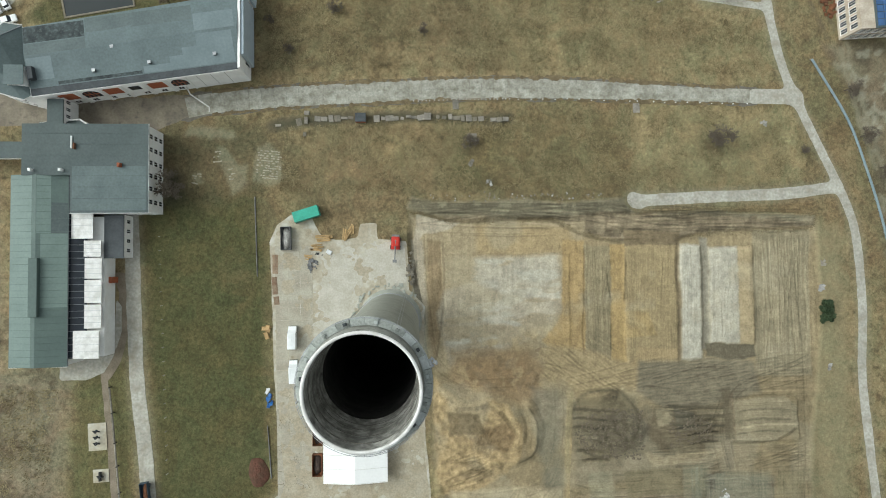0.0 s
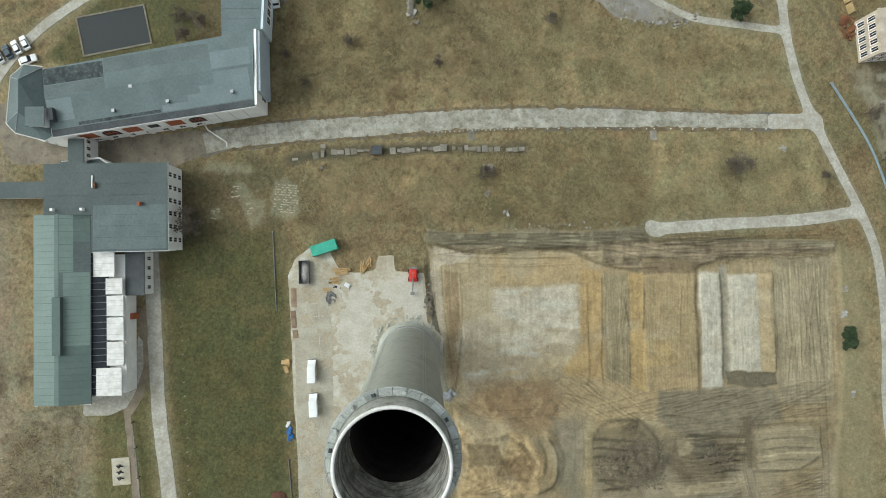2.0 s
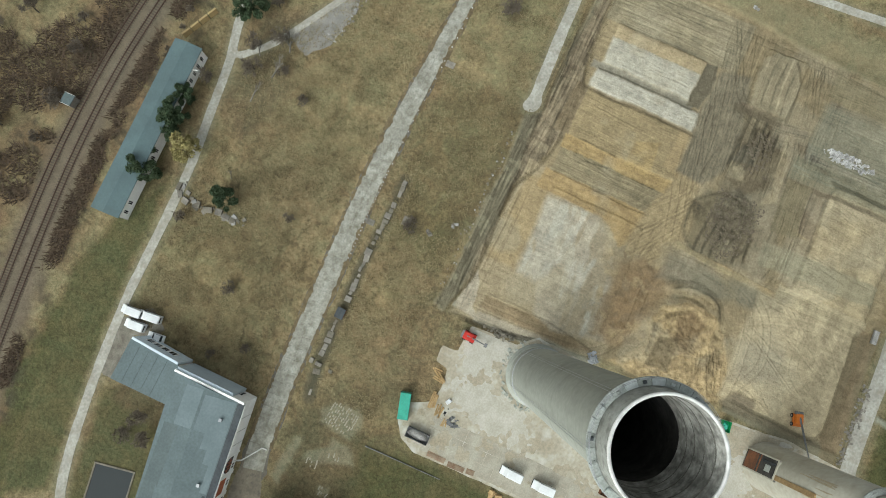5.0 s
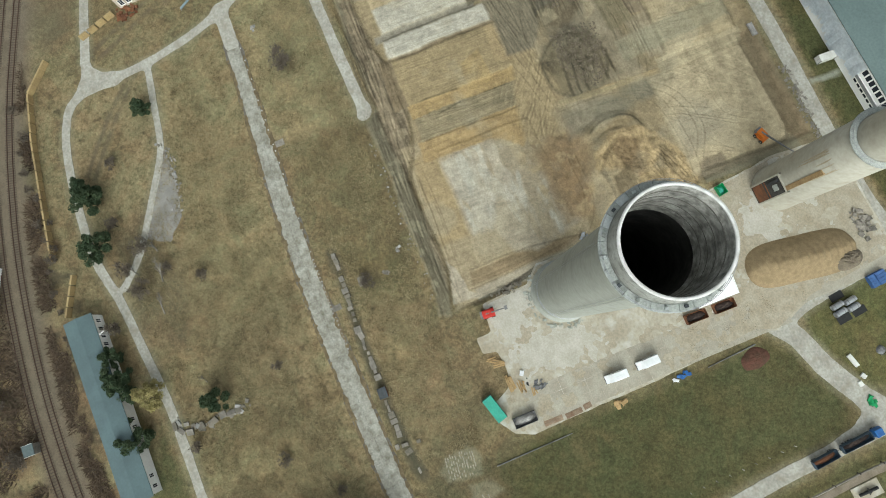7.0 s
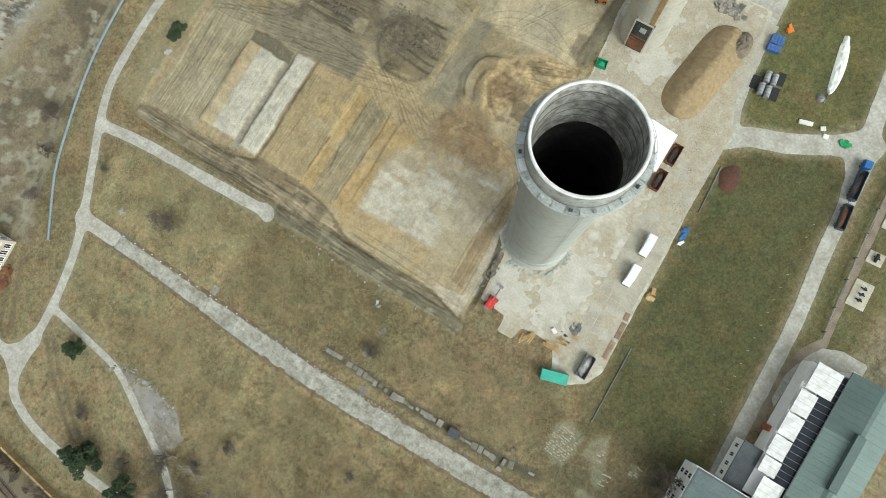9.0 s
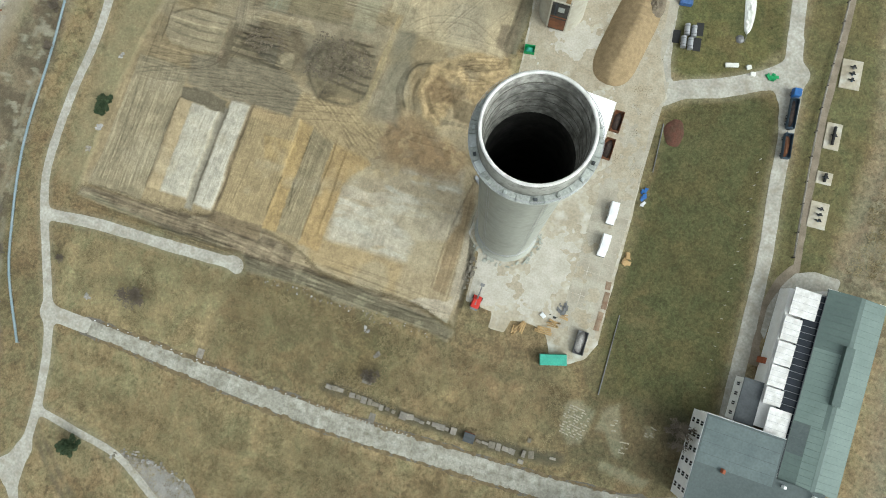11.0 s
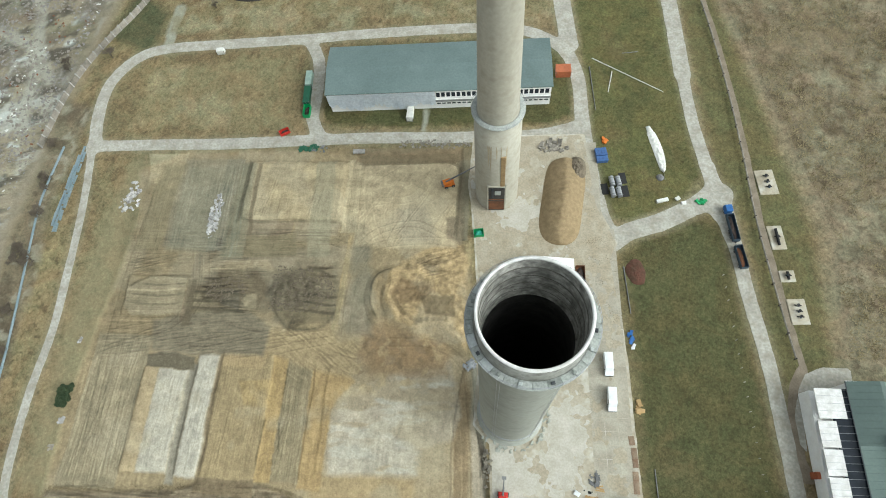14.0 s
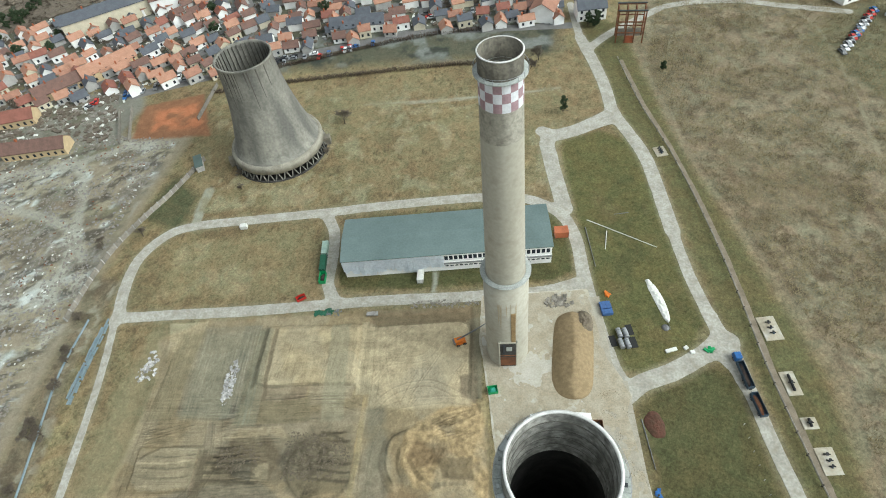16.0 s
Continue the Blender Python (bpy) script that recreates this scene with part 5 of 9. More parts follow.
    part("rust_panel", boxed(-2.0, -0.9, 5.0, 5.6, 13.4, 27, 0.05), material("rust_stained_concrete", (0.34, 0.24, 0.12), (0.27, 0.18, 0.09), 0.9, 0.5, 3, 0.25), t)
    stain = material("rust_run_stain", (0.4, 0.345, 0.245), (0.36, 0.3, 0.2), 0.9, 0.5, 3, 0.25)
    rs = random.Random(12)

    def run(a0, half, za, zb, mat):
        bm = bmesh.new()
        rows_ = []
        for q in range(9):
            z = za + (zb - za) * q / 8
            rr = (5.75 - 0.012 * z if z < 38 else rad(z) + 0.01) + 0.025
            ww = half * (1 - 0.8 * (q / 8) ** 1.5) * rs.uniform(0.75, 1.15)
            rows_.append([bm.verts.new((rr * math.cos(a0 + s_ * ww), rr * math.sin(a0 + s_ * ww), z)) for s_ in (-1, -0.33, 0.33, 1)])
        for q in range(8):
            for e in range(3):
                bm.faces.new((rows_[q][e], rows_[q + 1][e], rows_[q + 1][e + 1], rows_[q][e + 1]))
        part("run_stain", bm, mat, t)

    for k in range(9):
        run(1.57 + rs.uniform(-0.42, 0.42), rs.uniform(0.02, 0.06), 36.5, rs.uniform(18, 30), stain)
    part("machine_arm", boxed(0.7, 1.4, 5.0, 5.85, 7.6, 12.4, 0.1), GLASS_DARK, t)
    part("opening_bar", boxed(-2.0, 2.0, 5.3, 5.85, 6.4, 6.8, 0.05), RUST, t)
    part("machine_cab", boxed(-1.1, 0.5, 5.0, 5.8, 9.0, 11.2, 0.2), GALLERY, t)
    return t


slim_chimney(-13.4, -69.8)


# ---- cooling tower ----
RUIN_DARK = material("weathered_block_wall", (0.2, 0.18, 0.14), (0.14, 0.125, 0.1), 0.92, 0.5, 3, 0.3)

def cooling_tower(x, y):
    t = thing("cooling_tower", pose(x, y, 0.0), "weathered grey concrete cooling tower on crossed legs", "cooling tower")
    t.scale = (1, 1, 0.96)
    prof = [(16.9, 3.9), (16.9, 6.4), (16.0, 7.0)]
    prof += [(15.9 - 6.1 * math.sin(math.pi / 2 * k / 14) ** 0.9, 7.0 + 36 * k / 14) for k in range(1, 15)]
    prof += [(10.0, 43.3), (10.0, 43.8), (9.4, 43.8), (9.4, 42.5)]
    prof += [(15.5 - 6.1 * math.sin(math.pi / 2 * k / 14) ** 0.9, 6.0 + 36 * k / 14) for k in range(14, -1, -1)] + [(17.0, 3.6), (17.3, 3.6)]
    conc = material("tower_concrete", (0.265, 0.255, 0.215), (0.125, 0.122, 0.108), 0.9, 0.16, 1.2, 0.3, streak=(1.0, 1.0, 0.16), stain=(0.12, 0.115, 0.1), stain_amount=0.5)
    pale = material("tower_skirt_concrete", (0.31, 0.29, 0.235), (0.21, 0.195, 0.155), 0.9, 0.3, 2.0, 0.25)
    part("skirt", lathe([(16.95, 3.4), (17.7, 3.5), (17.75, 5.9), (17.4, 6.6), (16.6, 6.8), (16.4, 6.7)], 96), pale, t, "pale concrete ring beam")
    part("shell", lathe(prof, 96), conc, t)
    part("basin", lathe([(18.4, 0), (18.4, 0.7), (17.9, 0.7), (17.9, 0.1), (0, 0.1)], 72), FLUE, t)
    dark = material("runoff_streak", (0.1, 0.093, 0.08), None, 0.95, 0.5, 2, 0.2)
    rng = random.Random(4)
    for k in range(36):
        a = 2 * math.pi * k / 36
        bm = bmesh.new()
        bar(bm, (18.1, -1.45, 0.2), (17.2, 0.0, 4.0), 0.22)
        bar(bm, (18.1, 1.45, 0.2), (17.2, 0.0, 4.0), 0.22)
        ob = part("crossed_leg", bm, conc, t)
        ob.rotation_euler = (0, 0, a)
        # fins inside the throat
        bm = boxed(9.05, 9.45, -0.1, 0.1, 33, 43.2, 0.02)
        ob = part("inner_fin", bm, dark, t)
        ob.rotation_euler = (0, 0, a)
    # dark run-off streaks below the lip
    for k in range(30):
        a0 = rng.random() * 2 * math.pi
        w_, low_ = rng.uniform(0.012, 0.03), rng.uniform(28, 39)
        bm = bmesh.new()
        rows_ = []
        for q in range(7):
            z = 43.0 + (low_ - 43.0) * q / 6
            k14 = (z - 7.0) / 36 * 14
            rr = 15.9 - 6.1 * math.sin(math.pi / 2 * min(1, k14 / 14)) ** 0.9 + 0.05
            ww = w_ * (1 - 0.75 * q / 6)
            rows_.append([bm.verts.new((rr * math.cos(a0 + s_ * ww), rr * math.sin(a0 + s_ * ww), z)) for s_ in (-1, 1)])
        for q in range(6):
            bm.faces.new((rows_[q][0], rows_[q + 1][0], rows_[q + 1][1], rows_[q][1]))
        part("runoff_streak", bm, dark, t)
    for a0 in (0.35, 3.3):
        ob = part("pump_house", boxed(17.2, 20.0, -1.4, 1.4, 0, 3.4, 0.1), RUIN_DARK, t)
        ob.rotation_euler = (0, 0, a0)
    return t


cooling_tower(71.0, -161.0)



# ---- buildings ----
def windows_row(parent, p0, p1, z0, z1, count, width, out=0.06, frame_mat=None, inset=0.0):
    """Glazed windows set along a wall from p0 to p1, seen from outside on its right-hand side."""
    a, b = Vector((*p0, 0)), Vector((*p1, 0))
    d = (b - a).normalized()
    nrm = Vector((d.y, -d.x, 0))
    L = (b - a).length
    for k in range(count):
        c = a + d * (L * (k + 0.5) / count)
        m = Matrix.Translation(c + nrm * inset) @ Matrix.Rotation(math.atan2(d.y, d.x), 4, "Z")
        w = part("window", boxed(-width / 2, width / 2, -out, 0.12, z0, z1), GLASS_DARK, parent)
        w.matrix_basis = m
        bm = bmesh.new()
        for x0, x1, q0, q1 in ((-width / 2 - 0.08, -width / 2 + 0.06, z0 - 0.05, z1 + 0.08), (width / 2 - 0.06, width / 2 + 0.08, z0 - 0.05, z1 + 0.08), (-0.04, 0.04, z0, z1)):
            box(bm, x0, x1, -out - 0.04, 0.05, q0, q1)
        box(bm, -width / 2 - 0.15, width / 2 + 0.15, -out - 0.1, 0.05, z0 - 0.14, z0 - 0.04)
        part("frame", bm, frame_mat or WHITE_WALL, w)


ROOF_FELT = material("worn_grey_felt", (0.115, 0.145, 0.145), (0.092, 0.118, 0.118), 0.75, 0.2, 2.0, 0.22)
RUIN_GREY = material("wall_joint_grey", (0.5, 0.49, 0.46), (0.42, 0.41, 0.38), 0.9, 0.5, 3.0, 0.15)
ROOF_BLUE = material("pale_blue_sheet", (0.45, 0.52, 0.57), (0.4, 0.47, 0.52), 0.5, 0.3, 2, 0.1)


def hall_a():
    """Long hall with an arcaded front and slanting east end, lower wing to the north and a stair house to the west."""
    t = thing("factory_hall", pose(-50.7, 47.4, 0, 0, 0, 8.3), "long white factory hall with arched red-brick bays and grey roof", "building")
    L, H = 46.0, 9.0

    def end_x(y):
        return 2.5 * y / 17.1

    def ridge_y(x):
        return 8.3 + 0.9 * (x + L) / L

    def back_y(x):
        return 15.3 + 1.8 * (x + L) / L

    def roof_z(x, y):
        r = ridge_y(x)
        return H + 0.3 + 0.8 * (1 - ((r - y) / (r - 1.3) if y < r else (y - r) / (back_y(x) - r)))

    part("wall", prism([(-L, 0), (0, 0), (end_x(17.1), 17.1), (-L, 15.3)], 0, H), WHITE_WALL, t)
    felt = material("roofing_felt_blue_grey", (0.125, 0.158, 0.162), (0.1, 0.128, 0.131), 0.72, 0.15, 2.0, 0.22)
    bm = bmesh.new()
    rows_ = []
    for x, e in ((-L, 0), (0, -0.45)):
        rows_.append([])
        for y in (1.3, ridge_y(x), back_y(x)):
            px = x if x < 0 else end_x(y) + e
            rows_[-1].append((bm.verts.new((px, y, roof_z(x, y) - 0.01)), bm.verts.new((px, y, H + 0.02))))
    a, b = rows_
    for k in (0, 1):
        bm.faces.new((a[k][0], b[k][0], b[k + 1][0], a[k + 1][0]))
        bm.faces.new((a[k + 1][1], b[k + 1][1], b[k][1], a[k][1]))
        bm.faces.new((a[k][1], a[k][0], a[k + 1][0], a[k + 1][1]))
        bm.faces.new((b[k + 1][1], b[k + 1][0], b[k][0], b[k][1]))
    bm.faces.new((a[0][1], b[0][1], b[0][0], a[0][0]))
    bm.faces.new((a[2][0], b[2][0], b[2][1], a[2][1]))
    part("roof", bm, felt, t)
    part("parapet", prism([(-0.4, -0.12), (0.12, -0.12), (end_x(17.2) + 0.12, 17.2), (end_x(17.2) - 0.4, 17.2)], H - 0.6, H + 0.65), WHITE_WALL, t)
    part("wall_sheet", prism([(0.6, 3.0), (1.3, 3.0), (3.25, 16.9), (2.65, 16.9)], 0.4, H + 0.2), ROOF_BLUE, t, "pale blue sheet cladding")
    part("eaves_band", boxed(-L, -0.45, -0.25, 1.28, H - 0.1, H + 0.3, 0.04), ROOF_DARK, t, "dark sheet-metal eaves")
    part("cornice", boxed(-L, -0.45, -0.42, -0.27, H - 0.35, H + 0.12, 0.03), WHITE_WALL, t)
    light = material("roof_patch_felt", (0.16, 0.198, 0.206), (0.135, 0.17, 0.177), 0.75, 0.2, 2, 0.15)
    tone = material("roof_patch_dark", (0.06, 0.074, 0.075), (0.03, 0.037, 0.038), 0.85, 0.5, 1.5, 0.4, stain=(0.11, 0.13, 0.13), stain_amount=0.4)
    back = material("roof_felt_worn", (0.108, 0.134, 0.134), (0.09, 0.113, 0.113), 0.75, 0.2, 2, 0.2)
    for x0, x1, y0, y1, mt in ((-21, -15, 1.5, 3.0, light), (-15, -12, 1.5, 4.4, light), (-12, -8.6, 1.5, 6.0, light), (-8.6, -0.6, 1.5, 8.6, light), (-8.6, 0.3, 9.3, 13.4, light),
                               (-45.8, -40.4, 3.0, 7.9, light), (-45.9, -32.6, 11.4, 15.2, tone), (-45.9, -32.6, 8.6, 11.2, back), (-32.4, -8.8, 12.2, 15.6, back), (-39.8, -21.4, 1.5, 2.2, tone)):
        part("roof_patch", quad_panel([(x0, y0, roof_z(x0, y0) + 0.01), (x1, y0, roof_z(x1, y0) + 0.01), (x1, y1, roof_z(x1, y1) + 0.01), (x0, y1, roof_z(x0, y1) + 0.01)], 0.03), mt, t)
    for i, kind in enumerate("RARWRA"):
        x = -40.2 + 5.0 * i
        if kind == "R":
            part("brick_bay", boxed(x - 1.8, x + 1.8, -0.07, 0.1, 3.4, 6.9), BRICK_RED, t, "red brick infill panel")
        elif kind == "A":
            bm = bmesh.new()
            pts = [(-1.8, 3.2)] + [(-1.8 * math.cos(math.pi * q / 12), 5.2 + 1.8 * math.sin(math.pi * q / 12)) for q in range(13)] + [(1.8, 3.2)]
            fr = [bm.verts.new((x + px, -0.06, pz)) for px, pz in pts]
            bk = [bm.verts.new((x + px, 0.1, pz)) for px, pz in pts]
            bm.faces.new(fr)
            for q in range(len(pts)):
                r = (q + 1) % len(pts)
                bm.faces.new((fr[q], fr[r], bk[r], bk[q]))
            aw = part("arched_window", bm, GLASS_DARK, t, "dark arched window with red frame")
            for q in (-0.9, 0, 0.9):
                part("mullion", boxed(x + q - 0.08, x + q + 0.08, -0.12, 0.0, 3.2, 6.6), BRICK_RED, aw)
            part("mullion", boxed(x - 1.8, x + 1.8, -0.12, 0.0, 5.0, 5.2), BRICK_RED, aw)
        else:
            part("window", boxed(x - 1.2, x + 1.2, -0.06, 0.1, 4.2, 6.4), GLASS_DARK, t)
        for q in (-2.4, 2.1):
            part("pilaster", boxed(x + q, x + q + 0.3, -0.24, 0.05, 0, H - 0.4, 0.04), WHITE_WALL, t)
    windows_row(t, (-L, 0), (-14, 0), 0.9, 2.0, 8, 1.4)
    for q in range(46):
        part("dentil", boxed(-L + 0.4 + q, -L + 0.75 + q, -0.2, 0.02, H - 1.0, H - 0.45), WHITE_WALL, t)
    for x in (-10.4, -7.2, -4.0):
        part("wall_joint", boxed(x - 0.05, x + 0.05, -0.06, 0.02, 0.3, H - 1.1), RUIN_GREY, t)
    windows_row(t, (0.15, 1.0), (2.4, 16.2), 2.0, 4.6, 4, 1.4, inset=0.12)
    for x, y in ((-27, 8.2), (-31.6, 3.4), (-19.4, 3.6), (-4.9, 3.6)):
        v_ = part("roof_vent", boxed(x - 0.3, x + 0.3, y - 0.3, y + 0.3, H + 0.3, H + 1.1, 0.05), ROOF_DARK, t)
        part("cap", boxed(x - 0.36, x + 0.36, y - 0.36, y + 0.36, H + 1.1, H + 1.2, 0.03), STEEL, v_)
    part("roof_shaft", boxed(-45.4, -44.2, 3.0, 5.8, H + 0.1, H + 2.0, 0.06), ROOF_DARK, t, "dark ventilation shaft")
    # north wing at the east end
    w = thing("factory_wing", pose(-50.7, 47.4, 0), "narrow white wing of the factory hall with grey roof", "building")
    part("wall", prism([(-8.0, 16.15), (0.5, 17.75), (1.2, 30), (-8.2, 30)], 0, 7.6), WHITE_WALL, w)
    part("roof", prism([(-8.2, 16.15), (0.7, 17.8), (1.4, 30.3), (-8.4, 30.3)], 7.6, 7.95), felt, w)
    blue_sheet = material("pale_blue_wall_sheet", (0.6, 0.68, 0.74), (0.52, 0.6, 0.66), 0.6, 0.4, 2, 0.1)
    part("wall_sheet", prism([(0.75, 17.9), (1.3, 17.9), (2.0, 30.1), (1.45, 30.1)], 0.3, 8.2), blue_sheet, w, "pale blue sheet cladding")
    for q in range(2):
        part("bin", boxed(-5.5 + 2.6 * q, -4.1 + 2.6 * q, 30.4, 31.8, 0, 1.5, 0.05), ROOF_DARK, w)
    windows_row(w, (1.45, 20.5), (1.9, 28.5), 3.0, 5.0, 4, 1.6, inset=0.05)
    for q in range(1, 5):
        part("roof_seam", boxed(-8.0, 0.6, 18 + 2.4 * q, 18.07 + 2.4 * q, 7.95, 8.0), ROOF_GREY, w)
    # west stair house with a hipped roof
    s = thing("stair_house", pose(-100, 47.8, 0), "white stair house with grey hipped roof and roof hut", "building")
    ring = [(-4.4, -6.0), (2.0, -7.8), (3.55, -7.0), (1.4, 8.5), (-2.6, 9.0), (-5.4, 6.4), (-6.3, -3.9)]
    part("wall", prism(ring, 0, 9.0), WHITE_WALL, s)
    bm = bmesh.new()
    eave = [bm.verts.new((1.03 * x, 1.03 * y, 9.02)) if x < 1 else bm.verts.new((x - 0.05, 1.02 * y, 9.02)) for x, y in ring]
    north, south = bm.verts.new((-2.0, 5.0, 11.8)), bm.verts.new((-2.0, -2.2, 11.8))
    bm.faces.new(eave[::-1])
    for k, tips in enumerate(((south,), (south,), (north, south), (north,), (north,), (south, north), (south,))):
        bm.faces.new((eave[k], eave[(k + 1) % 7]) + tips)
    bmesh.ops.recalc_face_normals(bm, faces=bm.faces)
    part("roof", bm, ROOF_FELT, s)
    for p, q in ((ring[0], (-2.0, -2.2)), (ring[3], (-2.0, 5.0)), (ring[5], (-2.0, 5.0)), (ring[6], (-2.0, -2.2))):
        bm = bmesh.new()
        bar(bm, (1.02 * p[0], 1.02 * p[1], 9.06), (q[0], q[1], 11.84), 0.09, 5)
        part("hip_ridge", bm, STEEL, s)
    for p, q in zip(ring, ring[1:] + ring[:1]):
        if p[0] > 3 or q[0] > 3:
            continue
        bm = bmesh.new()
        bar(bm, (1.04 * p[0], 1.04 * p[1], 9.0), (1.04 * q[0], 1.04 * q[1], 9.0), 0.11, 5)
        part("gutter", bm, RIM, s)
    hut = part("roof_hut", boxed(-0.6, 3.2, -5.2, -1.2, 9.3, 11.3, 0.04), WHITE_WALL, s, "flat-roofed hut on the roof")
    part("hut_roof", boxed(-0.8, 3.4, -5.4, -1.0, 11.3, 11.5, 0.04), ROOF_FELT, hut)
    windows_row(s, (-4.2, -6.06), (1.9, -7.78), 1.5, 3.2, 3, 1.1)
    windows_row(s, (-4.2, -6.06), (1.9, -7.78), 5.2, 7.0, 3, 1.1)


hall_a()
t = thing("low_annex", pose(-97.6, 34.36, 0), "low annex with white parapet and grey felt roof", "building")
part("wall", prism([(0, 0), (12.4, 0), (9.2, 2.2), (0, 1.6)], 0, 4.2), WHITE_WALL, t)
part("roof", prism([(0, 0), (12.3, 0), (9.1, 2.1), (0, 1.5)], 4.2, 4.35), ROOF_GREY, t)
for a, b in (((12.3, 0.0), (9.1, 2.2)), ((9.1, 2.2), (6.4, 2.0))):
    bm = bmesh.new()
    bar(bm, (*a, 4.5), (*b, 4.5), 0.2, 4)
    part("parapet", bm, WHITE_WALL, t)
bm = bmesh.new()
for a, b in (((-65.2, 45.0, 2.4), (-65.1, 43.9, 0.3)), ((-65.1, 43.9, 0.3), (-60.6, 40.8, 0.3)), ((-60.6, 40.8, 0.3), (-60.5, 39.6, 0.3))):
    bar(bm, a, b, 0.17, 8)
tagged(part("drain_pipe", bm, RIM), "kinked white pipe laid from the hall across the road", "pipe")


PLASTIC_TRIM = material("white_trim", (0.74, 0.75, 0.74), (0.58, 0.59, 0.58), 0.7, 0.5, 3.0, 0.15)


def office_b():
    t = thing("office_block", pose(-71.5, 14.8, 0), "white office block with flat grey felt roof", "building")
    H = 8.0
    part("wall", prism([(-16.5, 0), (0, 0), (0, 19.5), (-27, 19.5), (-27, 8.5), (-16.5, 8.5)], 0, H), WHITE_WALL, t)
    part("roof", prism([(-16.8, -0.3), (0.25, -0.3), (0.25, 19.8), (-27.3, 19.8), (-27.3, 8.2), (-16.8, 8.2)], H, H + 0.35), ROOF_GREY, t)
    part("roof_sheet", boxed(-16.4, -0.2, 0.2, 10.2, H + 0.35, H + 0.38), ROOF_FELT, t)
    for y in (2.9, 5.5, 8.0, 12.6, 15.2, 17.6):
        part("roof_seam", boxed(-16.2 if y < 9 else -26.8, -0.1, y - 0.05, y + 0.05, H + 0.34, H + 0.41), ROOF_GREY, t)
    part("roof_trim", boxed(-16.9, 0.3, -0.46, -0.32, H - 0.7, H + 0.25, 0.03), PLASTIC_TRIM, t, "ragged white roof trim")
    part("roof_trim", boxed(0.27, 0.36, -0.3, 19.9, H - 0.1, H + 0.3, 0.02), PLASTIC_TRIM, t)
    part("roof_panel", boxed(-16.6, -16.3, 14.2, 17.0, H + 0.35, H + 0.7, 0.04), PLASTIC_TRIM, t, "white sheet leaning by the roof box")
    for z0, z1 in ((0.8, 2.1), (3.3, 4.7), (5.8, 7.2)):
        windows_row(t, (0, 0.8), (0, 18.8), z0, z1, 6, 1.1)
        windows_row(t, (-16, 0), (-0.5, 0), z0, z1, 5, 1.2)
        windows_row(t, (-0.5, 19.5), (-26, 19.5), z0, z1, 8, 1.2)
    part("roof_chimney", boxed(-6.1, -5.5, 9.9, 10.8, H + 0.3, H + 1.5, 0.05), BRICK_RED, t, "small red brick roof chimney")
    part("roof_chimney", boxed(-15.9, -15.6, 14.0, 15.4, H + 0.3, H + 1.0, 0.05), RUST, t)
    for x, y in ((-18.5, 9.3), (-25, 9.3)):
        part("roof_vent", boxed(x - 0.3, x + 0.3, y - 0.3, y + 0.3, H + 0.3, H + 1.5, 0.06), WHITE_WALL, t)
    # long workshop
    w = thing("workshop", pose(-101.5, -19.6, 0), "long workshop with green-grey metal roof and ridge lantern", "building")
    W, L, H = 12.0, 42.5, 7.0
    part("wall", prism([(0, 0), (W, 0), (W, L), (0, L)], 0, H), WHITE_WALL, w)
    bm = gable(0, W, 0, L, H, 1.3, "y", 0.2, 0.3)
    part("roof", bm, ROOF_GREEN, w)
    for q in range(29):
        y = 0.6 + q * 1.47
        for x0, x1, z0, z1 in ((-0.2, 5.9, H + 0.2, H + 1.5), (6.1, 12.2, H + 1.5, H + 0.2)):
            bm = bmesh.new()
            bar(bm, (x0, y, z0 + 0.02), (x1, y, z1 + 0.02), 0.035, 4)
            part("roof_seam", bm, ROOF_GREEN, w)
    part("ridge_lantern", boxed(5.0, 6.9, 11, 24, H + 0.9, H + 2.3, 0.08), ROOF_GREEN, w)
    pale_sheet = material("faded_green_sheet", (0.15, 0.2, 0.178), (0.125, 0.17, 0.152), 0.6, 0.2, 2.0, 0.12)

    def slope(x):
        return H + 0.215 + 1.3 * (1 - abs(x - 6) / 6.3)

    for x0, x1, y0, y1, mt in ((-0.25, 5.0, -0.2, 42.7, pale_sheet), (6.95, 12.2, 13.0, 29.5, pale_sheet), (9.0, 12.2, 29.6, 36.5, ROOF_GREY), (6.1, 8.9, 29.6, 42.6, pale_sheet)):
        part("roof_patch", quad_panel([(x0, y0, slope(x0)), (x1, y0, slope(x1)), (x1, y1, slope(x1)), (x0, y1, slope(x0))], 0.02), mt, w)
    part("gutter", boxed(12.25, 12.45, -0.3, 42.8, H + 0.05, H + 0.2, 0.02), ROOF_DARK, w)
    for q in (0, 1):
        part("gable_trim", boxed(-0.3, 12.3, -0.42 + 43.1 * q, -0.3 + 43.1 * q, H - 0.1, H + 0.16), WHITE_WALL, w)
    windows_row(w, (2, 0), (10, 0), 1.5, 4.0, 3, 1.6)
    # lower glazed aisle with white roof panels
    a = thing("workshop_aisle", pose(-89.5, -19.6, 0), "lean-to aisle with dark glazing and white roof panels", "building")
    part("wall", prism([(0.02, 1.5), (7.0, 1.5), (7.0, 33.5), (0.02, 33.5)], 0, 4.6), WHITE_WALL, a)
    bm = bmesh.new()
    vs = [bm.verts.new(p) for p in ((0.02, 1.3, 6.6), (3.6, 1.3, 5.8), (3.6, 41.5, 5.8), (0.02, 41.5, 6.6), (0.02, 1.3, 6.3), (3.6, 1.3, 5.5), (3.6, 41.5, 5.5), (0.02, 41.5, 6.3))]
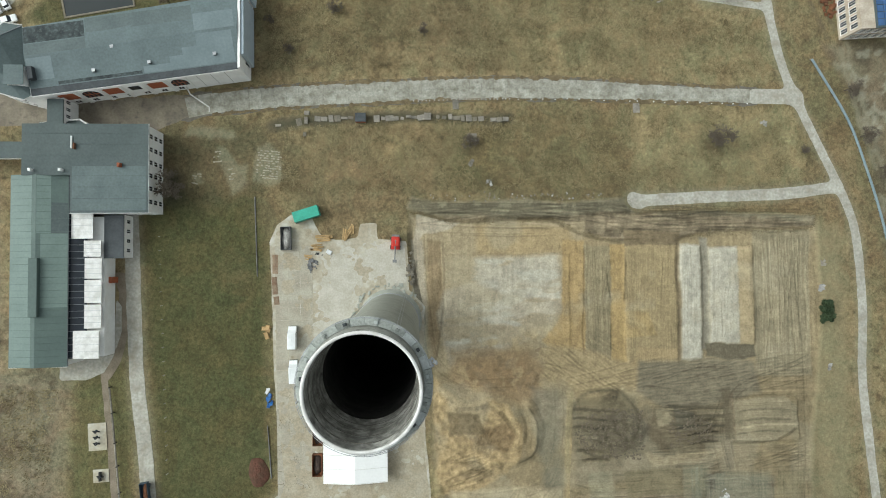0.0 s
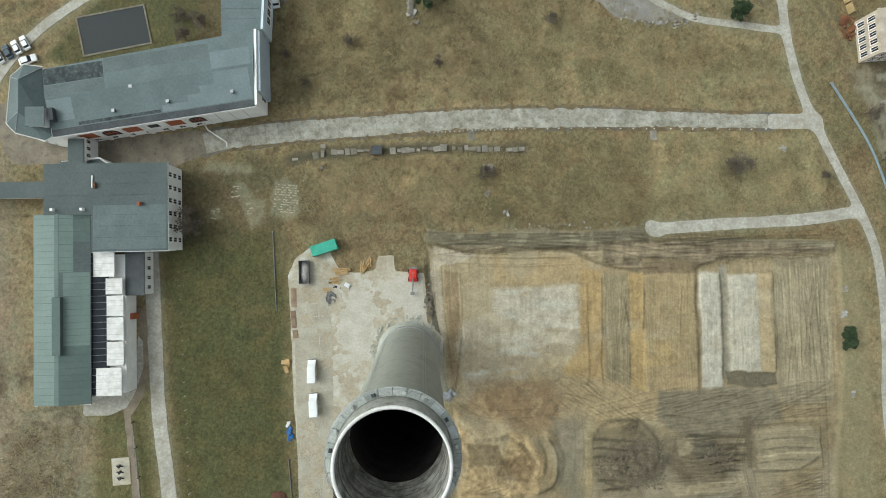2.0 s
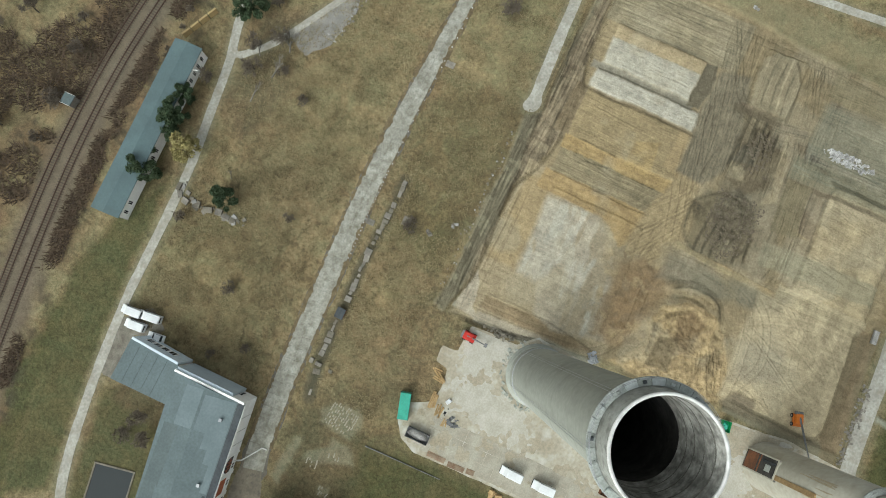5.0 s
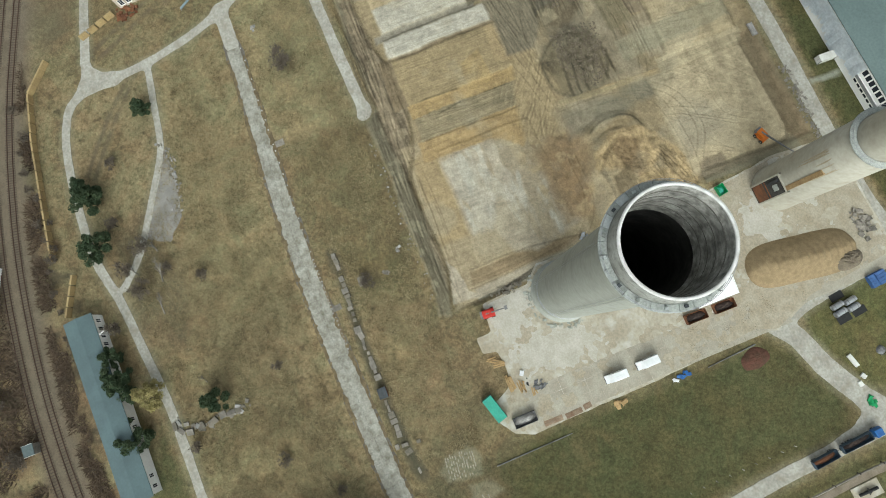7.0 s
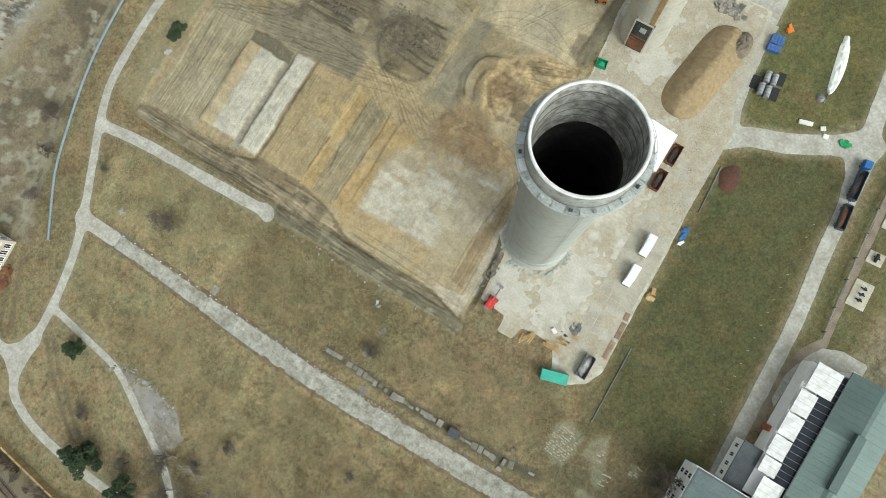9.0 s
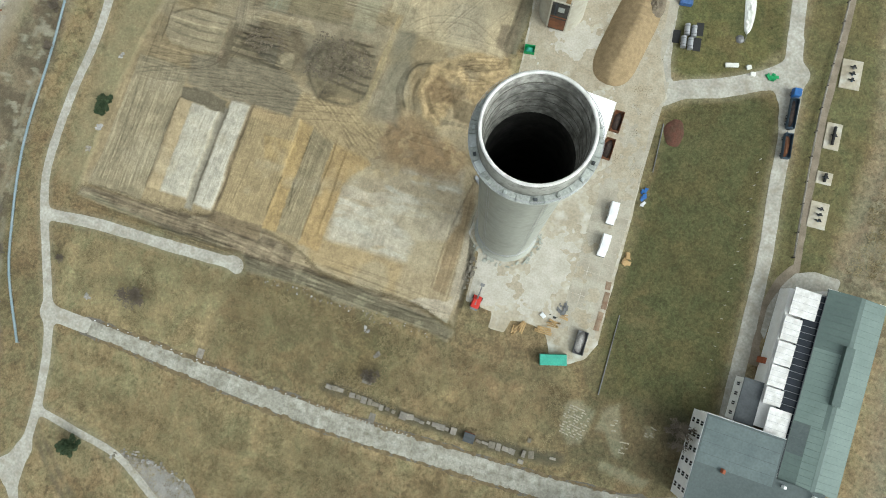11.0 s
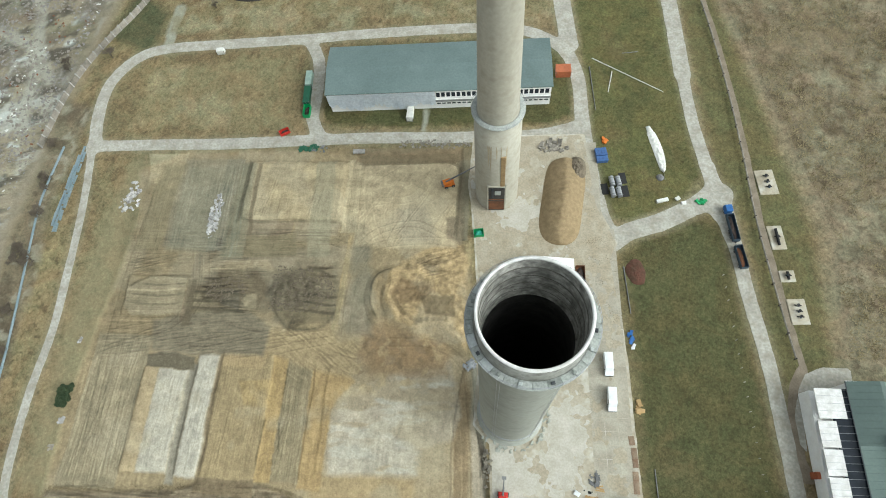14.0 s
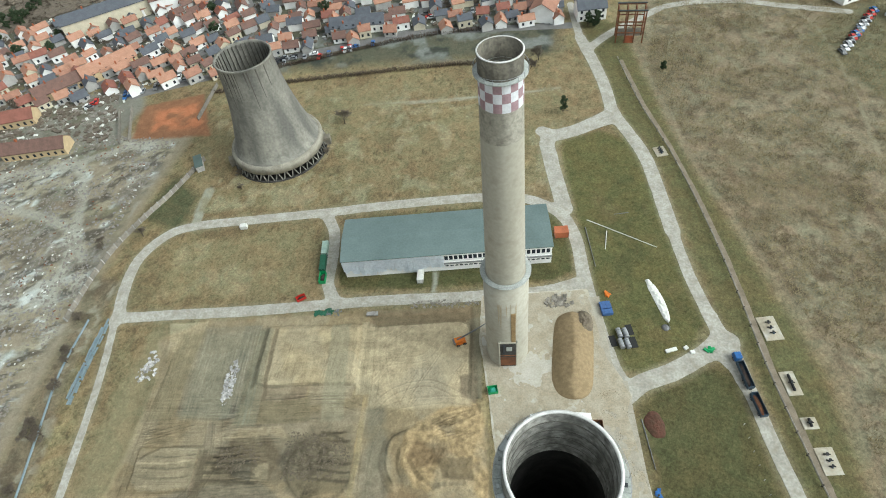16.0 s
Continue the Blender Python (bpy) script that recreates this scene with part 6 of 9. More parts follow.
    for f in ((0, 1, 2, 3), (7, 6, 5, 4), (0, 4, 5, 1), (1, 5, 6, 2), (2, 6, 7, 3), (3, 7, 4, 0)):
        bm.faces.new([vs[i] for i in f])
    part("glazed_roof", bm, GLASS_DARK, a, "dark patent glazing")
    for i in range(27):
        y = 1.5 + i * 1.5
        bm = bmesh.new()
        bar(bm, (0.1, y, 6.62), (3.6, y, 5.84), 0.05, 4)
        part("glazing_bar", bm, STEEL, a)
    part("glazing_gap_wall", boxed(3.3, 3.6, 1.5, 41, 4.0, 5.45), WHITE_WALL, a)
    for y0, y1, x0, x1 in ((1.3, 7.6, 1.2, 6.9), (8.0, 13.4, 3.2, 7.0), (13.8, 19.0, 3.2, 7.0), (19.3, 24.0, 3.2, 7.0), (24.3, 28.0, 3.0, 6.8), (28.4, 34.4, 0.6, 5.4)):
        z = 6.7 if x0 < 2 else 5.95
        part("roof_panel", boxed(x0, x1, y0, y1, z - 0.25, z, 0.04), RIM, a, "white roof panel")
        for q in range(1, 4):
            part("panel_seam", boxed(x0, x1, y0 + q * (y1 - y0) / 4 - 0.03, y0 + q * (y1 - y0) / 4 + 0.03, z, z + 0.05), STEEL, a)
    part("door_canopy", boxed(6.9, 7.7, 18.2, 19.6, 0, 3.0, 0.05), BRICK_RED, a, "red entrance porch")
    # small annex between aisle and office
    x = thing("annex", pose(-82.4, 4.5, 0), "small white annex with dark flat roof", "building")
    part("wall", prism([(0, 0), (4.0, 0), (4.0, 9.8), (0, 9.8)], 0, 4.6), WHITE_WALL, x)
    part("roof", boxed(-0.2, 4.2, -0.2, 9.8, 4.6, 4.9, 0.05), ROOF_DARK, x)
    windows_row(x, (4.0, 0.5), (4.0, 9.5), 1.6, 3.0, 4, 0.9)
    # link corridor between hall and office, and its bridge
    c = thing("link_corridor", pose(-94.5, 34.3, 0), "white link corridor with grey roof", "building")
    part("wall", prism([(0, 0.02), (3.2, 0.02), (3.2, 6.9), (0, 6.5)], 0, 6.0), WHITE_WALL, c)
    part("roof", boxed(-0.2, 3.4, 0.05, 6.5, 6.0, 6.3, 0.05), ROOF_GREY, c)
    windows_row(c, (3.2, 0.5), (3.2, 7.0), 3.4, 4.8, 4, 0.8)
    c = thing("link_corridor", pose(-130, 27.5, 0), "long enclosed conveyor bridge with grey roof", "bridge")
    part("wall", prism([(0, 0), (31.4, 0), (31.4, 3.2), (0, 3.2)], 3.2, 6.0), WHITE_WALL, c)
    part("roof", boxed(-0.1, 31.4, -0.3, 3.5, 6.0, 6.25, 0.05), ROOF_GREY, c)
    for q in range(5):
        part("post", boxed(2 + q * 6.5, 2.4 + q * 6.5, 1.2, 2.0, 0, 3.2), STEEL, c)


office_b()


SHEETING = material("bright_sheeting", (0.86, 0.9, 0.93), (0.74, 0.79, 0.83), 0.45, 0.35, 1.5, 0.2, 0.4)


def hall_c():
    t = thing("maintenance_hall", pose(-28.4, -99.4, 0, 0, 0, 2.2), "long low hall wrapped in white sheeting with blue-grey roof", "building")
    L, D, H = 64.5, 17.0, 8.0
    part("wall", prism([(0, -D), (L, -D), (L, 0), (0, 0)], 0, H), WHITE_WALL, t)
    part("roof", gable(0, L, -D, 0, H, 1.2, "x", 0.25, 0.4), material("hall_roof_sheet", (0.135, 0.18, 0.172), (0.11, 0.15, 0.143), 0.65, 0.15, 2.0, 0.2), t)
    rng = random.Random(9)
    bm = bmesh.new()
    top, low = [], []
    for k in range(65):
        x = 33 + 31.6 * k / 64
        d = 0.3 + 0.05 * math.sin(k * 0.9) + rng.random() * 0.05
        top.append(bm.verts.new((x, 0.45, H - 0.1)))
        low.append(bm.verts.new((x, d + 0.2, 1.6 + 0.9 * math.sin(k * 0.23) + 1.6 * rng.random() ** 3)))
    for k in range(64):
        bm.faces.new((top[k], top[k + 1], low[k + 1], low[k]))
    ex = bmesh.ops.solidify(bm, geom=bm.faces[:], thickness=0.03)
    part("sheeting", bm, SHEETING, t, "torn white plastic sheeting")
    for z0, z1, x0, x1 in ((5.2, 7.0, 0.4, 33), (2.0, 3.4, 0.4, 33)):
        part("window_band", boxed(x0, x1, -0.05, 0.06, z0, z1), GLASS_DARK, t)
        for k in range(23):
            x = x0 + (x1 - x0) * k / 22
            part("window_post", boxed(x - 0.2, x + 0.2, -0.05, 0.14, z0, z1), WHITE_WALL, t)
    part("balcony", boxed(0.2, 33, 0.05, 1.2, 4.0, 4.3, 0.03), WHITE_WALL, t)
    part("balcony_rail", boxed(0.2, 33, 1.12, 1.2, 4.3, 5.2), STEEL, t)
    windows_row(t, (0, -D + 1), (0, -1), 5.0, 6.6, 6, 1.4, inset=0.0)
    part("end_wall_band", boxed(-0.1, 0.02, -D, 0, 3.4, 4.2), WHITE_WALL, t)


hall_c()


def long_shed():
    t = thing("railway_shed", pose(-26.2, 96.3, 0, 0, 0, 2.6), "long low white shed with blue-grey felt roof", "building")
    part("wall", prism([(0, 0), (46, 0), (46, 6.8), (0, 6.8)], 0, 4.4), WHITE_WALL, t)
    part("roof", gable(0, 46, 0, 6.8, 4.4, 0.7, "x", 0.2, 0.3), material("shed_felt_blue", (0.1, 0.145, 0.15), (0.085, 0.12, 0.125), 0.7, 0.2, 2, 0.12), t)
    for x0, x1, n in ((33, 45.4, 6), (13.5, 19.5, 3), (0.5, 5.5, 2)):
        windows_row(t, (x0, 0), (x1, 0), 1.5, 3.1, n, 0.9)
    windows_row(t, (46, 0.5), (46, 6.3), 1.3, 3.0, 3, 0.9)


long_shed()
bm = bmesh.new()
bar(bm, (14.2, 97.6, 0.0), (14.2, 97.4, 4.6), 0.14, 8)
bar(bm, (14.2, 97.4, 4.6), (14.4, 95.9, 5.4), 0.14, 8)
tagged(part("vent_pipe", bm, RIM), "bent white vent pipe beside the long shed", "pipe")



# ---- more materials ----
PAINT_WHITE = material("vehicle_white", (0.75, 0.76, 0.76), (0.7, 0.71, 0.71), 0.35, 0.8, 3, 0.06)
RUBBER = material("rubber", (0.025, 0.025, 0.025), None, 0.8, 2, 8, 0.2)
GREEN_STEEL = material("container_turquoise", (0.06, 0.36, 0.26), (0.05, 0.3, 0.22), 0.5, 0.5, 3, 0.2)
PALE_GREEN = material("container_pale_green", (0.36, 0.47, 0.4), (0.28, 0.38, 0.32), 0.55, 0.5, 3, 0.2)
DARK_GREEN = material("machine_green", (0.03, 0.12, 0.07), (0.02, 0.09, 0.05), 0.6, 0.5, 3, 0.3)
SKIP_GREEN = material("skip_green", (0.02, 0.3, 0.1), (0.02, 0.24, 0.08), 0.5, 0.5, 3, 0.2)
RED_PAINT = material("lift_red", (0.5, 0.035, 0.025), (0.42, 0.03, 0.02), 0.4, 0.8, 3, 0.15)
ORANGE_PAINT = material("lift_orange", (0.6, 0.17, 0.02), (0.5, 0.14, 0.02), 0.4, 0.8, 3, 0.15)
BLUE_PAINT = material("cab_blue", (0.03, 0.13, 0.35), (0.03, 0.1, 0.28), 0.35, 0.8, 3, 0.15)
DARK_BLUE = material("trailer_blue_grey", (0.05, 0.08, 0.11), (0.04, 0.06, 0.08), 0.55, 0.8, 3, 0.2)
BLUE_TARP = material("blue_crates", (0.05, 0.1, 0.24), (0.06, 0.13, 0.3), 0.6, 0.8, 3, 0.2)
TIMBER = material("raw_timber", (0.42, 0.29, 0.14), (0.33, 0.22, 0.1), 0.8, 0.8, 6, 0.25, per_object=0.2)
GREY_STEEL = material("weathered_grey_steel", (0.2, 0.2, 0.2), (0.13, 0.13, 0.13), 0.65, 0.6, 4, 0.25, metal=0.2)
DARK_LOAD = material("scrap_load", (0.07, 0.05, 0.04), (0.04, 0.03, 0.027), 0.9, 1.5, 6, 0.4)
RUIN = material("broken_concrete", (0.27, 0.245, 0.205), (0.18, 0.165, 0.14), 0.92, 0.5, 3, 0.3, 0.3, per_object=0.2)
PALE_RUIN = material("crushed_pale_rubble", (0.36, 0.35, 0.33), (0.24, 0.23, 0.21), 0.92, 0.8, 4, 0.35, per_object=0.3)
SAND = material("heaped_sand", (0.28, 0.21, 0.118), (0.215, 0.158, 0.088), 0.95, 1.0, 5, 0.25, 0.4)
RED_EARTH = material("red_earth", (0.1, 0.045, 0.03), (0.07, 0.04, 0.025), 0.95, 0.5, 3, 0.3)
BALLAST = material("sleeper_wood", (0.12, 0.092, 0.07), None, 0.9, 1.0, 5, 0.3)
RAIL = material("rusty_rail", (0.14, 0.09, 0.065), None, 0.6, 1.0, 5, 0.2, metal=0.4)
DARK_POST = material("tarred_post", (0.05, 0.043, 0.035), None, 0.9, 1.0, 5, 0.3)
WOOD_POST = material("weathered_post", (0.2, 0.17, 0.13), None, 0.9, 1.0, 5, 0.3)
PLASTIC = material("white_sheet", (0.66, 0.66, 0.62), (0.55, 0.55, 0.5), 0.6, 0.4, 2, 0.15)
CANVAS = material("white_membrane", (0.8, 0.8, 0.79), (0.76, 0.76, 0.75), 0.6, 0.3, 2, 0.05)


# ---- slabs of the long concrete road ----
main_road = tagged(new("main_road"), "straight road of worn pale concrete slabs with stained joints", "road", kind="structure")
slab_meshes = []
for k in range(5):
    rng = random.Random(50 + k)
    bm = boxed(-1.485, 1.485, -1.243, 1.243, -0.12, 0.0, 0.02)
    for v in bm.verts:
        v.co.x += rng.uniform(-0.008, 0.008)
        v.co.y += rng.uniform(-0.008, 0.008)
    m_ = bpy.data.meshes.new("road_slab")
    bm.to_mesh(m_)
    bm.free()
    m_.materials.append(CONCRETE_ROAD)
    slab_meshes.append(m_)
rng = random.Random(3)
acc, due = 0.0, 1.5
for a, b in zip(MAIN_ROAD, MAIN_ROAD[1:]):
    a, b = Vector(a), Vector(b)
    acc += (b - a).length
    if acc < due:
        continue
    b = b + (a - b).normalized() * (acc - due)
    due += 3.0
    ang = math.atan2(b.y - a.y, b.x - a.x)
    nrm = Vector((-math.sin(ang), math.cos(ang)))
    for lane in (-1.25, 1.25):
        ob = new("road_slab", slab_meshes[rng.randrange(5)])
        ob.parent = main_road
        sc = 1.0 if b.x < 20 else max(0.72, 1.0 - (b.x - 20) * 0.006)
        p = b + nrm * lane * sc
        ob.matrix_basis = Matrix.LocRotScale((p.x, p.y, 0.1 + rng.uniform(-0.02, 0.025)), Euler((rng.uniform(-0.006, 0.006), rng.uniform(-0.006, 0.006), ang + rng.uniform(-0.008, 0.008))), (1, sc, 1))
apron = tagged(sheet("road_shoulder", lambda X, Y: 3.1 - np.clip((X - 20) * 0.015, 0, 0.8) - along(X, Y, MAIN_ROAD[::5]) + 1.5 * (cloud(X, Y, 3, 91) - 0.5), -70, 82, 32, 54, 0.7, 0.035, 0.2, material("asphalt_remnants", (0.16, 0.145, 0.12), (0.11, 0.1, 0.08), 0.95, 0.5, 3, 0.3)), "crumbling dark asphalt shoulder of the slab road", "shoulder", kind="structure")
court = tagged(sheet("forecourt", lambda X, Y: inside(X, Y, [(-112, 36), (-98, 36), (-92, 33), (-72, 35), (-66, 38), (-55, 40.2), (-55, 44.5), (-98, 41.5), (-108, 52), (-118, 50)]) + 2 * (cloud(X, Y, 4, 92) - 0.5), -122, -50, 28, 58, 0.8, 0.05, 0.2, material("dirty_forecourt", (0.22, 0.19, 0.145), (0.15, 0.13, 0.1), 0.95, 0.3, 2, 0.25, stain=(0.08, 0.07, 0.06), stain_amount=0.2)), "dirty paved court between the factory buildings", "pavement", kind="structure")
walkway = tagged(sheet("walkway", lambda X, Y: np.maximum(inside(X, Y, [(-82.6, 1), (-79.4, 1), (-79.4, -14), (-81, -20), (-83.6, -24.4), (-85.4, -23.6), (-82.6, -18), (-81.4, -12), (-81.6, -3.6), (-82.6, -1)]), 0.75 - along(X, Y, [(-84.9, -23), (-83.4, -39), (-81.6, -60), (-81.2, -80), (-80.5, -100), (-78.6, -125), (-75.5, -150), (-71, -175), (-68, -205)])) + 0.4 * (cloud(X, Y, 2, 93) - 0.5), -100, -60, -215, 8, 0.7, 0.05, 0.2, material("walkway_paving", (0.24, 0.2, 0.15), (0.17, 0.14, 0.1), 0.92, 0.4, 3, 0.25)), "narrow paved walkway beside the workshop and lawn", "path", kind="structure")
tagged(sheet("apron", lambda X, Y: inside(X, Y, [(-82.2, -5.4), (-80.9, -7), (-80.9, -13), (-82.6, -18.6), (-84.8, -22.6), (-89, -24.4), (-95, -24.2), (-95, -18), (-82.8, -18)]) + 0.3 * (cloud(X, Y, 2, 95) - 0.5), -100, -76, -28, 0, 0.6, 0.07, 0.2, ROAD_PALE), "pale concrete apron round the workshop aisle", "pavement", kind="structure")
tagged(sheet("old_slab", lambda X, Y: inside(X, Y, [(58, 71), (50, 69.5), (36, 71.5), (31, 76), (34, 82), (44, 77.6)]) + 1.6 * (cloud(X, Y, 3, 94) - 0.5), 20, 70, 60, 92, 0.7, 0.045, 0.2, material("grey_broken_slab", (0.27, 0.26, 0.235), (0.2, 0.19, 0.17), 0.92, 0.3, 3, 0.3)), "broken grey concrete slab half overgrown", "pavement", kind="structure")
tagged(sheet("old_slab", lambda X, Y: inside(X, Y, [(-62, 84), (-48.5, 86), (-42.5, 80.5), (-46, 75), (-52, 78.5), (-61.5, 78.8)]) + 1.4 * (cloud(X, Y, 2.5, 96) - 0.5), -66, -38, 70, 92, 0.6, 0.012, 0.2, material("dirty_paving", (0.21, 0.195, 0.16), (0.13, 0.115, 0.09), 0.92, 0.5, 3, 0.3)), "dirty overgrown paving beside the factory wing", "pavement", kind="structure")
verge_soil = tagged(sheet("road_verge", lambda X, Y: np.where(X < 72, 0.35, -2) - np.abs(along(X, Y, MAIN_ROAD[::5]) - (2.8 - np.clip((X - 20) * 0.012, 0, 0.7))) + 1.3 * (cloud(X, Y, 0.8, 97, 3) - 0.5) + 0.9 * (cloud(X, Y, 5, 98) - 0.5), -60, 80, 32, 54, 0.4, 0.135, 0.05, material("verge_soil", (0.18, 0.14, 0.08), (0.11, 0.085, 0.048), 0.95, 0.6, 4, 0.35)), "soil and dead grass creeping over the road edge", "verge", kind="structure")
posts = thing("marker_posts", pose(0, 0, 0), "row of short white marker posts along the slab road", "marker posts")
step_, run_ = 3.1, 0.0
rng = random.Random(14)
for a, b in zip(MAIN_ROAD, MAIN_ROAD[1:]):
    a, b = Vector(a), Vector(b)
    run_ += (b - a).length
    if run_ < step_ or b.x < -12:
        continue
    run_ -= step_
    d = (b - a).normalized()
    q = b + Vector((d.y, -d.x)) * (2.75 - max(0.0, b.x - 20) * 0.012) + Vector((rng.uniform(-0.15, 0.15), rng.uniform(-0.12, 0.12)))
    part("post", boxed(q.x - 0.09, q.x + 0.09, q.y - 0.09, q.y + 0.09, 0, rng.uniform(0.35, 0.6), 0.02), PAINT_WHITE, posts)
for x, y, w_, d_ in ((-0.8, 41.8, 1.5, 2.4), (45.0, 41.2, 1.7, 2.4), (3.2, 33.6, 2.4, 2.0)):
    ob = part("concrete_stub", boxed(-w_ / 2, w_ / 2, -d_ / 2, d_ / 2, 0, 0.16, 0.03), RUIN)
    ob.matrix_basis = pose(x, y, 0.0, 0, 0, 2)
    tagged(ob, "small grey concrete slab beside the road", "concrete slab", "road stubs")
# yard slabs along the lawn side
slab = bpy.data.meshes.new("yard_slab")
bm = boxed(-1.46, 1.46, -1.46, 1.46, -0.1, 0.0, 0.03)
bm.to_mesh(slab)
bm.free()
slab.materials.append(material("yard_slab_concrete", (0.385, 0.36, 0.29), (0.31, 0.28, 0.22), 0.92, 0.3, 3, 0.22, 0.3, per_object=0.06))
for i in range(3):
    for j in range(31):
        x, y = -43.6 + 3.0 * i + 0.035 * j, 5.5 - 3.0 * j
        if y < -50 and i == 0:
            x += 3.0 if y < -60 else 0
        ob = new("yard_slab", slab)
        ob.parent = yard
        ob.matrix_basis = Matrix.LocRotScale((x, y, 0.115 + rng.uniform(-0.012, 0.015)), Euler((rng.uniform(-0.004, 0.004), rng.uniform(-0.004, 0.004), rng.uniform(-0.006, 0.006))), None)


# ---- vehicles ----
def wheels(t, xs, half, r, w=0.24):
    for x in xs:
        for s in (-1, 1):
            bm = bmesh.new()
            bar(bm, (x, s * half - w / 2, r), (x, s * half + w / 2, r), r, 16)
            wh = part("wheel", bm, RUBBER, t)
            bm = bmesh.new()
            bar(bm, (x, s * (half + w / 2), r), (x, s * (half + w / 2 + 0.015), r), r * 0.55, 12)
            part("rim", bm, STEEL, wh)


def profile_body(profile, half, bevel):
    bm = bmesh.new()
    a = [bm.verts.new((x, -half, z)) for x, z in profile]
    b = [bm.verts.new((x, half, z)) for x, z in profile]
    bm.faces.new(a)
    bm.faces.new(b[::-1])
    k = len(profile)
    for i in range(k):
        bm.faces.new((a[(i + 1) % k], a[i], b[i], b[(i + 1) % k]))
    bmesh.ops.recalc_face_normals(bm, faces=bm.faces)
    bmesh.ops.bevel(bm, geom=bm.edges[:], offset=bevel, segments=2, affect="EDGES", profile=0.6)
    return bm


def van(m, paint, label, length=5.4, group="parked vans"):
    t = thing("van", m, label, "van", group)
    L = length / 2
    part("body", profile_body([(-L, 0.4), (L, 0.4), (L, 1.0), (L - 0.9, 1.25), (L - 1.6, 2.25), (-L + 0.1, 2.35), (-L, 2.2)], 0.98, 0.12), paint, t)
    part("windscreen", quad_panel([(L - 1.08, -0.78, 1.5), (L - 1.08, 0.78, 1.5), (L - 1.5, 0.74, 2.1), (L - 1.5, -0.74, 2.1)], 0.03), GLASS_DARK, t)
    for s in (-1, 1):
        part("side_window", boxed(L - 2.5, L - 1.6, s * 0.97 - 0.02, s * 0.97 + 0.02, 1.45, 2.0), GLASS_DARK, t)
        part("headlight", boxed(L - 0.02, L + 0.02, s * 0.7 - 0.15, s * 0.7 + 0.15, 0.8, 1.0, 0.01), STEEL, t)
        part("mirror", boxed(L - 1.5, L - 1.35, s * 1.1 - 0.1, s * 1.1 + 0.1, 1.3, 1.55, 0.02), RUBBER, t)
    part("rear_window", boxed(-L - 0.015, -L + 0.03, -0.7, 0.7, 1.5, 2.05), GLASS_DARK, t)
    part("bumper", boxed(L - 0.1, L + 0.06, -0.95, 0.95, 0.38, 0.65, 0.04), RUBBER, t)
    for q in (-0.5, 0.0, 0.5):
        part("roof_rib", boxed(-L + 0.4, L - 1.9, q - 0.03, q + 0.03, 2.28, 2.37), paint, t)
    part("bonnet_grille", boxed(L - 0.12, L + 0.02, -0.5, 0.5, 0.72, 0.95, 0.03), GREY_STEEL, t)
    wheels(t, (L - 0.95, -L + 1.0), 0.86, 0.34)
    return t


van(pose(-40.4, -23.1, 0.115, 0, 0, 92), PAINT_WHITE, "white delivery van parked on the concrete yard")
van(pose(-40.7, -15.0, 0.115, 0, 0, 90), PAINT_WHITE, "white delivery van parked on the concrete yard")
van(pose(-47.9, 81.6, 0.02, 0, 0, 96), PAINT_WHITE, "white van parked by the factory wing", 5.2, "vans by the factory wing")
van(pose(-45.3, 83.9, 0.02, 0, 0, 95), PAINT_WHITE, "white van parked by the factory wing", 5.4, "vans by the factory wing")
van(pose(-44.6, 79.3, 0.02, 0, 0, 97), PAINT_WHITE, "white van parked by the factory wing", 5.8, "vans by the factory wing")


def small_car(m, paint, label, group):
    t = thing("car", m, label, "car", group)
    part("body", profile_body([(-2.1, 0.3), (2.1, 0.3), (2.1, 0.75), (1.1, 0.95), (-1.9, 0.98), (-2.1, 0.8)], 0.85, 0.1), paint, t)
    part("cabin", profile_body([(-1.7, 0.9), (0.95, 0.9), (0.3, 1.42), (-1.3, 1.45)], 0.72, 0.08), GLASS_DARK, t)
    part("car_roof", profile_body([(-1.3, 1.4), (0.3, 1.38), (0.25, 1.48), (-1.25, 1.5)], 0.68, 0.03), paint, t)
    for s in (-1, 1):
        part("headlight", boxed(2.06, 2.12, s * 0.6 - 0.15, s * 0.6 + 0.15, 0.6, 0.74, 0.01), STEEL, t)
    wheels(t, (1.3, -1.3), 0.75, 0.3, 0.2)
    return t


for k in range(4):
    small_car(pose(-114.2 + 2.0 * k, 62.2 + 1.1 * k, 0.05, 0, 0, 118) @ Matrix.Scale(0.85, 4), (PAINT_WHITE, DARK_BLUE, PAINT_WHITE, PAINT_WHITE)[k], ("white", "dark blue", "white", "white")[k] + " car parked in a row near the stair house", "cars by the factory")
small_car(pose(-107.4, 61.3, 0.05, 0, 0, 20), PAINT_WHITE, "white car standing beside the stair house", "cars by the factory")
small_car(pose(-48.3, 75.8, 0.02, 0, 0, 98), PAINT_WHITE, "small white car parked beside the factory wing", "cars by the factory")


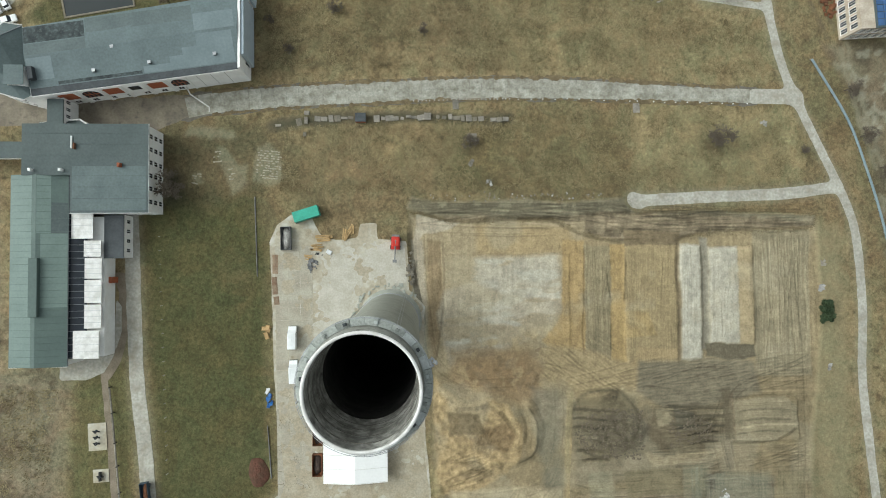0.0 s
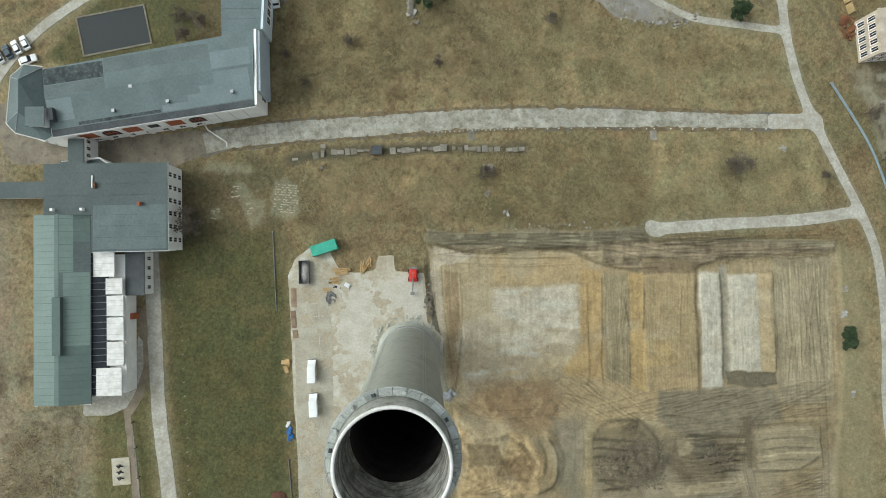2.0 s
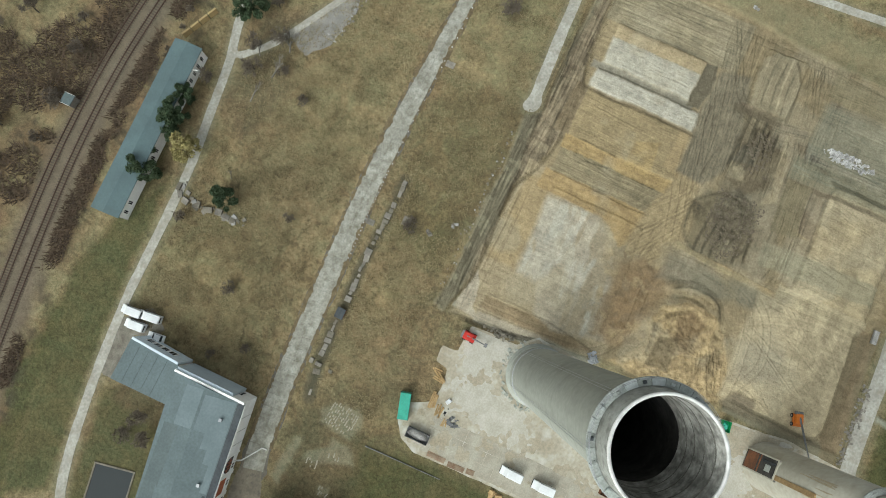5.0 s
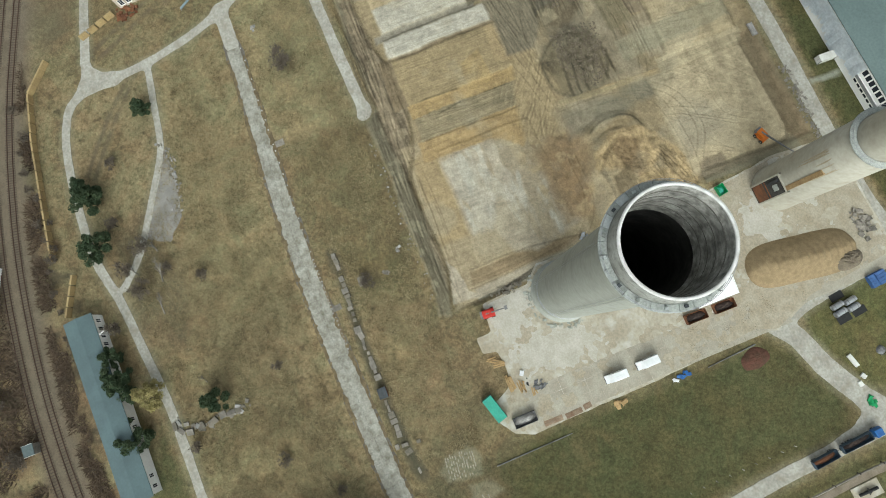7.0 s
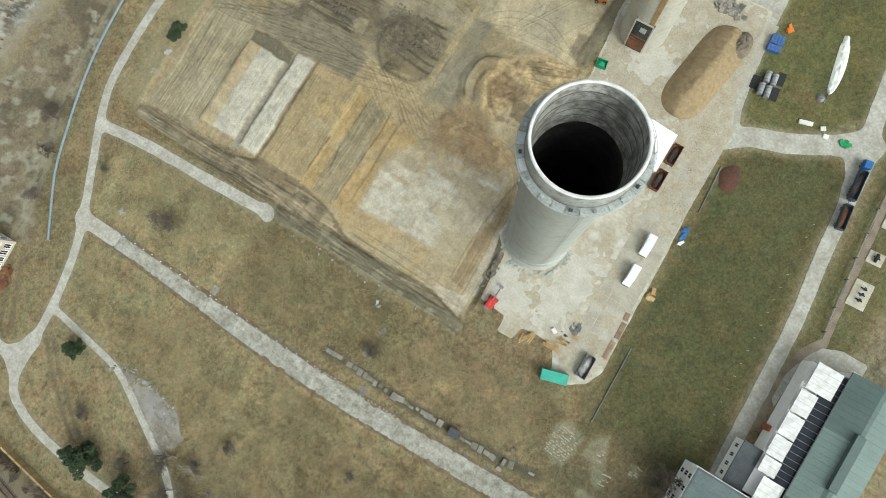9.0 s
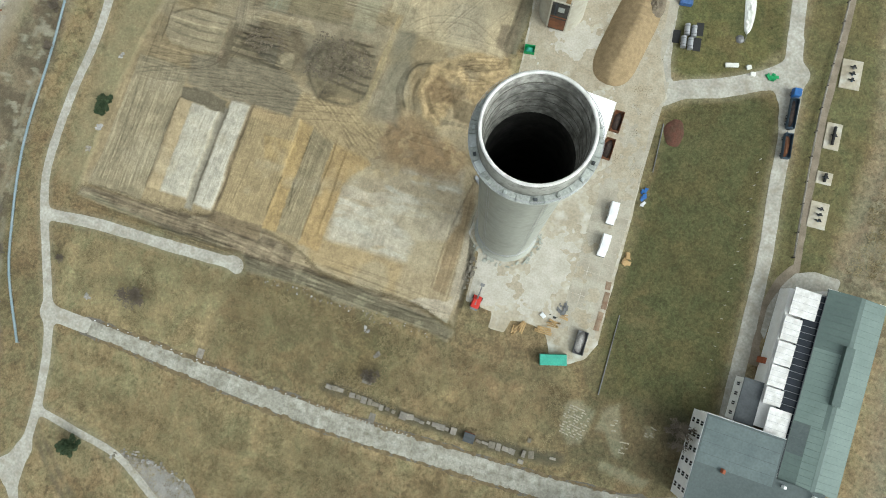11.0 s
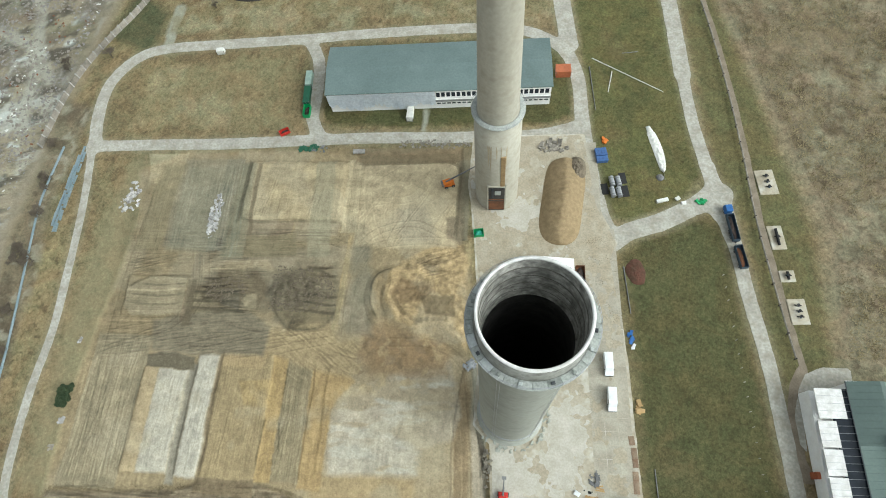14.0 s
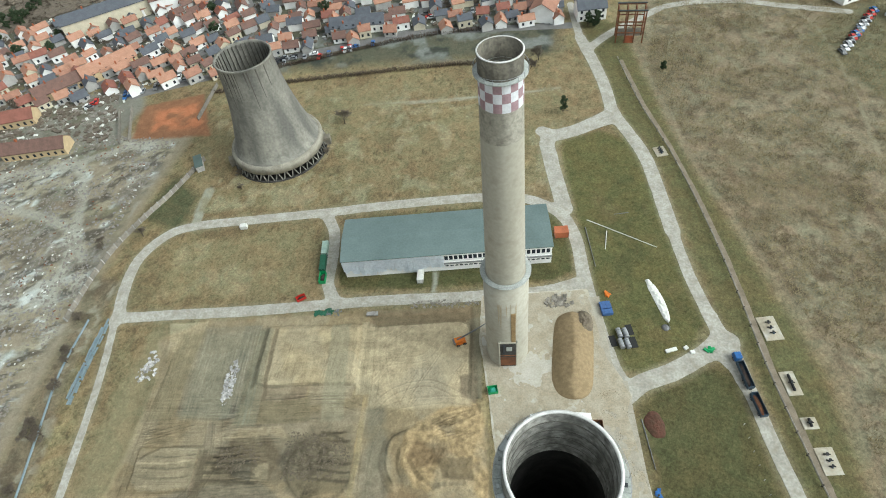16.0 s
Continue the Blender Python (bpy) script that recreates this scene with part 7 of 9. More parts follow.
def lorry(m):
    t = thing("lorry", m, "blue lorry with loaded tipper body", "lorry")
    part("cab", profile_body([(5.0, 0.7), (7.0, 0.7), (7.0, 1.9), (6.75, 3.0), (5.1, 3.1)], 1.15, 0.1), BLUE_PAINT, t)
    part("windscreen", quad_panel([(7.02, -1.0, 1.95), (7.02, 1.0, 1.95), (6.82, 0.95, 2.8), (6.82, -0.95, 2.8)], 0.03), GLASS_DARK, t)
    part("chassis", boxed(-2.2, 5.2, -0.5, 0.5, 0.7, 1.0, 0.03), RUBBER, t)
    for y in (-1.2, 1.12):
        part("tipper_side", boxed(-2.1, 4.6, y, y + 0.08, 1.0, 2.6, 0.02), DARK_BLUE, t)
    for x in (-2.1, 4.5):
        part("tipper_end", boxed(x, x + 0.1, -1.12, 1.12, 1.0, 2.7, 0.02), DARK_BLUE, t)
    part("tipper_floor", boxed(-2.1, 4.6, -1.12, 1.12, 0.98, 1.08), DARK_BLUE, t)
    part("load", bumpy(0, 0, 3.0, 1.05, 0.9, 1.06, 5, 1.25), DARK_LOAD, t)
    wheels(t, (5.9, 0.6, -0.7), 1.0, 0.5, 0.3)
    return t


def trailer(m):
    t = thing("trailer", m, "dark blue drawbar trailer loaded with scrap", "trailer")
    for y in (-1.2, 1.12):
        part("side_wall", boxed(-3.3, 3.3, y, y + 0.08, 1.0, 2.6, 0.02), DARK_BLUE, t)
    for x in (-3.3, 3.2):
        part("end_wall", boxed(x, x + 0.1, -1.12, 1.12, 1.0, 2.7, 0.02), DARK_BLUE, t)
    part("trailer_floor", boxed(-3.3, 3.3, -1.12, 1.12, 0.95, 1.08), DARK_BLUE, t)
    bm = bmesh.new()
    bar(bm, (3.3, 0, 0.9), (4.9, 0, 0.8), 0.08)
    part("drawbar", bm, RUBBER, t)
    part("load", bumpy(0, 0, 3.1, 1.05, 0.8, 1.06, 8), RUST, t)
    wheels(t, (2.2, -2.2), 1.0, 0.48, 0.3)
    return t


def bumpy(x, y, rx, ry, h, z, seed, ox=0.0, power=0.7, n=26, rough=0.35, scale=2.0, shape=2.0):
    """A heap: a rounded mound with an uneven skin."""
    bm = bmesh.new()
    rings = []
    for i in range(n // 2 + 1):
        r = i / (n // 2)
        row = []
        for j in range(n):
            a = 2 * math.pi * j / n
            sq = (abs(math.cos(a)) ** shape + abs(math.sin(a)) ** shape) ** (-1 / shape)
            px, py = r * math.cos(a) * sq, r * math.sin(a) * sq
            e = 1 + 0.15 * (noise.noise((math.cos(a) * 1.3 + seed, math.sin(a) * 1.3, seed * 0.7)))
            hz = h * (1 - r ** 2) ** power * (1 + rough * noise.noise((px * scale + seed, py * scale, 3.1)) + 0.5 * rough * noise.noise((px * scale * 3, py * scale * 3, seed)))
            row.append((x + ox + px * rx * e, y + py * ry * e, z + max(0, hz) if i < n // 2 else z - 0.02))
        rings.append(row)
    top = bm.verts.new(rings[0][0])
    vs = [[bm.verts.new(p) for p in row] for row in rings[1:]]
    for j in range(n):
        bm.faces.new((top, vs[0][j], vs[0][(j + 1) % n]))
        for i in range(len(vs) - 1):
            bm.faces.new((vs[i][j], vs[i + 1][j], vs[i + 1][(j + 1) % n], vs[i][(j + 1) % n]))
    bmesh.ops.recalc_face_normals(bm, faces=bm.faces)
    for f in bm.faces:
        f.smooth = True
    return bm


lorry(pose(-73.9, -57.9, 0.09, 0, 0, -85)).scale = (1.12, 0.74, 0.76)
trailer(pose(-74.6, -51.2, 0.09, 0, 0, -83)).scale = (0.93, 0.76, 0.76)


# ---- works yard ----
def open_skip(m, L, W, H, paint, label, load=None, group="skips"):
    t = thing("skip_container", m, label, "skip", group)
    part("skip_floor", boxed(-L / 2, L / 2, -W / 2, W / 2, 0.1, 0.22), paint, t)
    for y in (-W / 2, W / 2 - 0.08):
        part("side_wall", boxed(-L / 2, L / 2, y, y + 0.08, 0.2, H, 0.015), paint, t)
        for k in range(7):
            x = -L / 2 + L * (k + 0.5) / 7
            part("rib", boxed(x - 0.05, x + 0.05, y - 0.05 if y < 0 else y + 0.06, y + 0.02 if y < 0 else y + 0.13, 0.2, H - 0.1), paint, t)
    for x in (-L / 2, L / 2 - 0.08):
        part("end_wall", boxed(x, x + 0.08, -W / 2 + 0.08, W / 2 - 0.08, 0.2, H, 0.015), paint, t)
    for y in (-0.5, 0.4):
        part("skid", boxed(-L / 2, L / 2, y, y + 0.1, 0.0, 0.1), paint, t)
    if load:
        part("load", bumpy(0, 0, L / 2 - 0.15, W / 2 - 0.12, H * 0.55, 0.22, 3), load, t)
    return t


open_skip(pose(-42.2, 8.8, 0.115, 0, 0, 91), 5.6, 2.4, 1.6, GREY_STEEL, "open grey steel skip with pale rubble on the yard", PALE_RUIN)
open_skip(pose(-34.8, -38.2, 0.1, 0, 0, 90), 5.2, 2.3, 1.5, RUST, "open rusty brown skip with dark scrap", DARK_LOAD)
open_skip(pose(-34.9, -45.4, 0.1, 0, 0, 90), 5.2, 2.3, 1.5, RUST, "open rusty brown skip with dark scrap", DARK_LOAD)


def closed_container(m, L, W, H, paint, label, group="containers"):
    t = thing("container", m, label, "container", group)
    part("body", boxed(-L / 2, L / 2, -W / 2, W / 2, 0.1, H, 0.04), paint, t)
    k = int(L / 0.45)
    for i in range(k):
        x = -L / 2 + 0.25 + (L - 0.5) * i / (k - 1)
        for s in (-1, 1):
            part("corrugation", boxed(x - 0.1, x + 0.1, s * W / 2 - 0.03, s * W / 2 + 0.03, 0.3, H - 0.2), paint, t)
        if i % 3 == 1:
            part("roof_rib", boxed(x - 0.06, x + 0.06, -W / 2 + 0.1, W / 2 - 0.1, H, H + 0.04), paint, t)
    for s in (-1, 1):
        part("corner_post", boxed(L / 2 - 0.06, L / 2 + 0.03, s * W / 2 - 0.08, s * W / 2 + 0.06, 0.0, H + 0.03), GREY_STEEL, t)
        part("corner_post", boxed(-L / 2 - 0.03, -L / 2 + 0.06, s * W / 2 - 0.08, s * W / 2 + 0.06, 0.0, H + 0.03), GREY_STEEL, t)
    part("door_bar", boxed(L / 2, L / 2 + 0.05, -0.03, 0.03, 0.3, H - 0.2), STEEL, t)
    return t


closed_container(pose(-37.2, 14.6, 0.05, 0, 0, 17), 6.2, 2.5, 2.6, GREEN_STEEL, "turquoise shipping container at the yard corner")
closed_container(pose(44.5, -102.2, 0.09, 0, 0, 93), 6.0, 1.9, 1.9, DARK_GREEN, "green steel container beside the hall road", "green containers")
closed_container(pose(44.8, -108.4, 0.09, 0, 0, 93), 5.4, 1.9, 1.9, PALE_GREEN, "pale green steel container beside the hall road", "green containers")
open_skip(pose(43.8, -96.6, 0.09, 0, 0, 92), 4.0, 2.0, 1.6, SKIP_GREEN, "open bright green skip on the hall road", DARK_LOAD, "green containers")
closed_container(pose(-32.6, -110.5, 0.0, 0, 0, 2), 4.4, 3.0, 2.6, material("faded_orange", (0.4, 0.13, 0.06), None, 0.6, 0.6, 3, 0.2), "faded orange steel container beside the hall")
closed_container(pose(12.3, -95.6, 0.0, 0, 0, 88), 4.6, 1.8, 2.0, PLASTIC, "white site cabin in front of the hall")
closed_container(pose(26.4, -82.6, 0.0, 0, 0, 2), 3.4, 1.2, 0.7, PALE_RUIN, "low white box by the excavation edge")
closed_container(pose(76, -120.4, 0.0, 0, 0, 5), 2.4, 1.6, 1.6, PLASTIC, "small white hut beside the loop road")


def shelter():
    t = thing("tent_hall", pose(-25.6, -43.9, 0.1), "white membrane storage tent beside the chimney", "tent")
    part("wall", boxed(-7.3, 7.3, -4.9, 4.9, 0, 3.2, 0.05), CANVAS, t)
    part("roof", gable(-7.3, 7.3, -4.9, 4.9, 3.2, 1.3, "y", 0.12, 0.2), CANVAS, t)
    for k in range(4):
        y = -4.9 + 9.8 * k / 3
        for s in (-1, 1):
            bm = bmesh.new()
            bar(bm, (s * 7.4, y, 3.36), (0, y, 4.75), 0.05, 5)
            part("roof_seam", bm, PLASTIC, t)


shelter()


def boom_lift(m, paint, label, boom, cat):
    t = thing("boom_lift", m, label, cat)
    part("chassis", boxed(-1.5, 1.5, -1.05, 1.05, 0.45, 1.0, 0.08), paint, t)
    part("turret", boxed(-1.6, 0.7, -0.8, 0.8, 1.05, 2.0, 0.12), paint, t)
    part("counterweight", boxed(-2.1, -1.4, -0.9, 0.9, 1.05, 1.8, 0.1), GREY_STEEL, t)
    wheels(t, (1.0, -1.0), 1.05, 0.48, 0.36)
    x, z = boom
    bm = bmesh.new()
    bar(bm, (-0.8, 0.0, 1.9), (x * 0.6, 0, 1.9 + (z - 1.9) * 0.6), 0.22, 6)
    part("boom", bm, GREY_STEEL, t)
    bm = bmesh.new()
    bar(bm, (x * 0.6, 0, 1.9 + (z - 1.9) * 0.6), (x, 0, z), 0.15, 6)
    part("boom_extension", bm, GREY_STEEL, t)
    part("basket", boxed(x - 0.2, x + 0.5, -0.5, 0.5, z - 0.5, z + 0.3, 0.04), GREY_STEEL, t)
    return t


boom_lift(pose(-15.9, 7.4, 0.1, 0, 0, -93), RED_PAINT, "red boom lift on the yard with lowered arm", (4.2, 1.4), "boom lift")
boom_lift(pose(-0.2, -72.2, -0.2, 0, 0, -162), ORANGE_PAINT, "orange boom lift reaching to the slim chimney", (8.2, 6.0), "boom lift")
open_skip(pose(-8.9, -57.0, 0.1, 0, 0, 8), 2.6, 2.0, 1.3, SKIP_GREEN, "small green waste skip with jumbled scrap", GREEN_STEEL)
open_skip(pose(49.6, -89.2, 0.09, 0, 0, 30), 3.0, 1.6, 1.2, RED_PAINT, "small red skip on the hall road", DARK_LOAD)


def timber_stack(x, y, turn, L, n, label):
    t = thing("timber_stack", pose(x, y, 0.1, 0, 0, turn), label, "timber", "timber stacks")
    r = random.Random(int(x * 10 + y))
    for k in range(n):
        ob = part("beam", boxed(-L / 2, L / 2, -0.16, 0.16, 0, 0.22, 0.02), TIMBER, t)
        ob.matrix_basis = Matrix.LocRotScale((r.uniform(-0.2, 0.2), (k % 4 - 1.5) * 0.42, 0.22 * (k // 4)), Euler((0, 0, r.uniform(-0.06, 0.06) if L > 4 else r.gauss(0, 0.22))), (r.uniform(0.6, 1), 1, 1))


timber_stack(-33.4, 8.8, 4, 4.8, 8, "stack of raw sawn beams")
timber_stack(-35.0, 6.6, -3, 3.6, 6, "stack of raw sawn beams")
timber_stack(-28.0, 9.6, 66, 3.4, 5, "loose pile of raw timber offcuts")
timber_stack(-26.8, 11.0, 78, 2.6, 3, "loose pile of raw timber offcuts")
timber_stack(-37.0, 4.4, -5, 2.2, 3, "short stack of timber offcuts")


def scrap_pile(x, y, rx, ry, n, mat, label, seed, size=0.7, z=0.1, group="scrap piles"):
    t = thing("scrap_pile", pose(x, y, z), label, "scrap", group)
    r = random.Random(seed)
    for k in range(n):
        a, d = r.random() * 6.28, r.random() ** 0.6
        bm = boxed(-0.5, 0.5, -0.5, 0.5, -0.5, 0.5, 0.06)
        for v in bm.verts:
            v.co += Vector((r.uniform(-0.2, 0.2), r.uniform(-0.2, 0.2), r.uniform(-0.2, 0.2)))
        ob = part("lump", bm, mat, t)
        s = size * r.uniform(0.4, 1.4)
        ob.matrix_basis = Matrix.LocRotScale((math.cos(a) * d * rx, math.sin(a) * d * ry, s * 0.22), Euler((r.uniform(-0.3, 0.3), r.uniform(-0.3, 0.3), r.random() * 3)), (s * r.uniform(0.6, 2.2), s, s * 0.5))
    return t


scrap_pile(-36.0, 2.0, 1.2, 1.6, 14, GREY_STEEL, "heap of bent grey steel frames", 1, 0.5)
scrap_pile(-34.6, 4.9, 1.0, 0.6, 4, RUBBER, "row of dark drums and tyres", 2, 0.45)
scrap_pile(-32.0, 5.2, 0.3, 0.3, 2, PAINT_WHITE, "white plastic drum on the yard", 3, 0.9)
scrap_pile(-12.2, 1.0, 0.9, 4.5, 40, RUIN_DARK, "broken dark concrete beside the yard edge", 4, 0.42)
scrap_pile(-7.6, -21.6, 1.5, 1.5, 16, STEEL, "crossed scrap steel lying on bare earth", 5, 0.6, 0.0)
OLD_PLATE = material("weathered_plate", (0.2, 0.125, 0.08), (0.26, 0.2, 0.14), 0.9, 0.8, 4.0, 0.3, per_object=0.15)
for j, (x, y, L_) in enumerate(((-45.0, 2.6, 4.6), (-45.1, -2.6, 4.2), (-44.7, -6.2, 2.0))):
    t = thing("rusty_plate_stack", pose(x, y, 0.13, 0, 0, 90 + 3 * j), "flat rusty steel plates lying along the yard edge", "steel plates", "rusty plates")
    for q in range(3):
        part("plate", boxed(-L_ / 2 + 0.5 * q, L_ / 2 - 0.6 * (q % 2), -0.7 + 0.2 * q, 0.6 - 0.3 * (q % 3), 0.04 * q, 0.04 * q + 0.035), OLD_PLATE, t)
scrap_pile(-46.6, -13.4, 0.7, 1.4, 8, TIMBER, "timber frame lying at the lawn edge", 12, 0.7, 0.0)
scrap_pile(-46.2, -30.2, 0.8, 1.8, 10, BLUE_PAINT, "blue drums and rags at the lawn edge", 13, 0.5, 0.0)
scrap_pile(-46.9, -27.6, 0.4, 0.4, 2, PAINT_WHITE, "white plastic tank at the lawn edge", 14, 1.0, 0.0)
scrap_pile(-29, -84.5, 5, 2.0, 40, RUIN, "scattered rubble and bent steel on the yard", 15, 0.7)
scrap_pile(40.6, -84.0, 3.4, 1.0, 14, DARK_GREEN, "dismantled dark green machine parts at the excavation edge", 16, 0.7, 0.0)
scrap_pile(38.4, -83.6, 2.4, 1.0, 16, GREY_STEEL, "grey steel parts at the excavation edge", 21, 0.5, 0.0)
scrap_pile(5, -85.2, 11, 1.6, 90, RUIN, "strip of broken concrete along the excavation", 17, 0.4, 0.0)
WHITE_RUBBLE = material("white_crushed_rubble", (0.52, 0.51, 0.49), (0.27, 0.26, 0.24), 0.92, 0.9, 4, 0.35, per_object=0.35)
scrap_pile(65.5, -61.5, 1.5, 7.0, 150, WHITE_RUBBLE, "long heap of pale crushed rubble", 18, 0.42, -0.15)
scrap_pile(91.8, -66.5, 2.8, 5.5, 60, WHITE_RUBBLE, "scattered pale concrete blocks in the grass", 19, 0.5, 0.0)


def mound(x, y, rx, ry, h, mat, label, seed, turn=0, cat="mound", z=0.08):
    ob = part("mound", bumpy(0, 0, rx, ry, h, 0, seed, 0, 0.8, 96, 0.2, 4.0, 2.0), mat)
    ob.matrix_basis = pose(x, y, z, 0, 0, turn)
    return tagged(ob, label, cat)


def sand_heap(x, y, W, L, H, turn):
    """Long steep heap with a rippled crest."""
    bm = bmesh.new()
    rows_ = []
    for i in range(121):
        u = i / 60 - 1
        end = max(0.0, 1 - abs(u) ** 5)
        row = []
        for j in range(41):
            v = j / 20 - 1
            px = v * W * end ** 0.45 + 0.5 * math.sin(u * 2.2)
            py = u * L
            fall = max(0.0, 1 - abs(v) ** 1.5)
            crest = math.exp(-(v / 0.3) ** 2)
            ripple = crest * (0.34 * noise.noise((px * 0.5, py * 1.4, 3.0)) + 0.2 * math.sin(py * 3.4 + 1.6 * noise.noise((py * 0.4, 1, 5))))
            row.append(bm.verts.new((px, py, (H * (0.86 + 0.1 * math.sin(u * 4 + 1)) * fall * end ** 0.5 + (ripple + 0.22 * noise.noise((px * 0.4, py * 0.25, 9))) * fall ** 0.5 * end))))
        rows_.append(row)
    for i in range(120):
        for j in range(40):
            bm.faces.new((rows_[i][j], rows_[i][j + 1], rows_[i + 1][j + 1], rows_[i + 1][j]))
    bmesh.ops.recalc_face_normals(bm, faces=bm.faces)
    for f_ in bm.faces:
        f_.smooth = True
    ob = part("sand_mound", bm, SAND)
    ob.matrix_basis = pose(x, y, 0.1, 0, 0, turn)
    return tagged(ob, "long heap of yellow-brown sand on the yard", "sand heap")


sand_heap(-31.2, -67.4, 5.6, 13.4, 3.8, -4)
mound(-35.0, -76.6, 2.8, 4.6, 2.4, material("grey_gravel", (0.17, 0.14, 0.1), None, 0.95, 0.5, 3, 0.3), "small grey-brown gravel heap beside the sand", 6, -12, "gravel heap")
mound(-48.9, -47.2, 2.4, 3.6, 0.7, RED_EARTH, "low heap of dark red earth on the lawn", 5, 10, "earth heap", 0.0)


def tank_group():
    for i in range(2):
        for j in range(2):
            t = thing("steel_tank", pose(-44.5 - 1.7 * i, -73.0 + 3.3 * j, 0.0, 0, 0, 100), "silver cylindrical tank lying on dark boards", "tank", "silver tanks")
            bm = bmesh.new()
            bar(bm, (-1.4, 0, 0.85), (1.4, 0, 0.85), 0.68, 20)
            part("shell", bm, STEEL, t)
            for x in (-0.8, 0.8):
                part("saddle", boxed(x - 0.12, x + 0.12, -0.5, 0.5, 0.0, 0.4), RUBBER, t)
                part("hoop", lathe_x(x, 0.71, 0.85), GREY_STEEL, t)
    for i in range(3):
        ob = part("dark_board", boxed(-0.9, 0.9, -1.7, 1.7, 0.0, 0.12, 0.02), RUBBER)
        ob.matrix_basis = pose((-42.6, -48.0, -47.6)[i], (-71.0, -70.4, -74.4)[i], 0.02, 0, 0, 8)
        tagged(ob, "dark rubber mat lying on the grass", "mat", "rubber mats")


def lathe_x(x, r, z):
    bm = bmesh.new()
    for v in bar(bm, (x - 0.05, 0, z), (x + 0.05, 0, z), r, 20):
        pass
    return bm


tank_group()


def crate_block(x, y, turn):
    t = thing("crate_stack", pose(x, y, 0.0, 0, 0, turn), "stack of blue plastic crates on the grass", "crates")
    for i in range(4):
        for j in range(5):
            part("crate", boxed(-1.55 + 0.78 * i, -0.83 + 0.78 * i, -2.2 + 0.88 * j, -1.38 + 0.88 * j, 0, 1.1 + 0.15 * ((i * 3 + j) % 3), 0.03), BLUE_TARP, t)


crate_block(-42.2, -81.4, 6)


def sheet_heap():
    """Long crumpled white sheet lying on the lawn."""
    t = thing("plastic_sheet", pose(-57.0, -82.6, 0.0, 0, 0, 98), "long crumpled white plastic sheet on the lawn", "sheet")
    t.scale = (0.82, 0.9, 1)
    bm = bmesh.new()
    rows_ = []
    for i in range(41):
        u = i / 40
        w = 1.5 * (math.sin(math.pi * min(1, u * 1.1 + 0.06)) ** 0.35) * (1 if 0.1 < u < 0.9 else 0.8)
        row = []
        for j in range(9):
            v = j / 8 * 2 - 1
            x, y = (u - 0.5) * 21.5, v * w + 1.1 * math.sin(u * 2.6)
            row.append(bm.verts.new((x, y, 0.06 + (1 - v * v) * (0.35 + 0.35 * noise.noise((x * 0.9, y * 1.3, 2))))))
        rows_.append(row)
    for i in range(40):
        for j in range(8):
            bm.faces.new((rows_[i][j], rows_[i + 1][j], rows_[i + 1][j + 1], rows_[i][j + 1]))
    bmesh.ops.recalc_face_normals(bm, faces=bm.faces)
    part("sheet", bm, PLASTIC, t)
    part("tied_end", bumpy(9.6, -0.6, 1.3, 1.2, 0.7, 0.0, 4), GREY_STEEL, t)


sheet_heap()
for x, y, a, L, w in ((-57.4, -67.6, 15, 3.2, 1.0), (-61.4, -68.2, 30, 1.2, 1.0), (-62.8, -66.8, 10, 1.2, 1.0)):
    ob = part("concrete_block", boxed(-L / 2, L / 2, -w / 2, w / 2, 0, 0.5, 0.06), PLASTIC)
    ob.matrix_basis = pose(x, y, 0, 0, 0, a)
    tagged(ob, "pale concrete block lying on the grass", "block", "concrete blocks")
for i, (a, b) in enumerate((((-41.5, -116.2), (-61.2, -103.4)), ((-47.1, -111), (-45.5, -103.5)), ((-55.3, -118.5), (-50.5, -118)), ((-40.6, -113), (-41.6, -97)), ((-49.8, 19), (-49.2, -0.4)), ((-45.9, -48.5), (-46.8, -36)))):
    bm = bmesh.new()
    bar(bm, (*a, 0.16), (*b, 0.16), 0.15, 7, 0.1)
    tagged(part("pole", bm, PLASTIC if i < 2 else GREY_STEEL), "long pole lying in the grass", "pole", "fallen poles")
scrap_pile(-43.2, -86.5, 0.8, 0.8, 8, ORANGE_PAINT, "orange tools and rusty parts on the grass", 41, 0.6, 0.0)
scrap_pile(-67.5, -67.2, 1.4, 0.7, 6, SKIP_GREEN, "green tarpaulin scraps by the road", 42, 0.6, 0.0)


# ---- valve pads west of the lawn ----
def valve_pad(x, y, w, d, turn, label, seed):
    t = thing("equipment_pad", pose(x, y, 0.0, 0, 0, turn), label, "equipment pad", "equipment pads")
    part("slab", boxed(-w / 2, w / 2, -d / 2, d / 2, 0, 0.25, 0.04), YARD_CONCRETE, t)
    r = random.Random(seed)
    single = "one" in label or "long" in label
    for k in ((1,) if single else (0, 1, 2)):
        yy = (k - 1) * d * 0.22
        bm = bmesh.new()
        bar(bm, (r.uniform(-0.4, 0.0), yy, 0.25), (r.uniform(0, 0.3), yy, 1.3), 0.3, 10, 0.22)
        part("pump_body", bm, DARK_BLUE if k else GREY_STEEL, t)
        bm = bmesh.new()
        bar(bm, (-0.7, yy + 0.1, 0.8), (0.8, yy - 0.1, 0.8), 0.16, 8)
        part("pipe", bm, RUBBER, t)
        if single:
            bm = bmesh.new()
            bar(bm, (0, -d * 0.34, 0.75), (0.1, d * 0.34, 0.75), 0.34, 10)
            part("casing", bm, RUBBER, t)
        bm = bmesh.new()
        bar(bm, (0.1, yy, 1.3), (0.1, yy, 1.36), 0.35, 14)
        part("handwheel", bm, RUBBER, t)
    return t


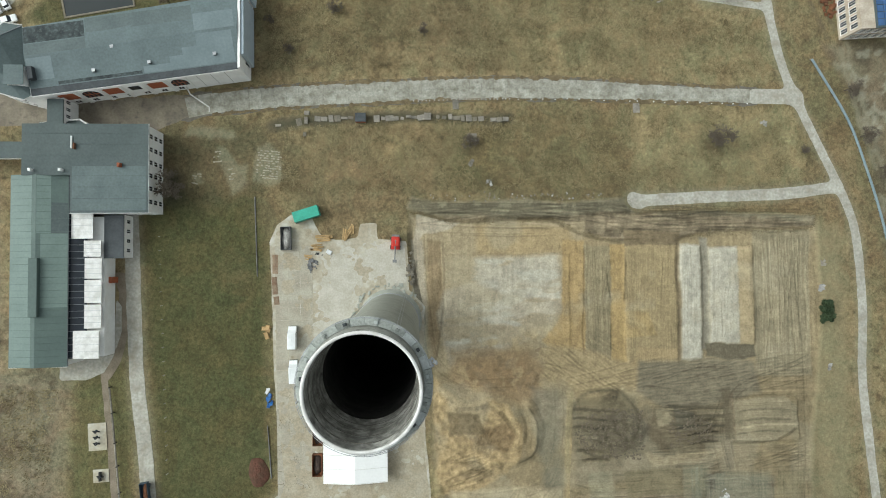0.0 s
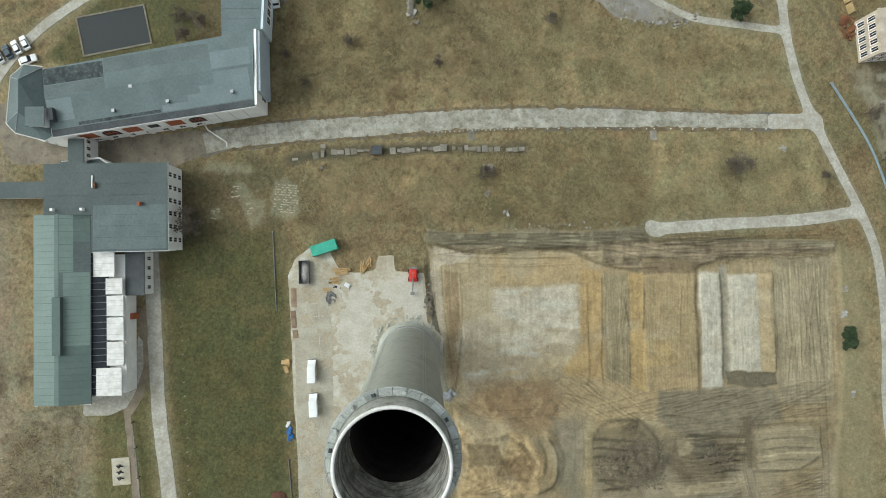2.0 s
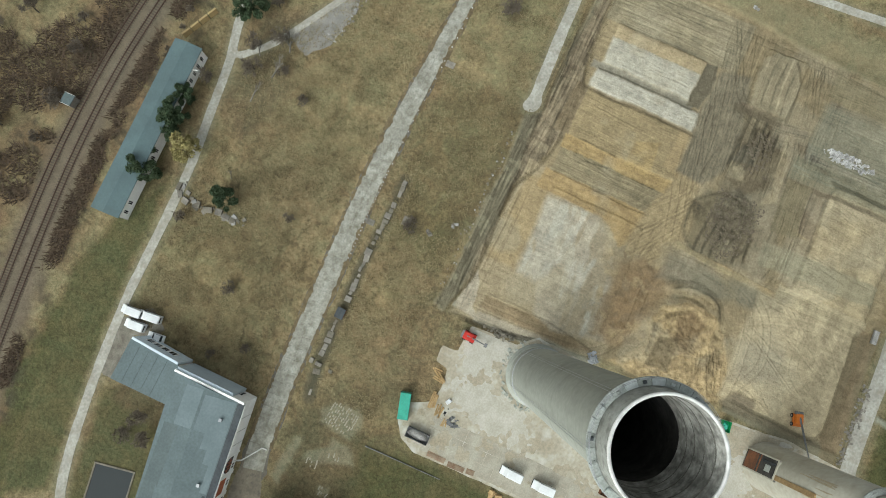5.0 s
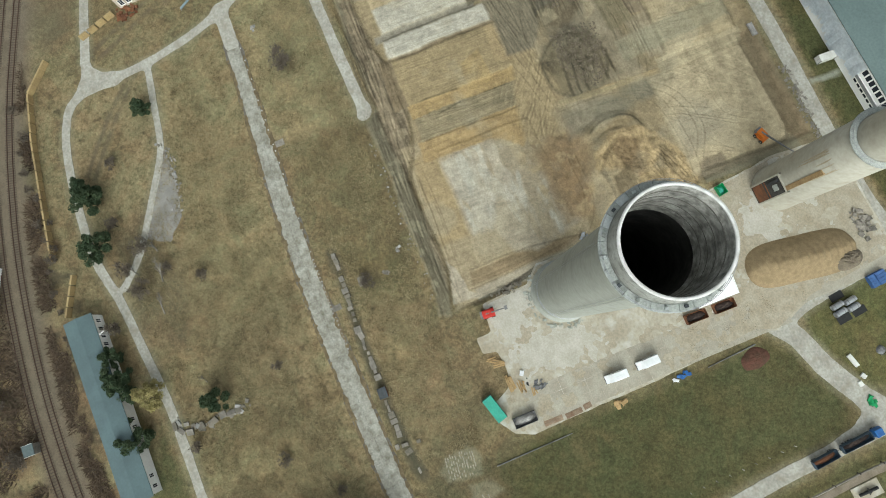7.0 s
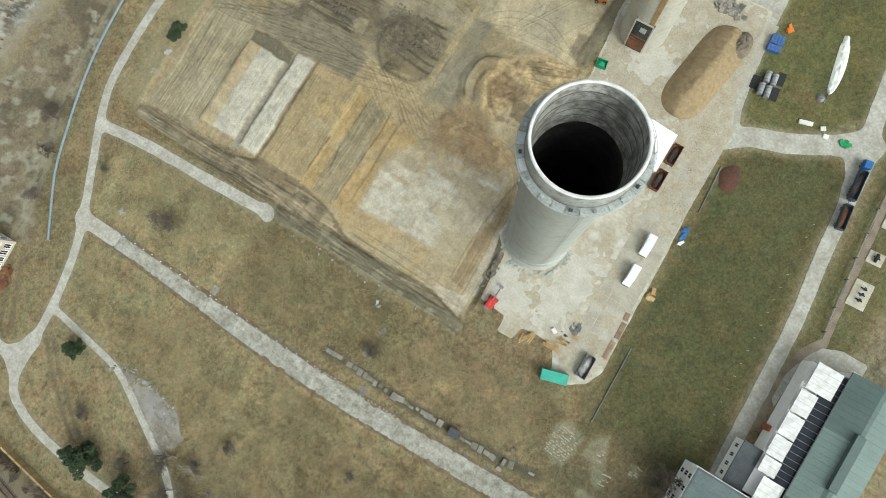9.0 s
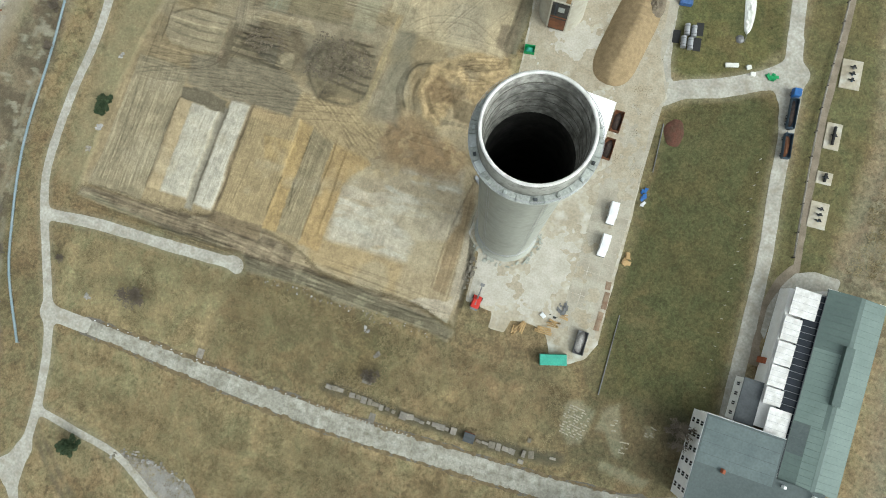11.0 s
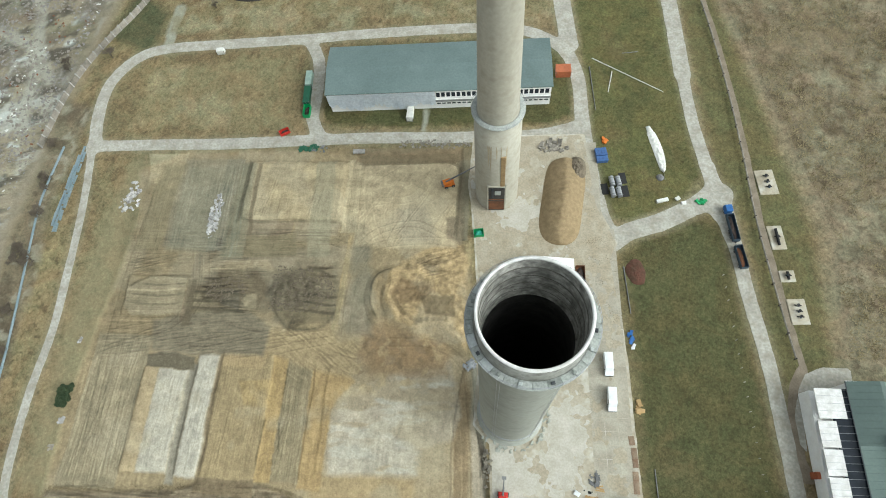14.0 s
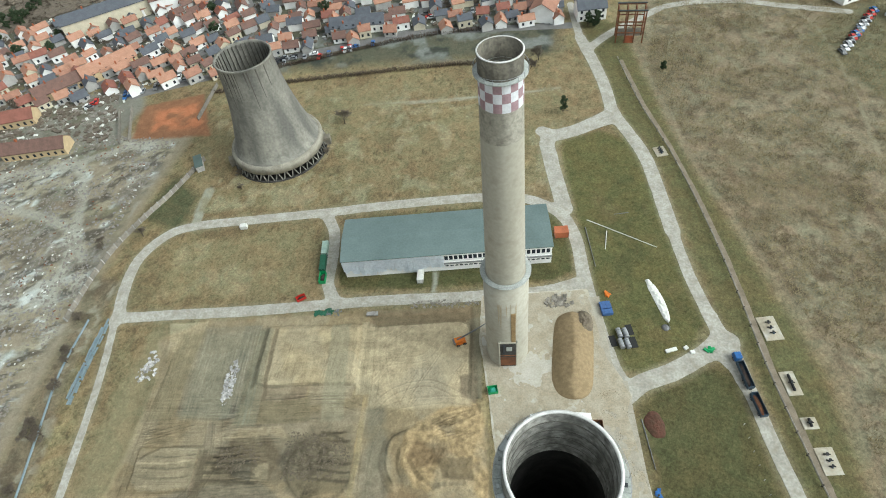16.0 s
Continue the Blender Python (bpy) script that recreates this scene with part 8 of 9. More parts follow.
valve_pad(-86.2, -37.6, 4.2, 6.4, 3, "pale concrete pad with dark pumps and valves", 1)
valve_pad(-85.3, -46.7, 3.6, 3.0, 3, "pale concrete pad with one low dark pump", 2)
valve_pad(-84.6, -57.2, 3.6, 6.6, 4, "pale concrete pad with long dark pump", 3)
valve_pad(-84.8, -73.4, 4.8, 7.4, 5, "pale concrete pad with three dark valves", 4)
valve_pad(-71.5, -147, 4.0, 5.0, 10, "pale concrete pad with dark pumps and valves", 5)

post_mesh = None
fence = thing("post_fence", pose(0, 0, 0), "row of short weathered posts with a rail along the walkway", "fence")
line = smoothed([(-83.2, -26), (-81.9, -39), (-80.2, -60), (-79.8, -80), (-79.1, -100), (-77.2, -125), (-74.1, -150), (-69.6, -175), (-66.5, -207)], 2.8)
for k, (a, b) in enumerate(zip(line, line[1:])):
    if k % 2 == 0:
        part("post", boxed(a[0] - 0.13, a[0] + 0.13, a[1] - 0.13, a[1] + 0.13, 0, 1.3, 0.02), DARK_POST, fence)
    bm = bmesh.new()
    bar(bm, (*a, 0.95), (*b, 0.95), 0.2, 6)
    part("rail", bm, RUIN, fence)
lawn_fence = thing("post_row", pose(0, 0, 0), "row of pale posts across the lawn edge", "fence posts")
for k in range(18):
    x, y = -72.2 + 0.13 * k, 9.5 - 3.3 * k
    part("post", boxed(x - 0.06, x + 0.06, y - 0.06, y + 0.06, 0, 1.1, 0.02), PALE_RUIN, lawn_fence)

# ---- ruined duct north of the yard ----
OLD_PAVING = material("old_paving_slab", (0.34, 0.31, 0.24), (0.26, 0.235, 0.175), 0.92, 0.5, 3.0, 0.3, per_object=0.15)
r = random.Random(7)
duct = thing("ruined_duct", pose(0, 0, 0), "line of broken concrete duct slabs sunk in dry grass", "ruin")
for a, b in (((-45, 36.2), (-38.4, 37.6)), ((-35.5, 38.2), (-25.8, 38.3)), ((-22.6, 38.2), (-7, 38.7)), ((-6, 38.6), (12.4, 38.1)), ((-37.9, 33.2), (-37.2, 40.2))):
    a, b = Vector(a), Vector(b)
    n = max(3, int((b - a).length / 1.5))
    for k in range(n):
        if r.random() < 0.12:
            continue
        p = a.lerp(b, (k + 0.5) / n)
        w = 0.75 if abs(a.x - b.x) > 2 else 0.9
        ob = part("slab", boxed(-0.85, 0.85, -w, w, 0, 0.35, 0.12), RUIN if r.random() < 0.7 else RUIN_DARK, duct)
        ob.matrix_basis = Matrix.LocRotScale((p.x, p.y + r.uniform(-0.2, 0.2), r.uniform(-0.12, 0.1)), Euler((r.uniform(-0.12, 0.12), r.uniform(-0.12, 0.12), math.atan2((b - a).y, (b - a).x) + r.uniform(-0.15, 0.15))), (r.uniform(0.5, 1.2), r.uniform(0.35, 1.2), r.uniform(0.6, 1.6)))
t = thing("brick_shaft", pose(-24.2, 38.2, 0), "dark roofed inspection shaft in the grass", "shaft")
part("wall", boxed(-1.2, 1.2, -1.0, 1.0, 0, 1.2, 0.04), BRICK_RED, t)
part("lid", boxed(-1.3, 1.3, -1.1, 1.1, 1.2, 1.4, 0.03), ROOF_DARK, t)
for x, y in ((-46.2, 26.8), (-55.2, 24.6), (-58.5, 28.8), (-63.4, 23.4)):
    t = thing("paving_remnant", pose(x, y, 0.0, 0, 0, r.uniform(-12, 8)), "remnant of old grey paving slabs in the grass", "paving", "paving remnants")
    n = 11 if x > -50 else 8 if x > -55 else 4
    for i in range(n):
        for j in range(n + 1):
            if r.random() < (0.15 if n > 5 else 0.4) + 0.5 * abs(i - n / 2) / n:
                continue
            ob = part("slab", boxed(-0.26, 0.26, -0.15, 0.15, 0, 0.05, 0.02), OLD_PAVING, t)
            ob.matrix_basis = Matrix.LocRotScale(((i - n / 2) * 0.53 + r.uniform(-0.06, 0.06), (j - n / 2) * 0.6 + r.uniform(-0.06, 0.06), r.uniform(-0.03, 0.02)), Euler((r.uniform(-0.08, 0.08), r.uniform(-0.08, 0.08), r.uniform(-0.3, 0.3))), None)
for x, y, mt in ((78.2, 37.4, PALE_RUIN), (7.5, 22.5, PALE_RUIN), (93.0, 1.6, RUIN), (92.2, -4.8, PALE_RUIN), (94, -24.8, PALE_RUIN), (3.2, 27, RUIN)):
    scrap_pile(x, y, 0.7, 0.7, 6, mt, "small heap of pale blocks in the grass", int(x * 3) % 97, 0.5, 0.0, "small block heaps")



# ---- trees ----
BARK = material("bark", (0.11, 0.09, 0.07), (0.07, 0.058, 0.045), 0.95, 1.0, 6, 0.3)
TWIGS = material("bare_twigs", (0.15, 0.125, 0.095), (0.11, 0.09, 0.068), 0.95, 0.5, 3, 0.3)
NEEDLES = material("dark_needles", (0.035, 0.06, 0.028), (0.055, 0.075, 0.035), 0.85, 0.8, 4, 0.4)
BLOSSOM = material("pale_spring_leaves", (0.33, 0.29, 0.12), (0.25, 0.21, 0.09), 0.85, 0.8, 4, 0.3)


def raw_part(name, verts, faces, mat, parent):
    me_ = bpy.data.meshes.new(name)
    me_.from_pydata(verts, [], faces)
    me_.update()
    me_.materials.append(mat)
    ob = new(name, me_)
    ob.parent = parent
    return ob


def crown_leaves(rx, rz, z0, count, size, rnd, droop=0.0):
    """Small pointed leaf sprays gathered in clumps, with gaps between them."""
    verts, faces = [], []
    clumps = []
    for k in range(26):
        a, b = rnd.random() * 6.283, rnd.random() ** 0.6
        h = rnd.random()
        rr = rx * b * math.sqrt(max(0.05, 1 - (h * 1.9 - 0.8) ** 2 * 0.75))
        clumps.append((math.cos(a) * rr, math.sin(a) * rr, z0 + h * rz, rnd.uniform(0.16, 0.3) * rx))
    for k in range(count):
        cx, cy, cz, cr = clumps[rnd.randrange(26)]
        p = Vector((rnd.gauss(0, 1), rnd.gauss(0, 1), rnd.gauss(0, 0.8))).normalized() * cr * rnd.random() ** 0.4
        c = Vector((cx, cy, cz)) + p
        u = Vector((rnd.gauss(0, 1), rnd.gauss(0, 1), rnd.gauss(0, 0.4) - droop)).normalized() * size * rnd.uniform(0.6, 1.4)
        w = u.cross(Vector((rnd.gauss(0, 1), rnd.gauss(0, 1), rnd.gauss(0, 1)))).normalized() * size * 0.35
        i = len(verts)
        verts += [c - u, c + w, c + u, c - w]
        faces.append((i, i + 1, i + 2, i + 3))
    return verts, faces


def tapered(verts, faces, a, b, ra, rb, sides):
    d = (b - a).normalized()
    s = d.orthogonal().normalized()
    t_ = d.cross(s)
    i = len(verts)
    for c, r_ in ((a, ra), (b, rb)):
        for k in range(sides):
            q = 2 * math.pi * k / sides
            verts.append(c + (s * math.cos(q) + t_ * math.sin(q)) * r_)
    for k in range(sides):
        faces.append((i + k, i + (k + 1) % sides, i + sides + (k + 1) % sides, i + sides + k))


def branches(height, spread, rnd, depth=4, start=0.25):
    """Trunk and limbs of a bare tree as tapered lengths."""
    tv, tf, bv, bf = [], [], [], []

    def grow(p, d, length, rad, level):
        q = p + d * length
        tapered(*((tv, tf) if level == 0 else (bv, bf)), p, q, max(rad, 0.032), max(rad * 0.62, 0.02), 6 if level < 2 else 3)
        if level >= depth:
            return
        kids = 5 if level == 0 else rnd.choice((3, 4))
        for k in range(kids):
            u = rnd.uniform(0.35, 1.0)
            nd = (d + Vector((rnd.gauss(0, 1), rnd.gauss(0, 1), rnd.gauss(0.15, 0.5))) * spread).normalized()
            grow(p + d * length * u, nd, length * rnd.uniform(0.55, 0.76), rad * 0.5, level + 1)

    grow(Vector((0, 0, -0.1)), Vector((rnd.gauss(0, 0.05), rnd.gauss(0, 0.05), 1)).normalized(), height * 0.38, height * 0.025, 0)
    return tv, tf, bv, bf


def conifer(x, y, r_, h, seed, label="dark green pine with dense needles", group="pines"):
    rnd = random.Random(seed)
    t = thing("tree", pose(x, y, 0, 0, 0, rnd.random() * 360), label, "tree", group)
    tv, tf, bv, bf = branches(h * 0.9, 0.7, rnd, 2)
    raw_part("trunk", tv, tf, BARK, t)
    raw_part("limb_frame", bv, bf, BARK, t)
    v, f = crown_leaves(r_ * 1.1, h * 0.75, h * 0.22, 5600, 0.36, rnd)
    raw_part("crown", v, f, NEEDLES, t)
    return t


for i, (x, y, r_, h) in enumerate(((51.5, 92.2, 3.3, 6.5), (48, 91.2, 3.6, 7), (35.4, 92.8, 3.9, 7), (2.1, 97.2, 3.3, 7.5), (-1.2, 96.6, 3.0, 6.5), (-12.1, 97.0, 3.8, 7), (-11.1, 76.8, 3.2, 6), (67.5, 72.1, 2.3, 4.5), (8.0, 97.4, 2.6, 6))):
    conifer(x, y, r_, h, 100 + i)
conifer(93.0, -9.6, 1.7, 2.6, 120, "low dark evergreen bush beside bare earth", "evergreen bushes")
conifer(92.9, -12.2, 1.6, 2.4, 121, "low dark evergreen bush beside bare earth", "evergreen bushes")
conifer(-40.1, -173, 1.5, 7.5, 122, "slim dark spruce in the lawn", "spruces")
for i, (x, y) in enumerate(((-58, -234), (-61, -233), (-62, -236))):
    conifer(x, y, 1.8, 6.5, 130 + i, "dark spruce beside the road", "spruces")
conifer(-83, -196, 1.0, 4.0, 140, "slim dark spruce in the lawn", "spruces")

rnd = random.Random(77)
t = thing("tree", pose(-4.3, 90.8, 0), "small tree with pale yellow spring foliage", "tree", "leafy trees")
tv, tf, bv, bf = branches(6.5, 0.7, rnd, 3)
raw_part("trunk", tv, tf, BARK, t)
raw_part("limb_frame", bv, bf, BARK, t)
v, f = crown_leaves(3.8, 4.8, 1.6, 2600, 0.4, rnd)
raw_part("crown", v, f, BLOSSOM, t)

bare_kinds = []
for k in range(4):
    rnd = random.Random(200 + k)
    t = thing("tree", pose(0, 0, 0), "leafless tree with fine bare twigs", "tree", "bare trees")
    tv, tf, bv, bf = branches(8.5, 0.8, rnd, 6)
    raw_part("trunk", tv, tf, BARK, t)
    raw_part("bare_crown", bv, bf, TWIGS, t)
    bare_kinds.append(t)
spots = [(64.6, 32.6, 1.25), (2.6, 31.6, 0.7), (-69.0, 21.2, 1.15), (-20, 84, 0.6), (28, 88, 0.9), (33, 84, 0.8), (22, 86, 0.9), (40, 88, 0.7), (15, 95, 0.8), (-30, 66, 0.6), (47.3, -175, 1.1), (60, -166, 0.8), (51.7, -156.4, 0.6), (84.3, -147.5, 0.6), (112.9, -118.8, 0.7), (88, 30, 0.45), (104, 34, 0.9), (109, 26, 1.0), (100, 46, 0.8), (-70, 66, 0.8), (-66, 70, 0.9), (-72, 72, 0.7),
         (-9, 60, 0.5), (20, 70, 0.6), (-46, 62, 0.5), (-42, 55, 0.45), (-33.7, -210, 1.1), (-30, -204, 0.9), (82, -140, 0.5), (56, 84, 0.6), (24, 78, 0.6)]
rnd = random.Random(5)
for k in range(60):
    spots.append((rnd.uniform(-100, 130), rnd.uniform(122, 150), rnd.uniform(0.5, 1.0)))
for k in range(26):
    spots.append((rnd.uniform(0, 100), rnd.uniform(103, 108), rnd.uniform(0.35, 0.6)))
for k in range(14):
    a = rnd.random()
    spots.append((113 + rnd.uniform(-2, 3) + 12 * a, -20 - 100 * a, rnd.uniform(0.4, 0.8)))
for i, (x, y, s) in enumerate(spots):
    src = bare_kinds[i % 4]
    if i < 4:
        src.matrix_basis = pose(x, y, 0) @ Matrix.Diagonal((s, s, s * 0.9, 1))
        continue
    src_scale = src.scale.copy()
    c = copy_thing(src, Matrix.Identity(4))
    c.matrix_basis = Matrix.LocRotScale((x, y, 0), Euler((0, 0, i * 1.7)), (s, s, s * 0.85))

for i, (ln, n_, sz) in enumerate((([(-14.4, 70), (-15.4, 76), (-15.6, 82.5), (-12.6, 87.6)], 34, 0.85), ([(57.6, 71.0), (52, 69.2), (46, 69.6), (38, 71.6)], 60, 0.5), ([(12, 18.6), (20, 19.4), (28, 18.6), (36, 19.2)], 44, 0.3), ([(-8, 19.4), (2, 18.6), (10, 18.9)], 26, 0.3))):
    rnd = random.Random(410 + i)
    t = thing("broken_wall", pose(0, 0, 0), "remains of a broken low concrete wall in the grass" if i == 0 else "row of broken concrete lumps along the slab edge" if i == 1 else "loose stones and clods along the mud bank", "ruin" if i < 2 else "stones", "broken walls" if i < 2 else "loose stones")
    ln = smoothed(ln, 0.4)
    for k in range(n_):
        x, y = ln[int(rnd.random() * len(ln))]
        x, y = x + rnd.gauss(0, 0.5), y + rnd.gauss(0, 0.5)
        sz_ = sz * rnd.uniform(0.4, 1.4)
        ob = part("lump", boxed(-0.6, 0.6, -0.45, 0.45, -0.3, 0.3, 0.1), (RUIN, PALE_RUIN, RUIN_DARK)[rnd.randrange(3)], t)
        ob.matrix_basis = Matrix.LocRotScale((x, y, ground_z(x, y) + 0.15 * sz_), Euler((rnd.uniform(-0.2, 0.2), rnd.uniform(-0.2, 0.2), rnd.random() * 3)), (sz_, sz_ * rnd.uniform(0.6, 1.2), sz_ * 0.7))
rnd = random.Random(431)
t = thing("retaining_wall", pose(0, 0, 0), "row of tilted grey concrete slabs left of a retaining wall", "ruin")
ln = smoothed([(-12.4, 89.2), (-15.6, 87), (-15.2, 81), (-15, 75.5), (-15.4, 72.4)], 2.3)
for a, b in zip(ln, ln[1:]):
    x, y = (a[0] + b[0]) / 2, (a[1] + b[1]) / 2
    ob = part("slab", boxed(-1.05, 1.05, -0.75, 0.75, -0.2, 0.3, 0.06), (RUIN, RUIN_DARK, RUIN)[rnd.randrange(3)], t)
    ob.matrix_basis = Matrix.LocRotScale((x + rnd.gauss(0, 0.2), y, ground_z(x, y) + 0.25), Euler((rnd.uniform(-0.35, 0.35), rnd.uniform(-0.15, 0.15), math.atan2(b[1] - a[1], b[0] - a[0]) + rnd.gauss(0, 0.15))), (rnd.uniform(0.8, 1.15), rnd.uniform(0.7, 1.3), 1))
# fallen logs and brush in the north-east
for i, (x, y, a, L) in enumerate(((30, 80, 20, 8), (22, 81, -10, 9), (14, 83, 5, 8), (-6, 78, 30, 3.5), (26, 86.5, 35, 6))):
    t = thing("fallen_tree", pose(x, y, 0.25, 0, 88, a), "fallen grey bare tree lying in the grass", "fallen tree", "fallen trees")
    rnd = random.Random(300 + i)
    tv, tf, bv, bf = branches(L, 0.35, rnd, 3)
    raw_part("trunk", tv, tf, RUIN, t)
    raw_part("bare_crown", bv, bf, RUIN, t)


# ---- grass tufts, one object of uncountable tufts ----
def tufts(name, region, count, mat, size, seed, label):
    rnd_ = np.random.RandomState(seed)
    verts, faces = [], []
    x0, x1, y0, y1, keep = region
    X, Y = rnd_.uniform(x0, x1, count * 3), rnd_.uniform(y0, y1, count * 3)
    ok = keep(X, Y)
    X, Y = X[ok][:count], Y[ok][:count]
    A, S = rnd_.uniform(0, 6.28, len(X)), size * rnd_.uniform(0.5, 1.3, len(X))
    for x, y, a, s in zip(X, Y, A, S):
        i = len(verts)
        for q in range(3):
            b = a + 2.1 * q
            verts += [(x + 0.25 * s * math.cos(b), y + 0.25 * s * math.sin(b), 0.0), (x + 0.25 * s * math.cos(b + 1), y + 0.25 * s * math.sin(b + 1), 0.0), (x + 0.95 * s * math.cos(b + 0.5), y + 0.95 * s * math.sin(b + 0.5), 0.55 * s)]
            faces.append((i + 3 * q, i + 3 * q + 1, i + 3 * q + 2))
    me_ = bpy.data.meshes.new(name)
    me_.from_pydata(verts, [], faces)
    me_.update()
    me_.materials.append(mat)
    return tagged(new(name, me_), label, "grass", kind="stuff")


STRAW = material("straw_grass", (0.3, 0.25, 0.14), (0.22, 0.18, 0.095), 0.95, 0.3, 3, 0.35)
UMBER = material("umber_grass", (0.16, 0.125, 0.065), (0.12, 0.095, 0.05), 0.95, 0.3, 3, 0.35)
in_heath = [(-95, -26), (-99, -60), (-92, -95), (-83, -140), (-77, -200), (-95, -260), (-200, -260), (-200, -26)]
in_field = [(-46, 51), (78, 50), (76, 62), (60, 68), (22, 88), (-48, 83)]
in_strip = [(-44, 20), (40, 21), (86, 24), (82, 40), (50, 41), (-42, 36)]
tufts("heath_grass", (-200, -77, -260, -26, lambda X, Y: (inside(X, Y, in_heath) > 0) & (cloud(X, Y, 9, 5) > 0.42)), 26000, STRAW, 0.9, 1, "tall dry reed grass of the heath")
tufts("heath_grass", (-200, -77, -260, -26, lambda X, Y: (inside(X, Y, in_heath) > 0) & (cloud(X, Y, 7, 6) > 0.5)), 14000, UMBER, 0.8, 2, "dark brown tussocks of the heath")
BRUSH = material("bare_brush", (0.1, 0.07, 0.045), (0.07, 0.05, 0.033), 0.95, 0.4, 3, 0.35)
in_bank = [(-100, 99), (-45, 106), (0, 110), (40, 108), (80, 102), (96, 100), (80, 104.5), (48, 111), (20, 113.6), (-4, 113.8), (-30, 112), (-70, 106)]
tufts("brush", (-100, 100, 98, 114, lambda X, Y: (inside(X, Y, in_bank) > 0) & (cloud(X, Y, 6, 9) > 0.46)), 5000, BRUSH, 1.3, 5, "dense brown brush on the railway bank")
tufts("brush", (-120, 130, 122, 150, lambda X, Y: cloud(X, Y, 9, 10) > 0.48), 9000, BRUSH, 1.5, 6, "dense brown brush beyond the railway")
tufts("field_grass", (-48, 86, 20, 90, lambda X, Y: ((inside(X, Y, in_field) > 0) | (inside(X, Y, in_strip) > 0)) & (cloud(X, Y, 6, 7) > 0.45)), 22000, STRAW, 0.5, 3, "dry straw-coloured tussock grass")
tufts("field_grass", (-48, 86, 20, 90, lambda X, Y: ((inside(X, Y, in_field) > 0) | (inside(X, Y, in_strip) > 0)) & (cloud(X, Y, 5, 8) > 0.52)), 16000, UMBER, 0.5, 4, "brown tussock grass of the fields")

tufts("yard_weeds", (-47, -36, -66, -28, lambda X, Y: (inside(X, Y, YARD) > 0.3) & (cloud(X, Y, 2.2, 15) > 0.6)), 420, UMBER, 0.55, 7, "brown weeds and dirt in the joints of the yard")
tufts("bank_weeds", (-14, 92, 8, 22, lambda X, Y: np.abs(inside(X, Y, BERM)) < 0.9), 1500, UMBER, 0.45, 8, "dead weeds along the mud bank")

# ---- railway ----
track_lines = (smoothed([(165, 77), (112, 96.5), (80, 107.3), (48, 114.2), (20, 117), (-4, 117.2), (-30, 115), (-70, 109), (-130, 98)], 3),
               smoothed([(165, 82), (112, 101), (80, 111.8), (48, 118.6), (20, 121.3), (-4, 121.5), (-30, 119.4), (-70, 113.4), (-130, 102.4)], 3))
sleeper_mesh = bpy.data.meshes.new("sleeper")
bm = boxed(-0.13, 0.13, -1.25, 1.25, 0.02, 0.16)
bm.to_mesh(sleeper_mesh)
bm.free()
sleeper_mesh.materials.append(BALLAST)
for line in track_lines:
    t = thing("railway_track", pose(0, 0, 0), "rusty railway track on dark ballast", "railway track", "railway tracks")
    sv, sf = [], []
    rails = {-0.72: ([], []), 0.72: ([], [])}
    for a, b in zip(line, line[1:]):
        a, b = Vector((*a, 0)), Vector((*b, 0))
        d = (b - a).normalized()
        n = Vector((-d.y, d.x, 0))
        for s, (rv, rf) in rails.items():
            i = len(rv)
            for p in (a, b):
                rv += [p + n * (s - 0.05), p + n * (s + 0.05), p + n * (s + 0.05) + Vector((0, 0, 0.3)), p + n * (s - 0.05) + Vector((0, 0, 0.3))]
            rf += [(i + 3, i + 2, i + 6, i + 7), (i, i + 3, i + 7, i + 4), (i + 2, i + 1, i + 5, i + 6)]
        k = int((b - a).length / 0.7 + 0.5)
        for q in range(k):
            c = a.lerp(b, (q + 0.5) / k)
            if -62 < c.x < 96:
                ob = new("sleeper", sleeper_mesh)
                ob.parent = t
                ob.matrix_basis = Matrix.LocRotScale(c, Euler((0, 0, math.atan2(d.y, d.x))), None)
                continue
            i = len(sv)
            for z in (0.02, 0.16):
                for u, w in ((-0.13, -1.25), (0.13, -1.25), (0.13, 1.25), (-0.13, 1.25)):
                    sv.append(c + d * u + n * w + Vector((0, 0, z)))
            sf += [(i + 4, i + 5, i + 6, i + 7), (i, i + 1, i + 5, i + 4), (i + 1, i + 2, i + 6, i + 5), (i + 2, i + 3, i + 7, i + 6), (i + 3, i, i + 4, i + 7)]
    for rv, rf in rails.values():
        raw_part("rail", rv, rf, RAIL, t)
    tagged(raw_part("far_sleeper", sv, sf, BALLAST, t), kind="stuff")

# ---- boundary wall, pipe line and fence to the east and north ----
WALL_TAN = material("tan_wall_panel", (0.36, 0.27, 0.13), (0.3, 0.22, 0.11), 0.9, 0.4, 3, 0.2, per_object=0.1)
wall = thing("panel_wall", pose(0, 0, 0), "weathered tan concrete panel wall along the railway", "wall")
for a, b in (((97.2, 71.6), (93.4, 82.4)), ((91, 93), (83.6, 99.8)), ((83.6, 99.8), (70, 102.4)), ((70, 102.4), (54, 104.2)), ((54, 104.2), (37, 106)), ((32.1, 101.8), (21.9, 106.4))):
    a, b = Vector(a), Vector(b)
    n = int((b - a).length / 2.5)
    ang = math.atan2((b - a).y, (b - a).x)
    for k in range(n):
        p = a.lerp(b, (k + 0.5) / n)
        ob = part("wall_panel", boxed(-1.22, 1.22, -0.25, 0.25, 0, 1.9, 0.04), WALL_TAN, wall)
        ob.matrix_basis = Matrix.LocRotScale((p.x, p.y, 0), Euler((0, 0, ang)), None)
PIPE = material("blue_grey_pipe", (0.2, 0.27, 0.3), (0.25, 0.31, 0.33), 0.5, 0.4, 3, 0.2, metal=0.3)
